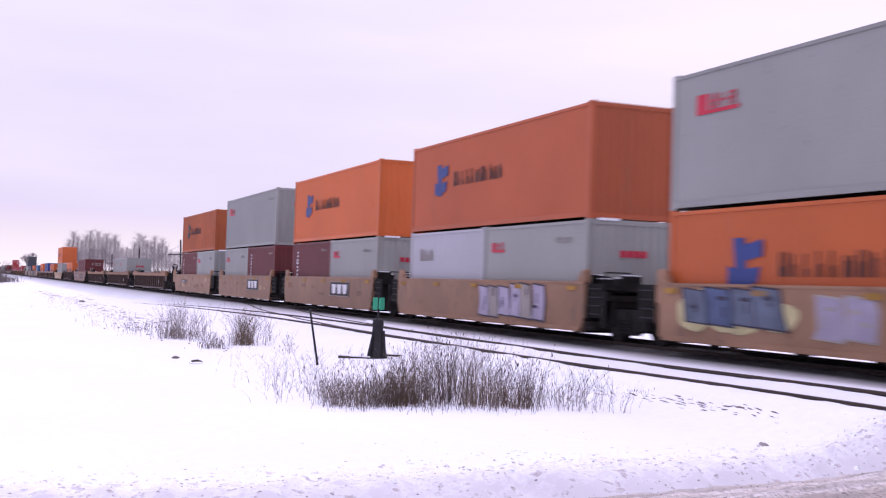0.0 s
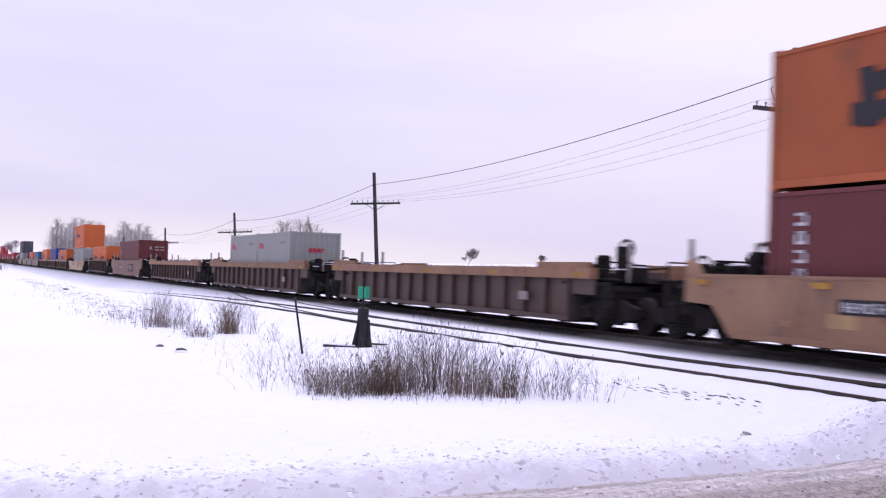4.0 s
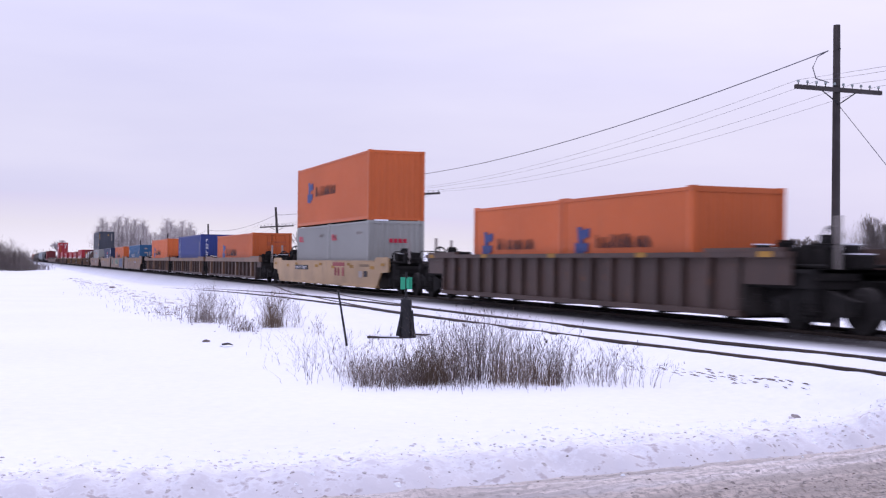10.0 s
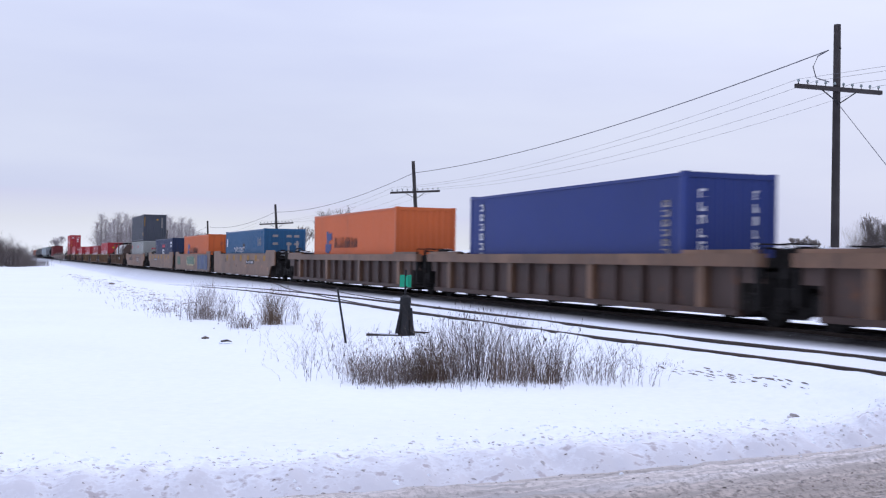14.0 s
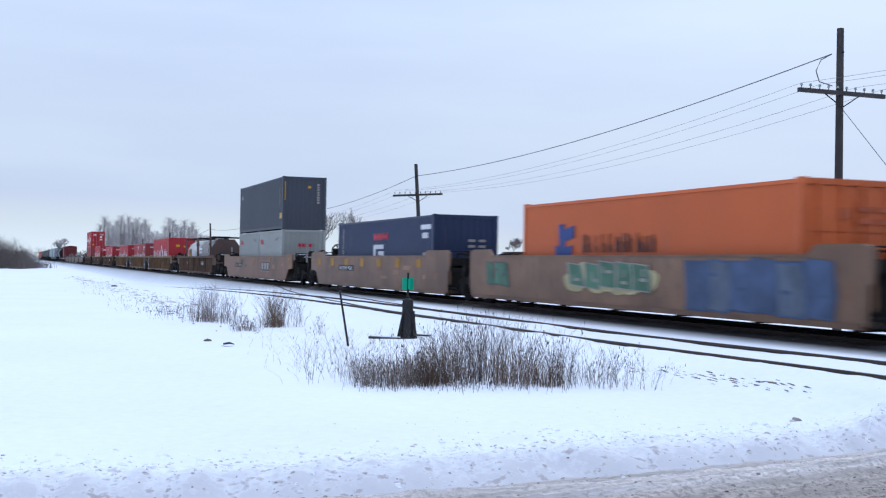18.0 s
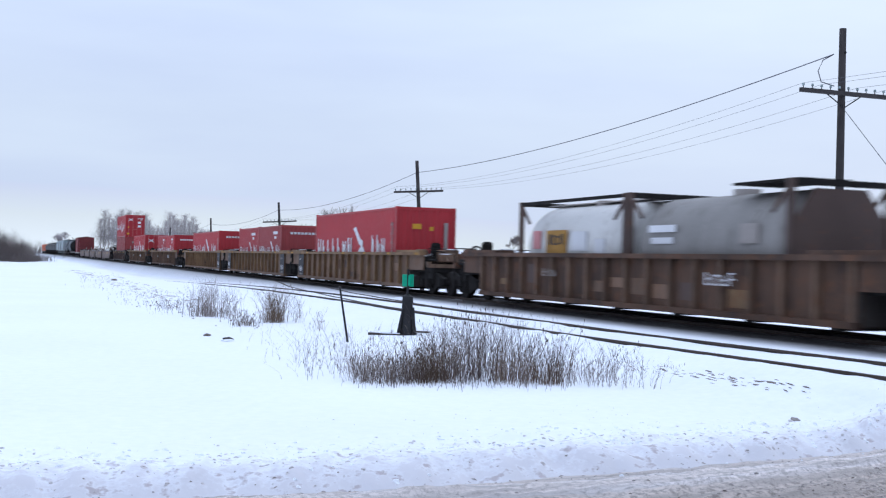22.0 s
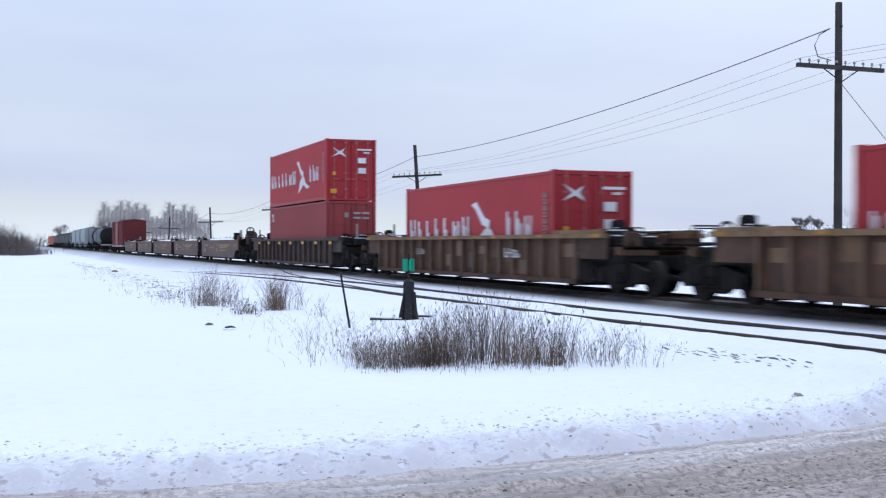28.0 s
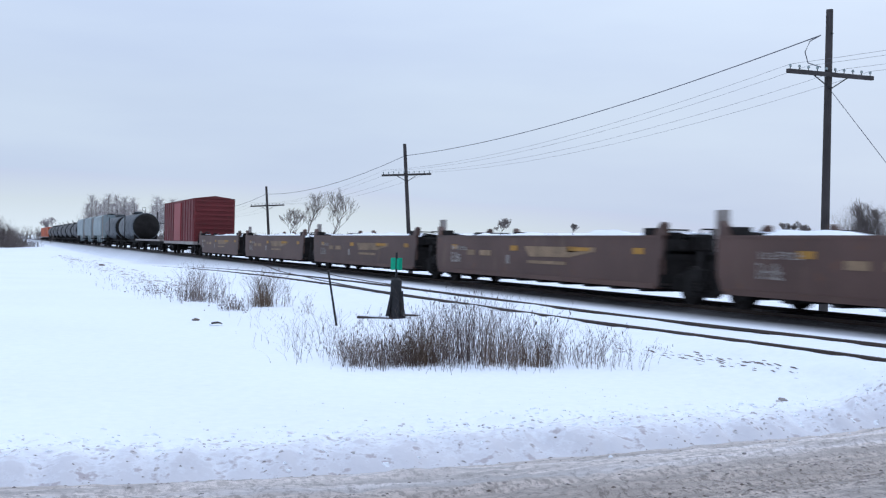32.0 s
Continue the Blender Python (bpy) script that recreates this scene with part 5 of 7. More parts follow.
def brand_red(ob, L, H, seed):
    """White letter blocks to either side of a white two-winged shape."""
    k = 1.2 if L > 10 else 0.66
    z = H * 0.5
    y = L * (0.37 if L > 10 else 0.34)
    bm = bmesh.new()
    prism(bm, [(y + 1.1 * k, z + 0.55 * k), (y + 0.75 * k, z + 0.62 * k), (y + 0.2 * k, z + 0.2 * k), (y - 0.15 * k, z + 0.12 * k), (y - 0.1 * k, z - 0.1 * k), (y + 0.35 * k, z + 0.02 * k), (y + 0.8 * k, z + 0.42 * k)], -1.224, -1.214)
    prism(bm, [(y + 0.75 * k, z - 0.75 * k), (y + 0.45 * k, z - 0.25 * k), (y + 0.05 * k, z - 0.05 * k), (y - 0.2 * k, z - 0.1 * k), (y - 0.55 * k, z - 0.4 * k), (y - 1.2 * k, z - 0.55 * k), (y - 0.7 * k, z - 0.62 * k), (y - 0.1 * k, z - 0.42 * k), (y + 0.3 * k, z - 0.6 * k)], -1.224, -1.214)
    part("logo", bm, M["mark_white"], ob, "white winged logo shape")
    w = L - 0.35 - (y + 1.15 * k)
    bars(ob, y + 1.15 * k + w / 2, z - 0.05, w, 0.58 * k, 7, "mark_white", x=-1.212, seed=seed, label="white lettering blocks", stroke=0.17)
    bars(ob, y - 1.15 * k - 0.75 * k, z - 0.02, 1.6 * k, 0.66 * k, 3, "mark_white", x=-1.212, seed=seed + 1, label="white lettering blocks", stroke=0.17)
    if L > 10:
        upright_marks(ob, 0.5, H * 0.30, H * 0.80, 8, "mark_grey", w=0.24)
    else:
        plate(ob, 1.5, H - 0.42, 1.1, 0.16, "mark_white", x=-1.212, name="number_strip")
        plate(ob, 1.5, H - 0.68, 0.4, 0.14, "mark_white", x=-1.212, name="number_strip")


def end_red_doors(ob, L, H, seed):
    for x0, x1, z0, z1 in ((0.34, 0.72, 1.12, 0.86), (0.34, 0.72, 1.6, 1.34), (0.3, 1.0, 0.52, 0.44), (0.6, 0.9, 0.66, 0.59)):
        part("door_plate", boxes((x0, x1, -0.004, 0.004, H - z0, H - z1)), M["mark_white"], ob, "white data plate on the door")
    bm = bmesh.new()
    vs = [(-0.95, H - 0.38), (-0.55, H - 0.58), (-0.3, H - 0.42), (-0.42, H - 0.62), (-0.25, H - 0.85), (-0.55, H - 0.7), (-0.95, H - 0.85), (-0.65, H - 0.62)]
    lo = [bm.verts.new((x, -0.012, z)) for x, z in vs]
    hi = [bm.verts.new((x, -0.004, z)) for x, z in vs]
    bm.faces.new(lo)
    bm.faces.new(hi[::-1])
    for i in range(len(vs)):
        j = (i + 1) % len(vs)
        bm.faces.new((lo[i], hi[i], hi[j], lo[j]))
    part("door_logo", bm, M["mark_white"], ob, "white winged logo shape")
    for box in ((-1.0, -0.7, -0.004, 0.004, 0.35, 0.55), (-0.9, -0.75, -0.004, 0.004, 1.2, 1.35)):
        part("hazard_label", boxes(box), M["mark_yellow"], ob)


def end_red_plain(ob, L, H, seed):
    part("end_label", boxes((-0.55, -0.2, 0.012, 0.02, H - 0.85, H - 0.65), (0.15, 0.3, 0.012, 0.02, H - 0.9, H - 0.75)), M["mark_yellow"], ob, "yellow label")
    part("end_lettering", boxes((0.75, 0.9, 0.012, 0.02, H * 0.3, H * 0.8)), M["mark_grey"], ob)


def end_red_line(ob, L, H, seed):
    part("end_lettering", boxes(*[(-0.7 + k * 0.2, -0.56 + k * 0.2, 0.012, 0.02, H - 0.5, H - 0.38) for k in range(8)]), M["mark_white"], ob)


def door_plates(ob, L, H, seed):
    paint = M["orange_faded"] if "orange" in ob["label"] else M["mark_grey"]
    for box in [(x, x + 0.34, -0.004, 0.004, z, z + 0.10) for x in (0.12, 0.55) for z in (H - 0.62, H - 0.85)] + [(-0.32, -0.12, -0.004, 0.004, H - 0.78, H - 0.55)]:
        part("door_plate", boxes(box), paint, ob, "data plate on the door")


def two20(u, z, near, far, H=LOW, gap=0.076, **more):
    """Two 20-foot containers end to end; near and far: (label, paint, brand, end mark)."""
    a = container(near[0], u, z, F20, H, near[1], brand=near[2], end_mark=near[3], seed=int(u) + 1, **more)
    b = container(far[0], u + F20 + gap, z, F20, H, far[1], brand=far[2], end_mark=far[3], seed=int(u) + 2, **more)
    return a, b


def tank_container(label, u, z, cladding, railed):
    """A 20-foot frame round a lying tank; railed: top rails from end to end, otherwise a part walkway and a plated near end."""
    L, H, W = F20, LOW, 1.219
    ob = on_train(thing("tank_container", label, "tank container", "tank containers on the train"), u, z)
    for y in (0.0, L - 0.12):
        for x in (-W, W - 0.12):
            part("frame_post", boxes((x, x + 0.12, y, y + 0.12, 0.0, H)), M["brown"], ob)
        for s in (-1, 1):
            inn = y + (0.6 if y == 0 else -0.48)
            part("frame_brace", rods(((s * (W - 0.06), y + 0.06, H - 0.1), (s * (W - 0.06), inn, H - 0.62), 0.045)), M["brown"], ob)
        part("frame_beam", boxes((-W + 0.12, W - 0.12, y, y + 0.1, H - 0.12, H)), M["truck"], ob)
        part("frame_beam", boxes((-W + 0.12, W - 0.12, y, y + 0.1, 0.0, 0.14)), M["truck"], ob)
    for x in (-W, W - 0.1):
        if railed:
            part("top_rail", boxes((x, x + 0.1, 0.12, L - 0.12, H - 0.1, H - 0.02)), M["truck"], ob)
        part("bottom_rail", boxes((x, x + 0.1, 0.12, L - 0.12, 0.0, 0.14)), M["truck"], ob)
    bm = bmesh.new()
    ring, secs = 28, [(0.16, 0.05), (0.20, 0.55), (0.28, 0.85), (0.42, 1.08), (0.6, 1.16)]
    secs = secs + [(L - y, r) for y, r in secs[::-1]]
    loops = [[bm.verts.new((r * math.cos(k * math.tau / ring), y, 1.30 + r * math.sin(k * math.tau / ring))) for k in range(ring)] for y, r in secs]
    for p, q in zip(loops, loops[1:]):
        for k in range(ring):
            bm.faces.new((p[k], p[(k + 1) % ring], q[(k + 1) % ring], q[k]))
    bm.faces.new(loops[0])
    bm.faces.new(loops[-1])
    smooth(part("tank", bm, M[cladding], ob, "stained round tank"))
    part("manhole", rods(((0, L / 2, H - 0.25), (0, L / 2, H - 0.03), 0.3), sides=14), M["mark_grey"], ob)
    if railed:
        part("walkway", boxes((-0.3, 0.3, 0.12, L - 0.12, H - 0.1, H - 0.07)), M["mark_grey"], ob)
        for y, w, z0, z1, mat in ((4.9, 0.45, 1.25, 1.75, "mark_pink"), (3.7, 1.2, 1.1, 1.75, "square_yellow"), (2.4, 0.8, 1.2, 1.7, "mark_white"), (1.3, 0.5, 1.0, 1.5, "mark_white")):
            part("placard", boxes((-1.195, -1.165, y - w / 2, y + w / 2, z0, z1)), M[mat], ob, "sticker on the tank")
        bars(ob, 3.7, 1.5, 0.9, 0.26, 4, "mark_dark", x=-1.19, seed=21, stroke=0.3)
    else:
        part("walkway", boxes((-0.9, 0.3, 0.12, 2.3, H - 0.02, H + 0.03)), M["truck"], ob)
        # plate that closes the end frame, with its corners cut
        bm = bmesh.new()
        out = [(-0.72, 0.3), (0.72, 0.3), (1.08, 0.7), (1.08, 1.8), (0.62, 2.42), (-0.62, 2.42), (-1.08, 1.8), (-1.08, 0.7)]
        lo = [bm.verts.new((x, 0.03, q)) for x, q in out]
        hi = [bm.verts.new((x, 0.09, q)) for x, q in out]
        bm.faces.new(lo)
        bm.faces.new(hi[::-1])
        for k in range(8):
            bm.faces.new((lo[k], hi[k], hi[(k + 1) % 8], lo[(k + 1) % 8]))
        part("end_plate", bm, M["brown"], ob, "dirty brown end plate with cut corners")
        part("placard", boxes((-1.195, -1.165, 4.0, 5.1, 1.62, 1.78)), M["mark_white"], ob, "white label on the tank")
        part("placard", boxes((-1.195, -1.165, 4.1, 5.0, 1.36, 1.50)), M["mark_white"], ob, "white label on the tank")
        part("placard", boxes((-1.195, -1.165, 1.0, 1.6, 1.35, 1.75)), M["mark_grey"], ob, "worn label on the tank")
    for y in (1.4, L / 2, L - 1.4):
        band = bmesh.new()
        tube(band, (0, y - 0.025, 1.30), (0, y + 0.025, 1.30), 1.164, sides=28)
        part("tank_band", band, M[cladding], ob)
    return ob


# -- the cars, from the one that leaves first
G5 = "five-unit articulated well car"
OR = ("orange 20-foot container with a blue logo", "orange", brand_orange, None)
GR = ("pale grey 20-foot container with a red logo", "grey_pale", brand_grey, end_grey)
WH = ("white 20-foot container, lightly stained", "white", lambda o, L, H, s: bars(o, L - 1.5, H - 0.75, 1.2, 0.42, 5, "mark_grey", x=-1.212, seed=12), None)
MA = ("maroon 20-foot container with upright white letters", "maroon", brand_maroon, None)
RE = ("red 20-foot container with a white logo", "red", brand_red, end_red_line)
RF = ("faded red 20-foot container with a white logo", "red_faded", brand_red, end_red_line)

T_TAN = "faded tan smooth-sided well unit of an articulated car"
c = well_car("faded tan well unit of an articulated car, sprayed with graffiti", 7.9, 12.8, "smooth", "tan", group=G5, hi=1.40, shroud=0.8, far="plain", near="plain", seed=1)
spray(c, 10.1, 0.98, 3.1, 0.80, ("spray_slate", "spray_blue", "spray_slate", "spray_line"), 3, count=4, cloud="spray_yellow")
spray(c, 7.1, 0.86, 1.5, 0.9, ("spray_violet", "mark_grey"), 4, count=2)
container("orange 40-foot container with a blue logo in the well", 8.4, FLOOR, F40, LOW, "orange", brand=brand_orange)
container("light grey 40-foot container with a red logo, stacked on top", 8.4, FLOOR + LOW, F40, TALL, "grey", brand=brand_grey)

c = well_car("faded tan well unit of an articulated car with violet graffiti", 23.8, 13.0, "smooth", "tan", group=G5, hi=1.40, shroud=0.8, far=1.4, near=1.4, seed=2)
spray(c, 4.1, 0.84, 4.1, 0.98, ("spray_violet", "mark_grey", "spray_violet", "spray_line"), 7, count=6)
two20(24.1, FLOOR, GR, WH)
container("faded orange 40-foot container with a blue logo, stacked on top", 24.1, FLOOR + LOW, F40, TALL, "orange_faded", brand=brand_orange)

c = well_car(T_TAN, 39.5, 12.9, "smooth", "tan", group=G5, hi=1.40, shroud=0.8, far=1.4, near="plain", seed=3)
framed_mark(c, 4.1)
patches(c, 12.9, 7, ("cream", "chord_tan", "rust_tan"), 3)
two20(39.8, FLOOR, GR, MA)
container("orange 40-foot container with a blue logo, stacked on top", 39.8, FLOOR + LOW, F40, TALL, "orange", brand=brand_orange)

c = well_car(T_TAN, 55.2, 13.0, "smooth", "tan", group=G5, hi=1.40, shroud=0.8, far=1.4, near="plain", seed=4)
framed_mark(c, 3.95)
patches(c, 13.0, 12, ("cream", "chord_tan", "tan", "rust_tan"), 4)
two20(55.55, FLOOR, MA, GR)
container("light grey 40-foot container with a red logo, stacked on top", 55.55, FLOOR + LOW, F40, TALL, "grey", brand=brand_grey, end_mark=end_grey)

c = well_car("faded tan smooth-sided end unit of an articulated car", 71.0, 14.6, "smooth", "tan", group=G5, hi=1.40, shroud=0.8, far="end", near="plain", seed=5, wheel=True)
patches(c, 12.6, 14, ("cream", "chord_tan", "rust_tan", "tan"), 5)
plate(c, 9.6, 0.9, 1.3, 0.26, "mark_dark", name="data_panel")
bars(c, 9.6, 0.9, 1.1, 0.16, 6, "mark_white", x=-1.474)
two20(71.2, FLOOR, GR, MA)
container("rust-streaked orange 40-foot container, stacked on top", 71.2, FLOOR + LOW, F40, LOW, "orange_rusty", brand=lambda o, L, H, s: brand_orange(o, L, H, s, "mark_dark"))

G1 = "single well cars"
RIB_B = "brown ribbed well car with tan top chord"
for k, (u, load) in enumerate(((89.3, "empty"), (113.0, "loaded with two containers"), (136.3, "empty"))):
    c = well_car(RIB_B + ", " + load, u, 19.8, "chord", "brown", "chord_tan", group=G1, raised=0.13, ribs=15, posts=2.0, brake=1.6, seed=10 + k, column=2.0 if k == 0 else 0.0)
    plate(c, 3.4, 0.75, 0.5, 0.22, "mark_grey")
GW = ("weathered pale 20-foot container with a red logo", "grey_pale", brand_grey, end_grey)
two20(116.5, FLOOR, GW, GW)

c = well_car("red-brown smooth well car with raised ends", 160.2, 19.9, "smooth", "redbrown", group=G1, hi=1.50, raised=0.15, marks=False, seed=14)
framed_mark(c, 6.2, 0.86, 2.7, 0.62, "emblem_dull", "mark_dark")
for y in (5.0, 7.6, 12.1, 15.6):
    plate(c, y, 1.24, 0.36, 0.1, "square_yellow", name="reflector")
plate(c, 13.3, 0.9, 2.6, 0.24, "mark_dark", name="data_panel")
bars(c, 13.3, 0.9, 2.3, 0.15, 10, "mark_white", x=-1.474)
container("maroon 40-foot container, doors facing the rear", 163.9, FLOOR, F40, TALL, "maroon", door="near", brand=brand_maroon, end_mark=door_plates)

c = well_car("brown ribbed well car with yellow reflectors", 183.6, 19.4, "rib", "brown", "brown", group=G1, ribs=16, raised=0.08, seed=15, column=1.8)
two20(187.1, FLOOR, OR, OR)

c = well_car("cream smooth well car with raised ends", 207.2, 19.9, "smooth", "cream", group=G1, hi=1.28, raised=0.13, seed=16, wheel=True)
plate(c, 6.9, 1.12, 1.9, 0.16, "red_faded", name="emblem", label="faded red bar of an emblem")
for y in (7.4, 6.9, 6.2):
    plate(c, y, 0.80, 0.3, 0.36, "red_faded", x=-1.469, name="emblem", label="faded red block of an emblem")
plate(c, 3.6, 0.72, 0.5, 0.26, "mark_grey", name="stencil")
plate(c, 2.9, 0.74, 0.5, 0.24, "mark_dark", name="data_panel")
plate(c, 3.1, 1.08, 1.4, 0.1, "emblem_tan", name="stencil")
for k in range(6):
    plate(c, 2.0 + k * 2.9, 1.0 + 0.03 * (k % 2), 0.55, 0.13, "square_yellow", x=-1.4675, name="reflector")
plate(c, 13.6, 0.95, 2.6, 0.22, "mark_dark", name="data_panel")
bars(c, 13.6, 0.95, 2.3, 0.14, 10, "mark_white", x=-1.474)
two20(210.6, FLOOR, GR, GR)
container("orange 40-foot container with a blue logo, stacked on top", 210.6, FLOOR + LOW, F40, TALL, "orange", brand=brand_orange)

G3 = "three-unit articulated well car"
RIB_W = "brown well unit with broad posts and a tan top chord"
for k, (u, L, n, f) in enumerate(((231.0, 18.9, "end", 0.52), (250.9, 18.4, "plain", 0.55), (270.4, 19.6, "plain", "end"))):
    well_car(RIB_W, u, L, "chord", "brown", "greybrown", group=G3, hi=1.44, raised=0.08, ribs=14, wide=(1, 5, 9, 13), near=n, far=f, seed=20 + k, marks=False)
container("orange 40-foot container, doors facing the rear", 234.2, FLOOR, F40, LOW, "orange", door="near", brand=brand_orange, end_mark=door_plates)
container("deep blue 40-foot container with upright white letters", 253.9, FLOOR, F40, TALL, "blue", brand=brand_blue)
container("orange 40-foot container with a blue logo", 273.5, FLOOR, F40, TALL, "orange", brand=brand_orange)

G4 = "second three-unit articulated well car"
SM = "grey-tan smooth well unit with yellow squares"
c = well_car(SM, 293.3, 19.3, "smooth", "greybrown", marks=False, rl=2.4, group=G4, hi=1.49, raised=0.18, far=0.9, near="end", seed=30)
for k in range(6):
    plate(c, 2.6 + k * 2.3, 1.22, 0.5 + 0.05 * (k % 3), 0.3 + 0.04 * (k % 2), "square_yellow", name="square")
patches(c, 17.0, 12, ("tan", "rust_tan", "brown"), 30)
plate(c, 6.6, 0.98, 2.3, 0.24, "mark_dark", name="data_panel")
bars(c, 6.6, 0.98, 2.0, 0.15, 9, "mark_white", x=-1.474)
container("mid-blue 40-foot container with white sprayed letters", 297.2, FLOOR, F40, LOW, "teal", brand=brand_teal)
c = well_car("smooth well unit covered in green and blue graffiti", 314.4, 17.8, "smooth", "greybrown", marks=False, group=G4, hi=1.49, raised=0.18, far=0.9, near="plain", seed=31)
plate(c, 3.3, 0.86, 4.4, 1.02, "spray_blue", x=-1.464, name="spray_paint", label="broad sprayed field of blue")
spray(c, 3.3, 0.86, 4.6, 1.08, ("spray_blue", "spray_slate", "spray_blue", "spray_blue"), 11, count=6)
spray(c, 9.0, 1.0, 3.9, 0.72, ("spray_green", "spray_green", "mark_grey"), 12, count=5, cloud="spray_yellow")
spray(c, 15.6, 0.95, 1.6, 0.7, ("spray_green", "tank_grey"), 13, count=3)
container("orange 40-foot container, doors facing the rear", 316.6, FLOOR, F40, LOW, "orange", door="near", brand=brand_orange, end_mark=door_plates)
c = well_car(SM, 334.0, 18.3, "smooth", "greybrown", marks=False, rl=2.4, group=G4, hi=1.49, raised=0.18, far="end", near="plain", seed=32, wheel=True)
for k in range(7):
    plate(c, 3.0 + k * 2.3, 1.22, 0.5 + 0.05 * (k % 3), 0.3 + 0.04 * (k % 2), "square_yellow", name="square")
patches(c, 16.4, 12, ("tan", "rust_tan", "chord_tan"), 32)
plate(c, 12.2, 0.98, 2.3, 0.24, "mark_dark", name="data_panel")
bars(c, 12.2, 0.98, 2.0, 0.15, 9, "mark_white", x=-1.474)
container("navy 40-foot container with a red and white logo", 336.2, FLOOR, F40, LOW, "navy", brand=brand_navy)

c = well_car("rusty tan smooth well car with raised ends", 356.3, 19.7, "smooth", "rust_tan", group=G1, hi=1.48, raised=0.13, seed=33)
framed_mark(c, 6.5, 0.92, 2.5, 0.58, "mark_grey")
patches(c, 17.0, 8, ("brown", "chord_tan", "tan"), 33)
for y in (13.9, 15.1):
    plate(c, y, 0.95, 1.1, 0.26, "mark_dark", name="data_panel")
    bars(c, y, 0.95, 0.9, 0.15, 5, "mark_grey", x=-1.474, seed=int(y))
two20(359.8, FLOOR, GR, GR)
container("slate grey 40-foot container with small yellow labels, stacked on top", 359.8, FLOOR + LOW, F40, TALL, "slate", brand=brand_slate)

RIB_O = "weathered olive-tan ribbed well car"
for k, (u, L, n, f, cap) in enumerate(((380.1, 19.5, "end", "end", 0.08), (403.5, 19.75, "end", 0.1, 0.08), (423.35, 19.75, "plain", 0.1, 0.06), (443.2, 19.5, "plain", "end", 0.06),
                                       (466.9, 19.5, "end", "end", 0.08), (490.9, 19.6, "end", "end", 0.10))):
    c = well_car(RIB_O, u, L, "rib", "olive_tan" if k in (1, 2, 3) else "olive", "ochre" if k > 0 else "olive", posts=0.0, brake=1.55, posts_paint="olive_tan" if k not in (1, 2, 3) else "ochre", group=G1 if k not in (1, 2, 3) else "three-unit well car", ribs=17, raised=cap, near=n, far=f, seed=40 + k, marks=False)
    for i in range(7 if k else 0):
        plate(c, 0.35 + (L - 0.7) * i / 6, 1.44, 0.42 if i in (0, 6) else 0.3, 0.085, "square_yellow", x=-1.492, name="chord_mark")
    if k in (1, 2, 3):
        for y in ((L - 2.15,), (2.0, L - 2.15), (2.0,))[k - 1]:
            plate(c, y, 0.83, 1.0, 1.04, "mark_dark", x=-1.44, name="placard", label="dark placard with pale stencil lines")
            bars(c, y, 0.66, 0.6, 0.24, 3, "mark_white", x=-1.446)
            plate(c, y, 0.40, 0.5, 0.05, "mark_grey", x=-1.447)
            plate(c, y + 0.15, 1.12, 0.25, 0.07, "mark_grey", x=-1.447)
    else:
        bars(c, 5.4, 0.98, 1.1, 0.26, 4, "mark_white", x=-1.44, seed=k)
        bars(c, 13.2, 0.98, 0.9, 0.2, 4, "mark_grey", x=-1.44, seed=k + 5)
    bay_stains(c, L, 17, k, ("ochre", "olive_tan", "olive", "brown", "greybrown"))
tank_container("dull grey 20-foot tank container with a plated end frame", 383.6, FLOOR, "steel_dull", False)
tank_container("white 20-foot tank container with a yellow sticker", 389.75, FLOOR, "steel_white", True)
container("red 40-foot container with white lettering", 407.0, FLOOR, F40, TALL, "red", brand=brand_red, end_mark=end_red_plain)
two20(426.7, FLOOR, RF, RE)
container("red 40-foot container with white lettering", 446.5, FLOOR, F40, LOW, "red", brand=brand_red, end_mark=end_red_line)
two20(470.2, FLOOR, RE, RE)
container("red 40-foot container, white-plated doors facing the rear", 494.1, FLOOR, F40, TALL, "red", door="near", brand=brand_red, end_mark=end_red_doors)

c = well_car("soot-dark ribbed well car with yellow reflectors", 514.6, 19.3, "rib", "sooty", "sooty", group=G1, ribs=16, raised=0.07, marks=False, posts_paint="brown", seed=50)
for k in range(7):
    plate(c, 1.6 + k * 2.6, 1.28, 0.46, 0.13, "mark_yellow", x=-1.45, name="reflector")
container("faded red 40-foot container in the well", 517.8, FLOOR, F40, TALL, "red_faded", door="near", brand=lambda o, L, H, s: upright_marks(o, L - 0.8, H * 0.72, H * 0.88, 2, w=0.5), end_mark=door_plates)
container("red 40-foot container with white lettering, stacked on top", 517.8, FLOOR + TALL, F40, TALL, "red", door="near", brand=brand_red, end_mark=end_red_doors)

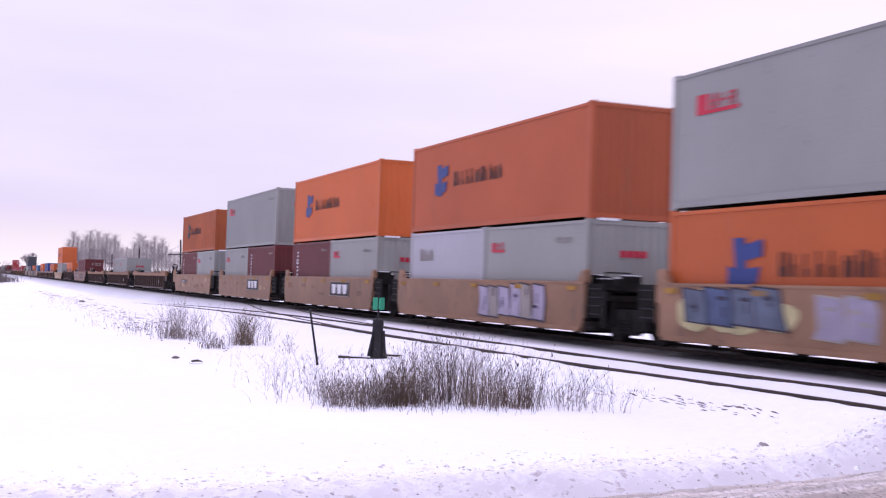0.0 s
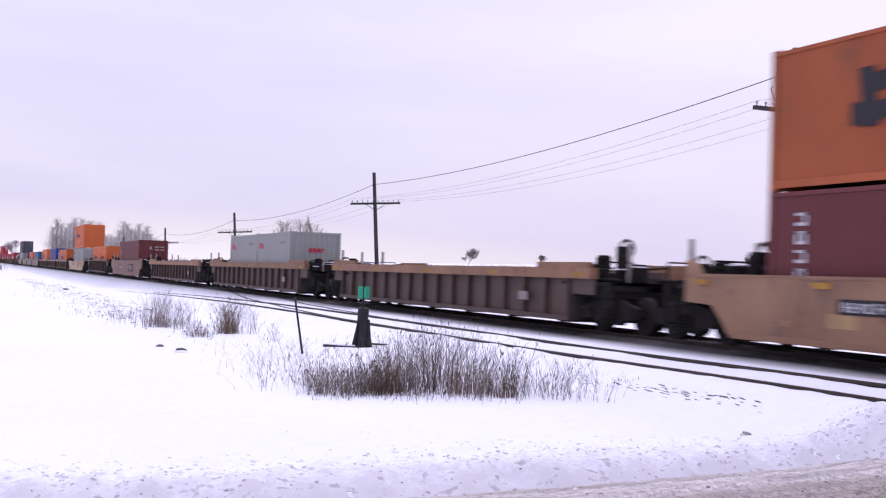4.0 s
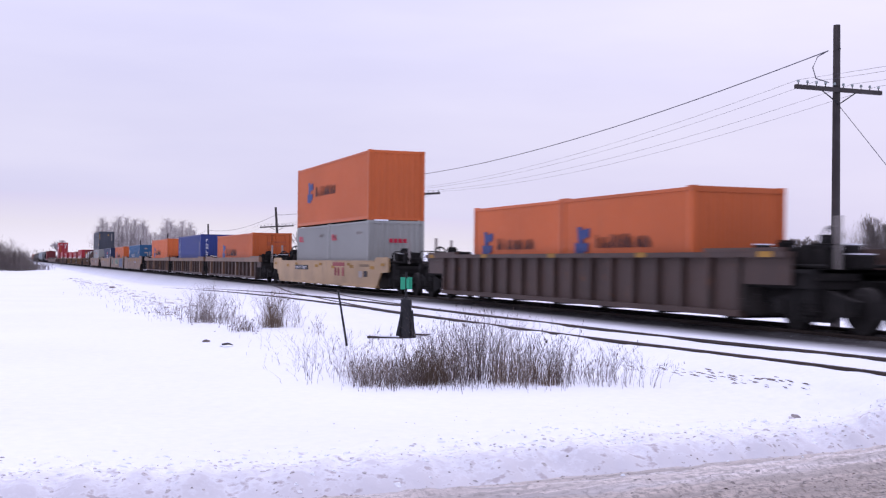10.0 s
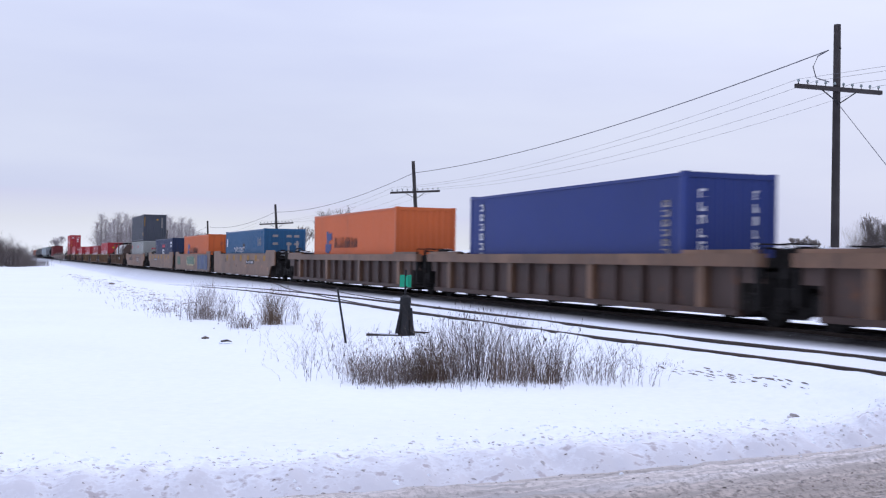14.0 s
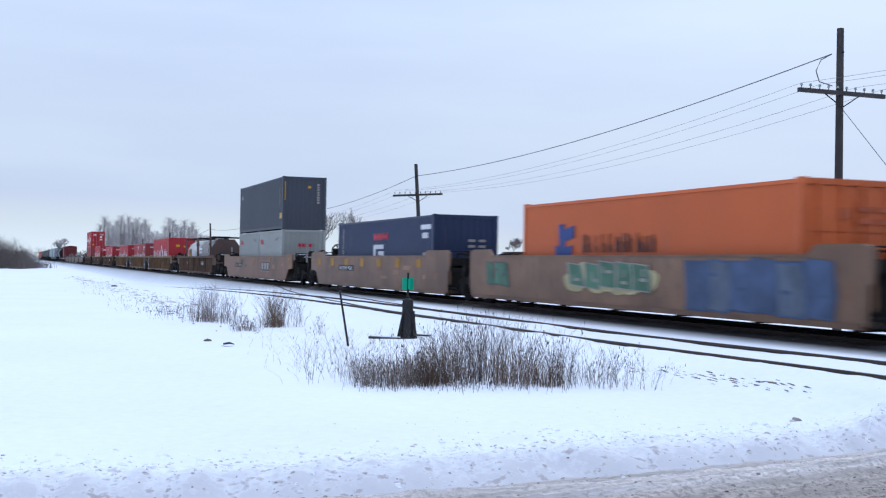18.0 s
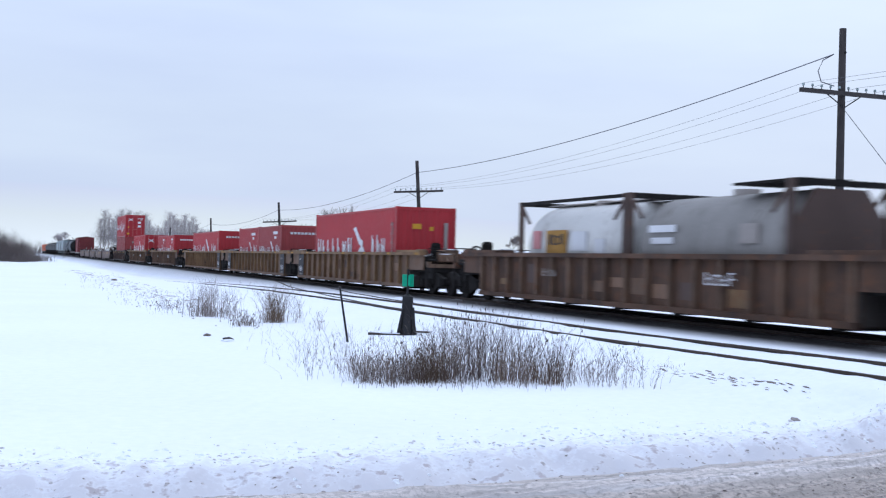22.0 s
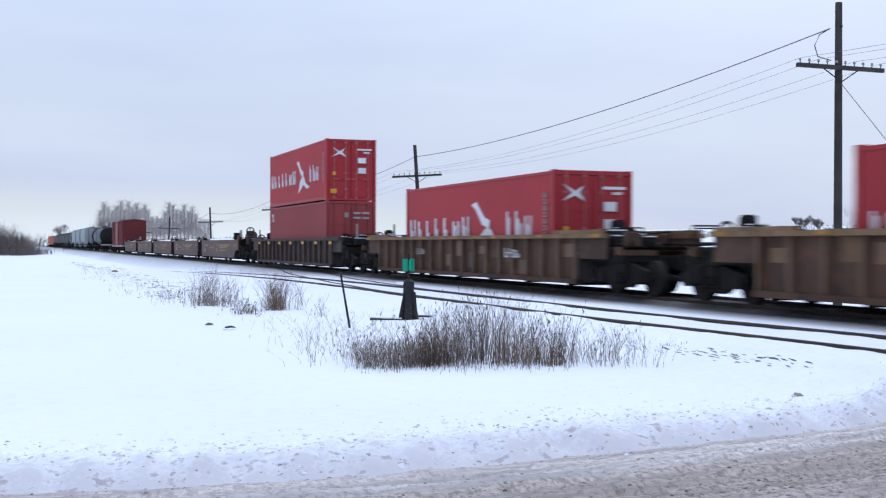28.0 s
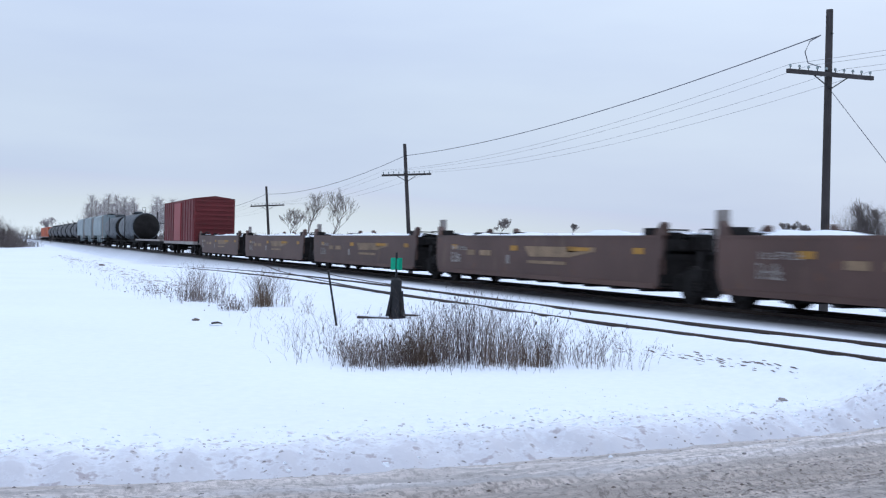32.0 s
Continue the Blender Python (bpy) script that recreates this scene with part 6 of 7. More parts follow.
DB = "dark brown smooth well unit of an empty articulated car"
for k, (u, L, n, f) in enumerate(((538.4, 14.7, "end", 0.98), (555.1, 13.6, "plain", 1.0), (570.7, 13.6, "plain", 0.95), (586.2, 13.5, "plain", 1.0), (601.8, 14.2, "plain", "end"))):
    c = well_car(DB, u, L, "smooth", "dark_brown", group="empty five-unit articulated well car", lo=0.38, feet=True, near=n, far=f, seed=60 + k, marks=False, posts=0.0)
    for y in (1.0, 4.2, 7.6, 12.0):
        plate(c, y, 1.14, 0.46, 0.14, "square_yellow", name="reflector")
    bars(c, L - 2.0, 1.12, 1.3, 0.14, 7, "mark_grey", seed=k)
    bars(c, L - 1.7, 0.82, 0.8, 0.3, 5, "mark_grey", seed=k + 9)
    bm = bmesh.new()
    prism(bm, [(6.6, 0.92), (6.75, 1.06), (6.9, 1.20), (3.0, 1.20), (3.0, 1.10), (4.3, 0.94)], -1.474, -1.468)
    part("faded_emblem", bm, M["emblem_tan"], c, "faded tan wedge emblem")
    plate(c, 5.6, 0.78, 2.2, 0.08, "emblem_tan", name="emblem_line")
    plate(c, 3.8, 1.15, 1.1, 0.09, "square_yellow", x=-1.476, name="emblem_line")
    plate(c, 9.6, 0.98, 0.8, 0.16, "emblem_tan", name="stencil_patch")
    plate(c, 10.7, 0.98, 0.6, 0.16, "emblem_tan", name="stencil_patch")
    plate(c, 8.0, 0.82, 0.2, 0.24, "mark_grey")
    bm = bmesh.new()
    for (x0, y0), (x1, y1) in (((-1.32, 1.9 if k == 0 else 0.6), (1.32, L - (1.9 if k == 4 else 0.6))),):
        rows = [[bm.verts.new((x0 + (x1 - x0) * i / 6, y0 + (y1 - y0) * j / 40, 1.50 + 0.22 * noise.noise((i * 0.5, j * 0.35, k * 5.0)) - 0.12 * (abs(i - 3) == 3))) for i in range(7)] for j in range(41)]
        for p, q in zip(rows, rows[1:]):
            for i in range(6):
                bm.faces.new((p[i], p[i + 1], q[i + 1], q[i]))
    part("snow_load", bm, M["snow"], c, "snow heaped in the empty well")
    if k == 0:
        part("air_tank", rods(((-0.5, -0.2, 1.78), (-0.5, 1.3, 1.78), 0.24), sides=12), M["dark_brown"], c)
        part("brake_stand", boxes((-1.0, -0.6, -0.62, -0.32, 1.16, 2.05)), M["dark_brown"], c)
        for d in (0.5, 0.75):
            part("guide_post", boxes((-1.2, -1.1, d, d + 0.07, 1.49, 2.1)), M["mark_grey"], c, "pale upright guide post")
        bm = bmesh.new()
        ring(bm, (-0.8, -0.68, 2.02), 0.24, 0.035)
        part("brake_wheel", bm, M["black"], c)
        part("valve_box", boxes((-1.35, -1.0, 1.7, 2.1, 1.49, 1.95)), M["truck"], c)
    if k < 4:
        for d in (0.12, 0.34):
            part("guide_post", boxes((-1.2, -1.08, L + d, L + d + 0.1, 1.16, 2.02)), M["mark_grey"], c, "pale upright guide post")
        part("end_bulkhead", boxes((-1.4, 1.4, L + 0.06, L + 0.12, 0.5, 1.42)), M["truck"], c)
    for y in (0.5, L - 0.7):
        part("lashing_frame", boxes((-1.4, -1.15, y, y + 0.4, 1.49, 1.66), (1.15, 1.4, y, y + 0.4, 1.49, 1.66)), M["truck"], c)


def boxcar(u, L=16.0):
    car = on_train(thing("boxcar", "worn red boxcar with a ribbed end wall", "boxcar"), u)
    W, z0, z1 = 1.5, 1.05, 4.25
    part("body", boxes((-W, W, 0.05, L - 0.05, z0, z1)), M["boxcar"], car)
    bm = bmesh.new()
    ridge = [(-W - 0.03, z1), (0, z1 + 0.2), (W + 0.03, z1)]
    lo = [bm.verts.new((x, -0.02, z)) for x, z in ridge]
    hi = [bm.verts.new((x, L + 0.02, z)) for x, z in ridge]
    for k in range(2):
        bm.faces.new((lo[k], lo[k + 1], hi[k + 1], hi[k]))
    bm.faces.new(lo)
    bm.faces.new(hi)
    part("roof", bm, M["boxcar"], car)
    for k in range(9):
        z = z0 + 0.25 + k * 0.34
        part("end_rib", boxes((-W + 0.1, W - 0.1, -0.03, 0.05, z, z + 0.14)), M["boxcar"], car)
    for k in range(13):
        y = 0.4 + k * (L - 0.8) / 12
        if not 6.0 < y < 10.0:
            part("side_post", boxes((-W - 0.05, -W, y - 0.06, y + 0.06, z0, z1)), M["boxcar"], car)
    part("door", boxes((-W - 0.09, -W, 6.2, 9.6, z0 + 0.05, z1 - 0.2)), M["red_faded"], car, "faded pinkish sliding door")
    part("sill", boxes((-W - 0.02, W + 0.02, 0.0, L, z0 - 0.22, z0)), M["mark_grey"], car)
    for s in (-1, 1):
        part("ladder", rods(*[((s * 1.32, -0.08, z0 + 0.1 + k * 0.36), (s * 0.95, -0.08, z0 + 0.1 + k * 0.36), 0.02) for k in range(9)]), M["boxcar"], car)
    for y in (2.2, L - 2.2):
        add_truck(car, y)
    coupler(car, 0.0, -1)
    coupler(car, L, 1)


def tank_car(label, u, L, paint):
    car = on_train(thing("tank_car", label, "tank car", "tank cars"), u)
    bm = bmesh.new()
    secs = [(0.75, 0.1), (0.8, 0.7), (0.92, 1.1), (1.15, 1.38), (1.45, 1.47)]
    secs += [(L - y, r) for y, r in secs[::-1]]
    loops = [[bm.verts.new((r * math.cos(k * math.tau / 24), y, 2.5 + r * math.sin(k * math.tau / 24))) for k in range(24)] for y, r in secs]
    for p, q in zip(loops, loops[1:]):
        for k in range(24):
            bm.faces.new((p[k], p[(k + 1) % 24], q[(k + 1) % 24], q[k]))
    bm.faces.new(loops[0])
    bm.faces.new(loops[-1])
    smooth(part("tank", bm, M[paint], car))
    # near end in a darker colour that stands in for its shade
    bm = bmesh.new()
    rings = [[bm.verts.new((r * math.cos(k * math.tau / 24), y - 0.012, 2.5 + r * math.sin(k * math.tau / 24))) for k in range(24)] for y, r in ((0.76, 0.12), (0.8, 0.71), (0.92, 1.11), (1.15, 1.39), (1.6, 1.482))]
    for p, q in zip(rings, rings[1:]):
        for k in range(24):
            bm.faces.new((p[k], p[(k + 1) % 24], q[(k + 1) % 24], q[k]))
    bm.faces.new(rings[0])
    smooth(part("tank_head", bm, M["truck"], car, "domed tank end coloured dark for its shade"))
    for y in (L * 0.3, L * 0.5, L * 0.7):
        part("tank_band", rods(((0, y - 0.05, 2.5), (0, y + 0.05, 2.5), 1.485), sides=24), M["tank_black"], car)
    part("side_ladder", rods(*[((-1.5, L / 2 - 0.2, 1.2 + 0.3 * k), (-1.5, L / 2 + 0.2, 1.2 + 0.3 * k), 0.02) for k in range(9)], ((-1.5, L / 2 - 0.2, 1.1), (-1.5, L / 2 - 0.2, 3.8), 0.025), ((-1.5, L / 2 + 0.2, 1.1), (-1.5, L / 2 + 0.2, 3.8), 0.025)), M["truck"], car)
    part("dome", rods(((0, L / 2, 3.9), (0, L / 2, 4.25), 0.45), sides=14), M[paint], car)
    part("walkway", boxes((-0.6, 0.6, L / 2 - 1.4, L / 2 + 1.4, 4.0, 4.04)), M["truck"], car)
    part("dome_railing", rods(*[((x, y, 4.0), (x, y, 4.75), 0.02) for x in (-0.6, 0.6) for y in (L / 2 - 1.3, L / 2 + 1.3)], ((-0.6, L / 2 - 1.3, 4.75), (-0.6, L / 2 + 1.3, 4.75), 0.02), ((0.6, L / 2 - 1.3, 4.75), (0.6, L / 2 + 1.3, 4.75), 0.02)), M["truck"], car)
    part("sill", boxes((-0.4, 0.4, 0.0, L, 0.75, 1.1), (-1.5, 1.5, 0.0, 0.9, 1.0, 1.12), (-1.5, 1.5, L - 0.9, L, 1.0, 1.12)), M["truck"], car)
    for y in (2.0, L - 2.0):
        part("saddle", boxes((-1.2, 1.2, y - 0.3, y + 0.3, 1.05, 1.6)), M["truck"], car)
        add_truck(car, y)
    coupler(car, 0.0, -1)
    coupler(car, L, 1)


def hopper_car(u, L=16.6):
    car = on_train(thing("hopper_car", "pale grey covered hopper car", "hopper car", "covered hopper cars"), u)
    bm = bmesh.new()
    out = [(-1.5, 1.5), (-1.56, 2.6), (-1.5, 4.1), (-0.9, 4.45), (0.9, 4.45), (1.5, 4.1), (1.56, 2.6), (1.5, 1.5)]
    lo = [bm.verts.new((x, 1.6, z)) for x, z in out]
    hi = [bm.verts.new((x, L - 1.6, z)) for x, z in out]
    bm.faces.new(lo)
    bm.faces.new(hi)
    for k in range(len(out)):
        bm.faces.new((lo[k], lo[(k + 1) % 8], hi[(k + 1) % 8], hi[k]))
    part("body", bm, M["hopper"], car)
    for y in (3.3, 6.6, 9.9, 13.2):
        bm = bmesh.new()
        prism(bm, [(y - 1.6, 1.5), (y - 0.4, 0.55), (y + 0.4, 0.55), (y + 1.6, 1.5)], -1.0, 1.0)
        part("chute", bm, M["hopper"], car)
    part("roof_walk", boxes((-0.35, 0.35, 0.8, L - 0.8, 4.5, 4.54)), M["truck"], car)
    part("sill", boxes((-1.5, 1.5, 0.0, 1.7, 0.95, 1.12), (-1.5, 1.5, L - 1.7, L, 0.95, 1.12), (-0.4, 0.4, 0, L, 0.75, 1.0)), M["truck"], car)
    for y in (0.3, L - 0.3):
        for s in (-1, 1):
            part("end_post", boxes((s * 1.4 - 0.06, s * 1.4 + 0.06, y - 0.06, y + 0.06, 1.12, 4.2)), M["mark_grey"], car)
    for y in (1.9, L - 1.9):
        add_truck(car, y)
    coupler(car, 0.0, -1)
    coupler(car, L, 1)


def flat_car(u, L=19.0):
    car = on_train(thing("flat_car", "empty grey flat car", "flat car"), u)
    part("deck", boxes((-1.5, 1.5, 0, L, 0.98, 1.14)), M["mark_grey"], car)
    part("sill", boxes((-0.6, 0.6, 0.8, L - 0.8, 0.6, 0.98)), M["truck"], car)
    for y in (2.0, L - 2.0):
        add_truck(car, y)
    coupler(car, 0.0, -1)
    coupler(car, L, 1)


boxcar(618.2)
flat_car(637.2)
tank_car("blue-grey tank car with a dark end", 658.5, 17.6, "tank_grey")
tank_car("blue-grey tank car behind another", 678.0, 17.6, "tank_grey")
for u in (697.6, 716.2, 734.8):
    hopper_car(u)
for k in range(7):
    tank_car("black tank car, far down the train", 754.0 + k * 18.6, 16.8, "tank_black")
for k in range(4):
    container("rust-orange 40-foot container far down the train", 888.0 + k * 16.0, 1.15, F40, TALL, "orange_faded")
    flat_car(885.5 + k * 16.0 - 0.2, 15.0)


# ---------------------------------------------------------------- beside the track
def ties():
    """Wooden ties of the main track, under the rails."""
    me = mesh_of(boxes((-1.28, 1.28, -0.11, 0.11, -0.17, 0.0)), "tie", M["tie"])
    track = tagged(new("track_ties"), "creosoted wooden ties of the main track", "track ties", kind="structure")
    for k in range(150):
        ob = part("tie", me, None, track)
        ob.location = (TRACK_X, 8.0 + k * 0.5, -0.14 + random.Random(k).uniform(-0.006, 0.004))


ties()


def switch_stand():
    x, y, z = 7.34, 21.17, ground_z(7.34, 21.17)
    ob = thing("switch_stand", "black iron switch stand with a green target", "switch stand")
    ob.location = (x, y, z)
    ob.rotation_euler = (0, 0, radians(-19))
    bm = bmesh.new()
    secs = [(-0.05, 0.17, 0.13), (0.06, 0.155, 0.125), (0.2, 0.14, 0.12), (0.4, 0.12, 0.115), (0.62, 0.105, 0.10), (0.66, 0.115, 0.11), (0.76, 0.11, 0.105), (0.80, 0.05, 0.05)]
    loops = []
    for h, a, b in secs:
        loops.append([bm.verts.new((a * math.cos(k * math.tau / 12), b * math.sin(k * math.tau / 12), h)) for k in range(12)])
    for p, q in zip(loops, loops[1:]):
        for k in range(12):
            bm.faces.new((p[k], p[(k + 1) % 12], q[(k + 1) % 12], q[k]))
    bm.faces.new(loops[-1])
    bm.faces.new(loops[0][::-1])
    part("stand_body", bm, M["black"], ob)
    for s in (-1, 1):
        bm = bmesh.new()
        bx(bm, s * 0.15 - 0.05, s * 0.15 + 0.05, -0.14, 0.1, -0.05, 0.04)
        tube(bm, (s * 0.165, -0.1, 0.02), (s * 0.08, -0.06, 0.52), 0.04, 0.025)
        tube(bm, (s * 0.14, 0.1, 0.02), (s * 0.07, 0.06, 0.5), 0.035, 0.025)
        part("leg", bm, M["black"], ob)
    part("mast", rods(((0, 0, 0.78), (0, 0, 1.30), 0.022), sides=8), M["black"], ob)
    bm = bmesh.new()
    bx(bm, -0.115, 0.115, -0.008, 0.008, 0.96, 1.20)
    bmesh.ops.bevel(bm, geom=bm.edges[:], offset=0.006, segments=1, affect="EDGES")
    part("target", bm, M["green"], ob, "flat green target plate")
    bm = boxes((-0.008, 0.008, -0.11, 0.11, 0.98, 1.18))
    side = part("target", bm, M["green"], ob, "green target plate set crosswise")
    side.rotation_euler = (0, 0, radians(24))
    part("throw_lever", rods(((0.12, -0.05, 0.55), (0.16, -0.14, 0.08), 0.02)), M["black"], ob)
    bm = boxes((-0.14, 0.12, -0.1, 0.1, 0.79, 0.80))
    part("snow_cap", boxes((-0.24, -0.1, -0.07, 0.05, 0.70, 0.745)), M["snow"], ob, "snow lodged on the casting")
    bm.free()
    tie = thing("head_block", "weathered wooden head block under the switch stand", "wooden tie")
    tie.location = (x - 0.35, y + 0.02, ground_z(x - 0.4, y) + 0.0)
    tie.rotation_euler = (0, radians(1.5), radians(-16))
    part("beam", boxes((-0.42, 0.24, -0.10, 0.09, -0.1, 0.03)), M["tie"], tie)
    part("snow_strip", boxes((-0.2, 0.2, -0.085, 0.08, 0.028, 0.05)), M["snow"], tie, "snow lying on the timber")
    part("switch_rod", rods(((0.5, 0.0, 0.09), (2.1, 0.1, 0.06), 0.02)), M["rail"], tie)


switch_stand()


def stake():
    x, y = 5.63, 19.4
    ob = thing("marker_stake", "thin dark leaning stake in the snow", "stake")
    ob.location = (x, y, ground_z(x, y) - 0.05)
    ob.rotation_euler = (radians(4), radians(-11), 0)
    bm = bmesh.new()
    tube(bm, (0, 0, 0), (0, 0, 1.03), 0.022, 0.018, sides=7)
    part("rod", bm, M["black"], ob)
    part("tip", rods(((0, 0, 1.03), (0, 0, 1.06), 0.026), sides=7), M["wood"], ob)


stake()


def pole(y, top, arm, lean, label):
    x = 22.6 + 0.9 * math.sin(radians(lean)) * 6
    base = ground_z(x, y)
    ob = thing("telegraph_pole", label, "utility pole", "telegraph poles")
    ob.location = (x, y, base - 0.3)
    ob.rotation_euler = (0, radians(-lean), 0)
    h, a = top - base + 0.3, arm - base + 0.3
    bm = bmesh.new()
    tube(bm, (0, 0, 0), (0, 0, h), 0.135, 0.10, sides=12)
    part("shaft", bm, M["wood"], ob)
    arm_ob = part("crossarm", boxes((-1.55, 1.55, -0.16, -0.05, a - 0.06, a + 0.06)), M["wood"], ob)
    for k in range(10):
        px = -1.45 + k * 2.9 / 9
        if abs(px) < 0.12:
            continue
        part("pin", rods(((px, -0.105, a + 0.06), (px, -0.105, a + 0.15), 0.014)), M["black"], arm_ob)
        bm = bmesh.new()
        tube(bm, (px, -0.105, a + 0.13), (px, -0.105, a + 0.2), 0.045, 0.03, sides=8)
        part("insulator", bm, M["glass_cap"], arm_ob)
    for s in (-1, 1):
        part("brace", rods(((s * 0.62, -0.105, a - 0.05), (0, -0.12, a - 0.42), 0.018)), M["black"], ob)
    part("cable_bracket", rods(((0, -0.15, h - 0.72), (0, 0.1, h - 0.72), 0.03)), M["black"], ob)
    return ob, (x, base)


POLES = []
for k, (y, top, arm, lean) in enumerate(((-10.0, 8.7, 6.8, 0), (26.85, 8.32, 6.40, 0), (63.6, 7.16, 5.32, 4), (101.2, 6.15, 4.40, 4), (139.0, 5.7, 3.9, 2), (177.0, 5.3, 3.6, -2), (215.0, 5.0, 3.3, 1))):
    label = "weathered telegraph pole with one crossarm of insulators"
    POLES.append((pole(y, top, arm, lean, label if lean < 3 else label.replace("telegraph", "leaning telegraph")), y, top, arm, lean))


def wire(a, b, sag, r, name, label, loop=()):
    """One sagging wire as a closed thin tube; loop: points that it goes on through."""
    bm = bmesh.new()
    pts = [Vector(a).lerp(Vector(b), k / 20) - Vector((0, 0, sag * 4 * (k / 20) * (1 - k / 20))) for k in range(21)] + [Vector(p) for p in loop]
    rings = []
    for k, p in enumerate(pts):
        d = (pts[min(k + 1, len(pts) - 1)] - pts[max(k - 1, 0)]).normalized()
        e = d.orthogonal().normalized()
        g = d.cross(e)
        rings.append([bm.verts.new(p + (e * math.cos(i * math.tau / 5) + g * math.sin(i * math.tau / 5)) * r) for i in range(5)])
    for p, q in zip(rings, rings[1:]):
        for i in range(5):
            bm.faces.new((p[i], p[(i + 1) % 5], q[(i + 1) % 5], q[i]))
    ob = new(name, mesh_of(bm, name, M["wire"]))
    return tagged(ob, label, "wire", "line wires")


for n, (p, q) in enumerate(zip(POLES, POLES[1:])):
    if n:
        loop = ()
        a, b = (22.5, p[1] + 0.25, p[2] - 0.72), (22.5, q[1] - 0.12, q[2] - 0.72)
        if n == 1:
            a, b = b, a
            loop = [(22.4, p[1] + 0.6, p[2] - 0.85), (22.35, p[1] + 0.75, p[2] - 1.15), (22.35, p[1] + 0.6, p[2] - 1.5), (22.45, p[1] + 0.15, p[2] - 1.68)]
        wire(a, b, 0.52 if n == 1 else 0.6, 0.017, "overhead_cable", "dark overhead cable sagging between poles", loop)
    for dx in (-1.45, -0.81, 0.48, 1.45):
        wire((22.6 + dx, p[1] - 0.1, p[3] + 0.2), (22.6 + dx, q[1] - 0.1, q[3] + 0.2), 0.6, 0.0045, "line_wire", "thin line wire between crossarms")
guy = wire((22.6, 26.7, 5.9), (24.6, 22.0, ground_z(24.6, 22)), 0.0, 0.010, "guy_wire", "steel guy wire from the pole to the ground")


# ---------------------------------------------------------------- weeds, clods and trees
def stalk(V, F, x, y, z, h, lean, az, r, rnd, twigs=2, head=True):
    """One dry stalk as three-sided tapered segments, with side twigs and a seed head; appended to lists."""
    def seg(a, b, ra, rb):
        i = len(V)
        d = (b[0] - a[0], b[1] - a[1], b[2] - a[2])
        for p, rr in ((a, ra), (b, rb)):
            V.append((p[0] + rr, p[1], p[2]))
            V.append((p[0] - rr * 0.5, p[1] + rr * 0.87, p[2]))
            V.append((p[0] - rr * 0.5, p[1] - rr * 0.87, p[2]))
        F.extend([(i, i + 1, i + 4, i + 3), (i + 1, i + 2, i + 5, i + 4), (i + 2, i, i + 3, i + 5)])
    ca, sa = math.cos(az), math.sin(az)
    pts = [(x + ca * lean * h * t * t, y + sa * lean * h * t * t, z + h * t * (1 - 0.12 * lean * t)) for t in (0, 0.35, 0.7, 1.0)]
    for k in range(3):
        seg(pts[k], pts[k + 1], r * (1 - 0.28 * k), r * (1 - 0.28 * (k + 1)))
    for k in range(twigs):
        t = rnd.uniform(0.45, 0.95)
        j = 1 if t < 0.7 else 2
        f = (t - (0.35 if j == 1 else 0.7)) / (0.35 if j == 1 else 0.3)
        p = tuple(pts[j][i] + (pts[j + 1][i] - pts[j][i]) * f for i in range(3))
        b = rnd.uniform(0, math.tau)
        ln = h * rnd.uniform(0.16, 0.42)
        o = rnd.uniform(0.3, 1.0)
        e = (p[0] + math.cos(b) * ln * o, p[1] + math.sin(b) * ln * o, p[2] + ln * (1.15 - o * 0.7))
        seg(p, e, r * 0.5, r * 0.3)
        if head and rnd.random() < 0.4:
            seg(e, (e[0], e[1], e[2] + 0.03), r * 1.5, r * 1.1)
    if head:
        seg(pts[3], (pts[3][0], pts[3][1], pts[3][2] + 0.035), r * 2.2, r * 1.4)


def polar(az, d):
    return d * math.sin(radians(az)), d * math.cos(radians(az))


def weed_fan(name, label, fans, mat, seed, lean=0.35, thick=(0.0022, 0.0046)):
    """Stalks spread over arcs round the road's corner; fans: (bearing, spread, distance from, to, count, lowest, highest, twigs)."""
    rnd = random.Random(seed)
    V, F = [], []
    for a0, sd, d0, d1, count, lo, hi, twigs in fans:
        for _ in range(count):
            x, y = polar(a0 + max(-2.2, min(2.2, rnd.gauss(0, 1))) * sd, d0 + (d1 - d0) * rnd.random() ** 1.2)
            stalk(V, F, x, y, ground_z(x, y) - 0.02, lo + (hi - lo) * rnd.random() ** 1.3, rnd.uniform(0, lean), rnd.uniform(0, math.tau), rnd.uniform(*thick), rnd, rnd.randint(1, twigs), rnd.random() < 0.12)
    me = bpy.data.meshes.new(name)
    me.from_pydata(V, [], F)
    me.materials.append(M[mat])
    return tagged(new(name, me), label, "weeds", "dry weeds", "stuff")


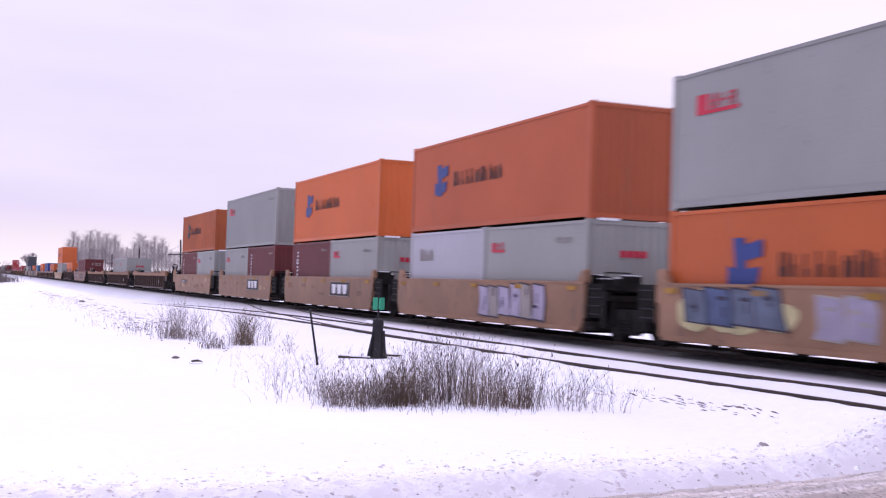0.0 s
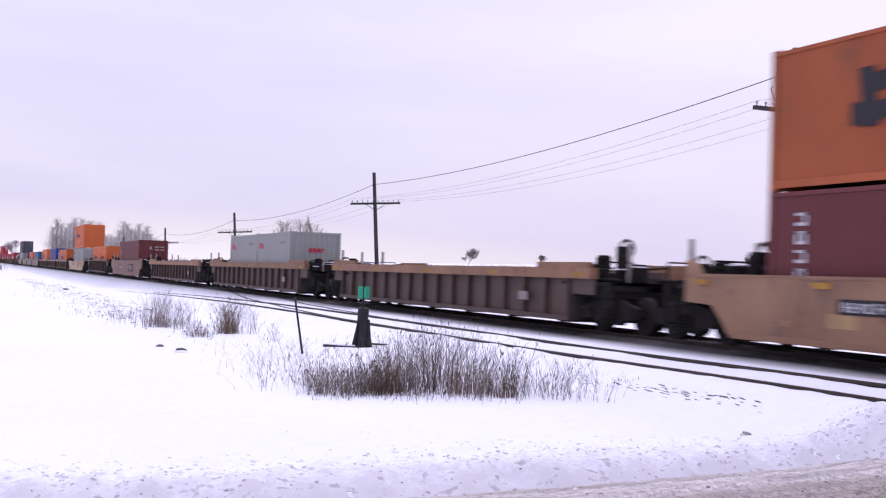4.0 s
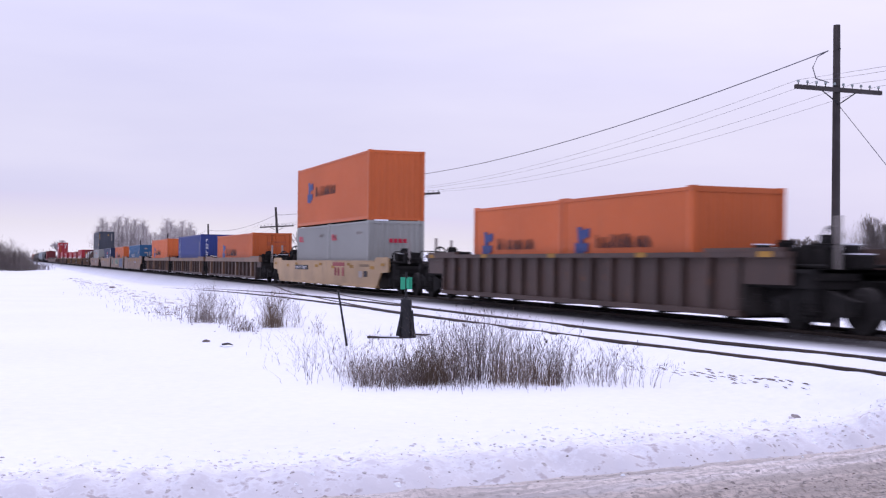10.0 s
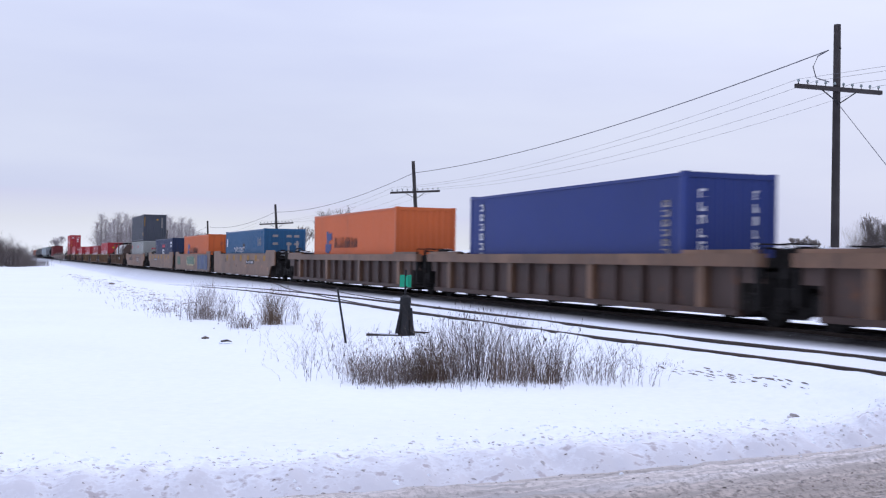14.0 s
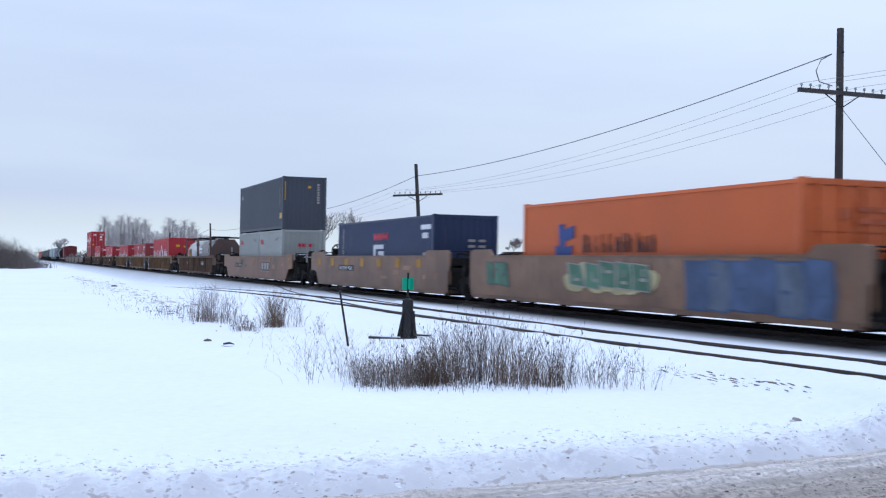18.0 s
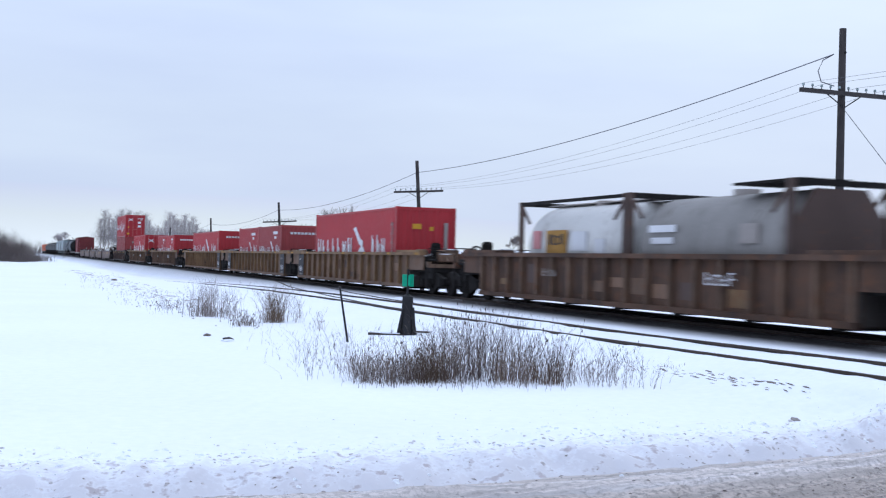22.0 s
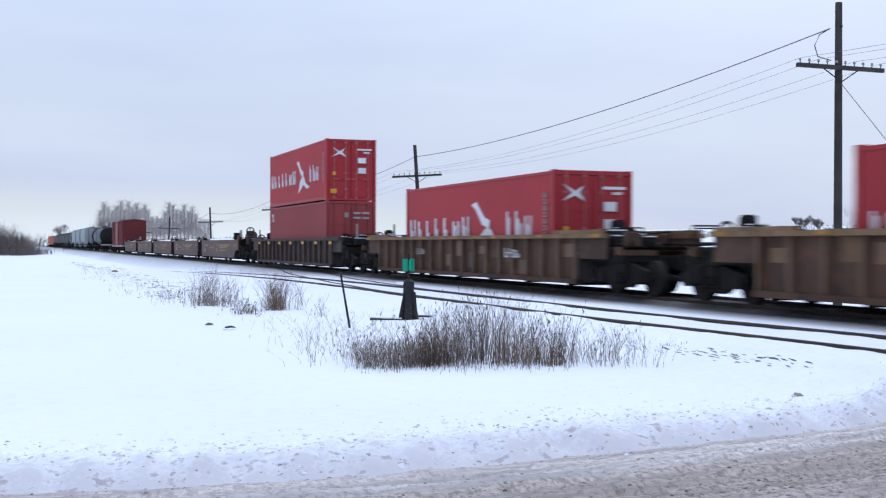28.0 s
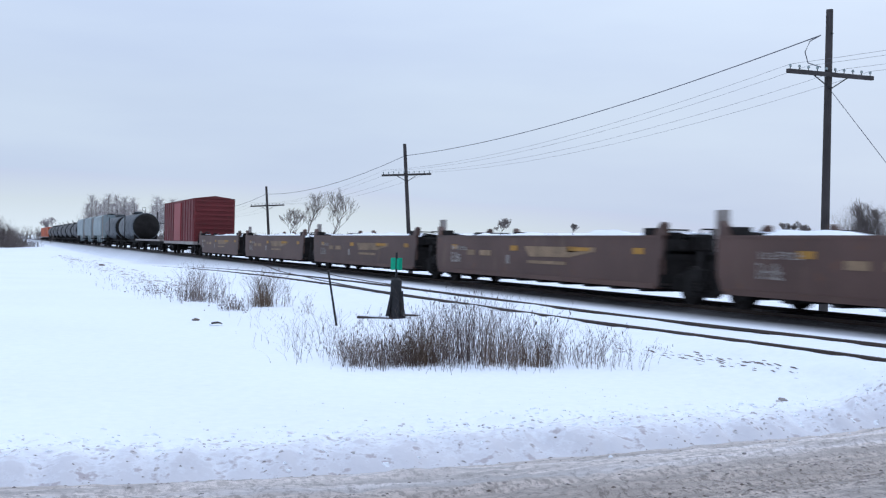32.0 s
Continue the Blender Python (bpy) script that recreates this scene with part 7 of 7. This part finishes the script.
def tufts(name, label, zones, mat, seed, thick):
    """Tufts of dry stems that lean out from their middles; zones: (bearing from, to, distance from, to, tufts, stems each, lowest, highest, lean, twigs)."""
    rnd = random.Random(seed)
    V, F = [], []
    for a0, a1, d0, d1, count, each, lo, hi, lean, twigs in zones:
        for _ in range(count):
            x0, y0 = polar(rnd.uniform(a0, a1), d0 + (d1 - d0) * rnd.random() ** 1.2)
            top, spread, wind = rnd.uniform(0.7, 1.0), rnd.uniform(0.05, 0.15), rnd.uniform(0, math.tau)
            for _ in range(rnd.randint(max(1, each // 2), each)):
                dx, dy = rnd.gauss(0, spread), rnd.gauss(0, spread)
                h = lo + (hi * top - lo) * rnd.random() ** 0.9
                bend = lean * rnd.random() ** 1.6 + math.hypot(dx, dy) * 0.9 + (0.5 if rnd.random() < 0.08 else 0)
                az = math.atan2(dy, dx) + rnd.uniform(-0.9, 0.9) if rnd.random() < 0.6 else wind + rnd.uniform(-0.8, 0.8)
                x, y = x0 + dx, y0 + dy
                stalk(V, F, x, y, ground_z(x, y) - 0.02, max(0.06, h), min(1.25, bend), az, rnd.uniform(*thick), rnd, rnd.randint(0, twigs), rnd.random() < 0.22)
    me = bpy.data.meshes.new(name)
    me.from_pydata(V, [], F)
    me.materials.append(M[mat])
    return tagged(new(name, me), label, "weeds", "dry weeds", "stuff")


tufts("dry_weeds", "matted brown grass in the heart of the thicket", [
    (19.9, 21.3, 13.6, 14.3, 19, 36, 0.2, 0.64, 0.8, 1), (23.6, 26.6, 13.6, 14.1, 22, 20, 0.12, 0.52, 0.7, 2), (17.0, 19.8, 13.6, 14.4, 16, 18, 0.15, 0.45, 0.9, 1)], "weed_brown", 3, (0.0016, 0.0030))
tufts("dry_weeds", "tall straight stems of the thicket", [
    (20.8, 24.4, 13.6, 15.0, 26, 10, 0.35, 1.02, 0.35, 4), (24.4, 26.9, 13.7, 14.8, 15, 9, 0.3, 0.85, 0.45, 4), (19.4, 21.0, 13.8, 15.0, 6, 8, 0.4, 0.8, 0.4, 4)], "weed_dark", 5, (0.0022, 0.0040))
tufts("dry_weeds", "greyed stems crossing all through the thicket", [
    (16.6, 20.2, 13.4, 15.0, 30, 12, 0.10, 0.52, 1.0, 5), (20.2, 24.8, 13.5, 15.4, 26, 11, 0.15, 0.95, 0.6, 5), (24.6, 27.2, 13.5, 15.0, 12, 11, 0.15, 0.78, 0.7, 5)], "weed_grey", 4, (0.0018, 0.0036))
tufts("dry_weeds", "pale stems among the brown weeds", [
    (16.3, 19.4, 13.4, 15.2, 12, 10, 0.1, 0.45, 1.0, 5), (20.0, 26.8, 13.4, 15.2, 16, 8, 0.12, 0.85, 0.7, 5)], "weed_pale", 14, (0.0016, 0.0030))
tufts("dry_weeds", "sparse branching weeds at the edge of the thicket", [
    (26.9, 29.4, 13.6, 15.0, 18, 7, 0.12, 0.55, 0.9, 7), (29.2, 31.6, 13.6, 14.6, 11, 5, 0.12, 0.5, 1.0, 7), (15.6, 17.0, 13.8, 15.6, 9, 6, 0.08, 0.35, 1.0, 6)], "weed_grey", 16, (0.0015, 0.0030))
tufts("dry_weeds", "dark twiggy weeds at the edge of the thicket", [
    (27.0, 31.4, 13.6, 15.0, 10, 5, 0.15, 0.62, 0.8, 7), (16.4, 19.6, 13.5, 14.6, 22, 9, 0.08, 0.45, 0.9, 6)], "weed_dark", 17, (0.0018, 0.0034))
tufts("dry_weeds", "short broken stems standing in front of the thicket", [
    (16.6, 23.5, 13.0, 13.6, 34, 4, 0.06, 0.24, 0.5, 1), (23.5, 27.0, 13.2, 13.7, 12, 4, 0.06, 0.2, 0.5, 1)], "weed_dark", 6, (0.0018, 0.0034))
weed_fan("dry_weeds", "single bent weeds between stake and thicket", [
    (14.2, 0.7, 13.6, 18.0, 46, 0.12, 0.5, 4), (15.6, 0.8, 15.0, 19.0, 46, 0.08, 0.5, 5), (17.5, 1.6, 17.5, 21.0, 70, 0.08, 0.4, 5), (24.2, 1.8, 15.0, 17.0, 44, 0.5, 1.05, 4), (27.6, 1.0, 13.6, 15.0, 40, 0.12, 0.6, 5), (12.6, 0.8, 16.0, 22.0, 24, 0.05, 0.25, 3)], "weed_dark", 15, lean=1.3, thick=(0.0018, 0.0036))
weed_fan("dry_weeds", "clump of tall dry weeds farther along the bank", [
    (12.45, 0.30, 25.3, 26.8, 300, 0.12, 0.88, 5), (13.5, 0.3, 25.5, 28.0, 34, 0.15, 0.6, 6), (14.75, 0.16, 22.5, 24.0, 14, 0.15, 0.42, 6), (11.0, 0.35, 24.0, 25.2, 70, 0.06, 0.32, 5)], "weed_brown", 7, lean=0.8, thick=(0.0022, 0.005))
weed_fan("dry_weeds", "thin pale weeds on the snow bank", [
    (9.1, 0.35, 26.8, 30.0, 210, 0.1, 0.95, 6), (7.4, 0.5, 28.0, 34.0, 70, 0.06, 0.3, 4), (10.2, 0.4, 26.2, 30.0, 120, 0.08, 0.55, 5)], "weed_grey", 19, lean=0.8, thick=(0.0022, 0.0045))
weed_fan("dry_weeds", "low dark weeds on the snow bank", [
    (9.3, 0.6, 27.0, 30.5, 90, 0.1, 0.6, 5), (11.0, 0.4, 23.8, 25.0, 60, 0.06, 0.3, 5), (7.3, 0.6, 30.0, 37.0, 80, 0.06, 0.28, 4), (6.0, 0.9, 33.0, 46.0, 90, 0.05, 0.22, 4), (10.2, 0.8, 34.0, 46.0, 40, 0.12, 0.5, 3), (4.2, 0.8, 48.0, 75.0, 70, 0.06, 0.25, 3)], "weed_dark", 9, lean=1.0, thick=(0.003, 0.006))


def clods(name, label, spots, mat, seed, sink=0.4, draw=(1.3, 1.0)):
    """Small uneven lumps; spots: (x, y, spread x, spread y, count, smallest, largest)."""
    rnd = random.Random(seed)
    V, F = [], []
    for x0, y0, sx, sy, count, lo, hi in spots:
        for _ in range(count):
            if callable(y0):
                x = rnd.uniform(x0 - sx, x0 + sx)
                y = y0(x) + rnd.gauss(0.0, sy)
            else:
                x, y = rnd.gauss(x0, sx), rnd.gauss(y0, sy)
            r = rnd.uniform(lo, hi) * rnd.uniform(0.5, 1)
            z = max(ground_z(x, y), road_z(x, y) if y < road_edge(x) + 0.2 else -9) + r * (0.35 - sink)
            i = len(V)
            for k in range(6):
                a = k * math.tau / 6 + rnd.random()
                q = r * rnd.uniform(0.7, 1.2)
                V.append((x + q * math.cos(a) * draw[0], y + q * math.sin(a) * draw[1], z - r * 0.3))
            for k in range(4):
                a = k * math.tau / 4 + rnd.random()
                q = r * rnd.uniform(0.4, 0.7)
                V.append((x + q * math.cos(a) * draw[0], y + q * math.sin(a) * draw[1], z + r * rnd.uniform(0.3, 0.6)))
            V.append((x, y, z + r * 0.7))
            for k in range(6):
                j = i + 6 + (k * 4 // 6) % 4
                F.append((i + k, i + (k + 1) % 6, j))
                j2 = i + 6 + ((k + 1) % 6 * 4 // 6) % 4
                if j2 != j:
                    F.append((i + (k + 1) % 6, j2, j))
            for k in range(4):
                F.append((i + 6 + k, i + 6 + (k + 1) % 4, i + 10))
    me = bpy.data.meshes.new(name)
    me.from_pydata(V, [], F)
    me.materials.append(M[mat])
    return tagged(new(name, me), label, "clods", "", "stuff")


clods("snow_clods", "lumps of ploughed snow along the road edge", [(3.5, lambda x: road_edge(x) + 0.4 - 0.3 * ease(6.4, 8.4, x), 5.5, 0.28, 380, 0.015, 0.05)], "snow", 2, sink=0.6)
clods("slush_clods", "grey slush lumps along the road edge", [(3.5, lambda x: road_edge(x) + 0.12, 5.2, 0.16, 300, 0.010, 0.040), (3.5, lambda x: road_edge(x) + 0.45 - 0.3 * ease(6.4, 8.2, x), 5.2, 0.24, 120, 0.008, 0.034)], "grit_pale", 14, sink=0.72)
clods("dirt_clods", "grey-brown frozen bits thrown on the snow verge", [(3.5, lambda x: road_edge(x) + 0.2, 5.2, 0.22, 100, 0.004, 0.016), (3.8, lambda x: road_edge(x) + 0.75, 5.0, 0.3, 70, 0.004, 0.012), (3.9, 9.9, 0.8, 0.35, 22, 0.004, 0.011), (5.6, 10.2, 0.3, 0.4, 20, 0.004, 0.012)], "grit", 4, sink=0.6)
clods("bank_scuffs", "scuffed dirty snow along the siding bank", [(polar(az, d)[0], polar(az, d)[1], 0.5, 2.8, 40, 0.02, 0.20) for az, d in ((2.9, 88), (3.4, 80), (3.9, 72), (4.4, 66), (5.0, 58), (5.6, 52), (6.2, 47), (6.9, 43), (7.4, 38), (8.0, 34))], "grit", 24, sink=0.92, draw=(2.2, 3.2))
clods("bank_scuffs", "bare soil scraped open on the siding bank", [(polar(az, d)[0], polar(az, d)[1], 0.4, 1.6, 20, 0.015, 0.06) for az, d in ((3.4, 80), (4.0, 72), (4.8, 58), (5.8, 49), (6.4, 42), (7.0, 37), (7.6, 34), (8.0, 31), (9.0, 28.5), (10.8, 25.5))], "soil", 25, sink=0.6, draw=(1.0, 1.8))
clods("bare_patch", "scuffed streaks of bare soil beside the siding", [(8.06 + 0.012 * k, 11.7 - 0.16 * k, 0.09, 0.14, 8 if abs(k - 1) < 4 else 3, 0.010, 0.024) for k in range(-11, 10)], "soil", 5, sink=0.72, draw=(1.1, 7.5))
clods("road_lumps", "frozen slush lumps on the road", [(4.5, lambda x: road_edge(x) - 0.35, 5.5, 0.12, 220, 0.006, 0.018), (4.5, lambda x: road_edge(x) - 1.5, 5.0, 0.25, 420, 0.008, 0.026), (4.5, lambda x: road_edge(x) - 2.2, 5.5, 0.4, 420, 0.008, 0.03)], "grit", 6, sink=0.7, draw=(1.8, 1.0))
clods("road_lumps", "dark gravelly lumps in the road slush", [(5.0, lambda x: road_edge(x) - 1.9, 5.0, 0.4, 420, 0.005, 0.020), (4.5, lambda x: road_edge(x) - 0.42, 5.5, 0.14, 130, 0.004, 0.012)], "soil", 16, sink=0.6, draw=(1.8, 1.0))


def lump(name, label, x, y, r, mat, flat=0.6):
    bm = bmesh.new()
    bmesh.ops.create_icosphere(bm, subdivisions=2, radius=r)
    for v in bm.verts:
        v.co *= 1 + 0.55 * noise.noise(v.co * (1.7 / r) + Vector((x, y, 0)))
        v.co.z *= flat
    ob = tagged(new(name, mesh_of(bm, name, M[mat])), label, "clod")
    ob.location = (x, y, ground_z(x, y) + r * flat * 0.45)
    return ob


lump("frozen_clod", "brown frozen clod on the snow", 7.48, 9.47, 0.045, "grit", 0.6)
lump("frozen_clod", "small crumb beside the frozen clod", 7.41, 9.45, 0.026, "grit_pale", 0.6)
lump("half_buried_stone", "dark stone half buried in snow", 3.52, 19.5, 0.09, "tie", 0.42)
lump("snow_hump", "snow blown against the half-buried stone", 3.50, 19.38, 0.12, "snow", 0.16)
lump("half_buried_stone", "small dark stone half buried in snow", 3.35, 20.7, 0.07, "soil", 0.4)
lump("frozen_clod", "dark clod by the far siding", 5.1, 62.0, 0.16, "soil", 0.5)


def bare_tree(name, label, x, y, height, spread, seed, base=None, thin=0.02, depth=6, group="bare trees", mat="twig"):
    """Trunk and forking limbs down to twigs, as three-sided tapered segments."""
    rnd = random.Random(seed)
    z = ground_z(x, y) if base is None else base
    T, C = ([], []), ([], [])

    def seg(store, a, b, ra, rb):
        V, F = store
        i = len(V)
        for p, rr in ((a, ra), (b, rb)):
            V.append((p.x + rr, p.y, p.z))
            V.append((p.x - rr * 0.5, p.y + rr * 0.87, p.z))
            V.append((p.x - rr * 0.5, p.y - rr * 0.87, p.z))
        F.extend([(i, i + 1, i + 4, i + 3), (i + 1, i + 2, i + 5, i + 4), (i + 2, i, i + 3, i + 5)])

    def grow(p, d, ln, r, level):
        store = T if level <= 1 else C
        q = p
        for k in range(2):
            d = (d + Vector((rnd.uniform(-1, 1), rnd.uniform(-1, 1), rnd.uniform(-0.2, 0.4))) * 0.14).normalized()
            n = q + d * (ln / 2)
            seg(store, q, n, max(thin, r * (1 - 0.15 * k)), max(thin, r * (1 - 0.15 * (k + 1))))
            q = n
            if level and level < depth and k == 0 and rnd.random() < 0.6:
                side = Vector((rnd.uniform(-1, 1), rnd.uniform(-1, 1), rnd.uniform(-0.1, 0.5))).normalized()
                grow(q, (d + side * spread * 1.1).normalized(), ln * rnd.uniform(0.5, 0.7), r * 0.55, level + 1)
        if level < depth:
            for _ in range(rnd.choice((2, 3)) if level < 5 else 2):
                side = Vector((rnd.uniform(-1, 1), rnd.uniform(-1, 1), rnd.uniform(0.0, 0.6))).normalized()
                grow(q, (d + side * spread * 0.75).normalized(), ln * rnd.uniform(0.62, 0.85), r * 0.66, level + 1)

    grow(Vector((0, 0, 0)), Vector((0, 0, 1)), height * 0.30, height * 0.014, 0)
    ob = thing(name, label, "tree", group)
    ob.location = (x, y, z)
    for nm, (V, F) in (("trunk", T), ("crown", C)):
        me = bpy.data.meshes.new(nm)
        me.from_pydata(V, [], F)
        me.materials.append(M[mat])
        part(nm, me, None, ob)
    return ob


def plant(name, label, az, d, height, spread, seed, **more):
    x, y = polar(az, d)
    return bare_tree(name, label, x, y, height, spread, seed, **more)


# tall poplars far along the track
def poplar(name, label, height, seed):
    rnd = random.Random(seed)
    V, F = [], []
    ob = thing(name, label, "tree", "distant poplars")
    stalk(V, F, 0, 0, 0, height, 0.05, rnd.uniform(0, 6), height * 0.009, rnd, 0, False)
    part("trunk", stored("trunk", V, F, "twig"), None, ob)
    V, F = [], []
    for _ in range(270):
        t = rnd.uniform(0.06, 0.93)
        a = rnd.uniform(0, math.tau)
        ln = height * (0.40 - 0.29 * t) * rnd.uniform(0.55, 1.15)
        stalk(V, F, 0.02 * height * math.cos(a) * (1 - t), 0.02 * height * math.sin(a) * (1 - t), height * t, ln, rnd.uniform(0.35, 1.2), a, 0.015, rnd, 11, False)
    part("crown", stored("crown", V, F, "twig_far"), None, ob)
    return ob


def stored(name, V, F, mat):
    me = bpy.data.meshes.new(name)
    me.from_pydata(V, [], F)
    me.materials.append(M[mat])
    return me


rnd = random.Random(8)
protos = [poplar("poplar_tree", "tall bare poplar in a distant row", 11.5, 100 + k) for k in range(3)]
for k, az in enumerate([4.0 + 0.19 * n for n in range(28)]):
    x, y = polar(az, 325 + rnd.uniform(-12, 20))
    s = rnd.uniform(0.85, 1.12) * (0.72 if 6.3 < az < 7.0 or az > 8.5 or az < 4.1 else 0.95)
    t = protos[k] if k < 3 else copy_thing(protos[k % 3], pose(x, y, 1.0, 0, 0, rnd.uniform(0, 360)))
    t.location, t.scale = (x, y, 1.0), (s, s, s)
# bare trees beyond the poles
plant("bare_tree", "spreading bare tree beyond the poles", 14.7, 135, 7.5, 0.85, 21, thin=0.012, depth=6)
plant("bare_tree", "bare tree with upright limbs beyond the poles", 15.6, 132, 7.6, 0.8, 22, thin=0.012, depth=6)
plant("bare_tree", "small bare tree in the scrub", 13.9, 140, 5.6, 0.95, 23, thin=0.018, depth=6)
plant("bare_tree", "round bare tree on the far field", 24.3, 240, 5.4, 1.2, 24, thin=0.028, depth=7)
plant("bare_tree", "small bare tree on the far field", 28.0, 300, 5.0, 1.2, 25, thin=0.04, depth=6)
plant("bare_tree", "round bare tree behind the pole", 42.0, 130, 4.9, 0.9, 26, thin=0.014, depth=7)
plant("bare_tree", "dark scrubby tree on the far field", 38.4, 190, 4.0, 1.3, 27, thin=0.035, depth=6)
plant("bare_tree", "low scrubby tree on the far field", 39.3, 190, 3.4, 1.3, 28, thin=0.035, depth=6)
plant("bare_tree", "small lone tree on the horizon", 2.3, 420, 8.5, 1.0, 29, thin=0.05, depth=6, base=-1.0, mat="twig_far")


def scrub(name, label, spots, seed, thin):
    """Tangled leafless scrub; spots: (azimuth, distance, width, height, stems)."""
    rnd = random.Random(seed)
    V, F = [], []
    for az, d, w, h, n in spots:
        x0, y0 = polar(az, d)
        for _ in range(n):
            x, y = rnd.gauss(x0, w), rnd.gauss(y0, w)
            hh = h * rnd.uniform(0.45, 1.0)
            stalk(V, F, x, y, ground_z(x, y) - 0.1, hh, rnd.uniform(0.1, 0.6), rnd.uniform(0, math.tau), thin, rnd, 7, False)
    me = bpy.data.meshes.new(name)
    me.from_pydata(V, [], F)
    me.materials.append(M["twig"])
    return tagged(new(name, me), label, "scrub", "leafless scrub", "stuff")


scrub("scrub_thicket", "dark leafless scrub at the left of the field", [(-2.2 + k * 0.42, 150 + 8 * (k % 3), 0.9, (4.0, 3.4, 4.1, 3.4, 3.9, 2.6, 2.9, 1.7, 1.0)[k], 210) for k in range(9)], 31, 0.022)
scrub("scrub_thicket", "round leafless bush behind the pole", [(41.0, 130, 0.7, 2.6, 80), (41.5, 130, 0.7, 4.2, 140), (41.9, 130, 0.7, 5.2, 200), (42.3, 130, 0.7, 4.4, 140), (42.8, 130, 0.8, 3.0, 90)], 36, 0.014)
scrub("scrub_thicket", "leafless scrub beneath the poplars", [(3.6 + k * 0.45, 300, 3.0, 3.0, 90) for k in range(14)], 32, 0.06)
scrub("scrub_thicket", "low scrub under the bare trees", [(9.6 + k * 0.5, 150, 2.0, 2.6, 70) for k in range(15)], 33, 0.028)
scrub("scrub_thicket", "thin hedge along the far field", [(18 + k * 1.0, 330, 3.5, 1.8, 26) for k in range(24)], 34, 0.05)
scrub("scrub_thicket", "distant tree line", [(-3 + k * 0.45, 650, 5, (6.0, 4.0, 7.5, 5.0)[k % 4], 34) for k in range(16)], 35, 0.12)


# ---------------------------------------------------------------- what moves
def motions():
    times = [0, 6, 12, 18, 20, 22, 24, 26, 28, 30, 32]
    for ob, u, z in MOVING:
        walk(ob, [(t, pose(TRACK_X, u - run(t), z)) for t in times])
    for axle, w in SPIN.items():
        walk(w, [(k / FPS, pose(0, axle, 0.42, math.degrees(run(k / FPS) / 0.42), 0, 0)) for k in range(32 * FPS + 1)])
    for truck, axle in SPIN_LATER:
        w = copy_thing(SPIN[axle], pose(0, axle, 0.42))
        w.parent = truck


motions()
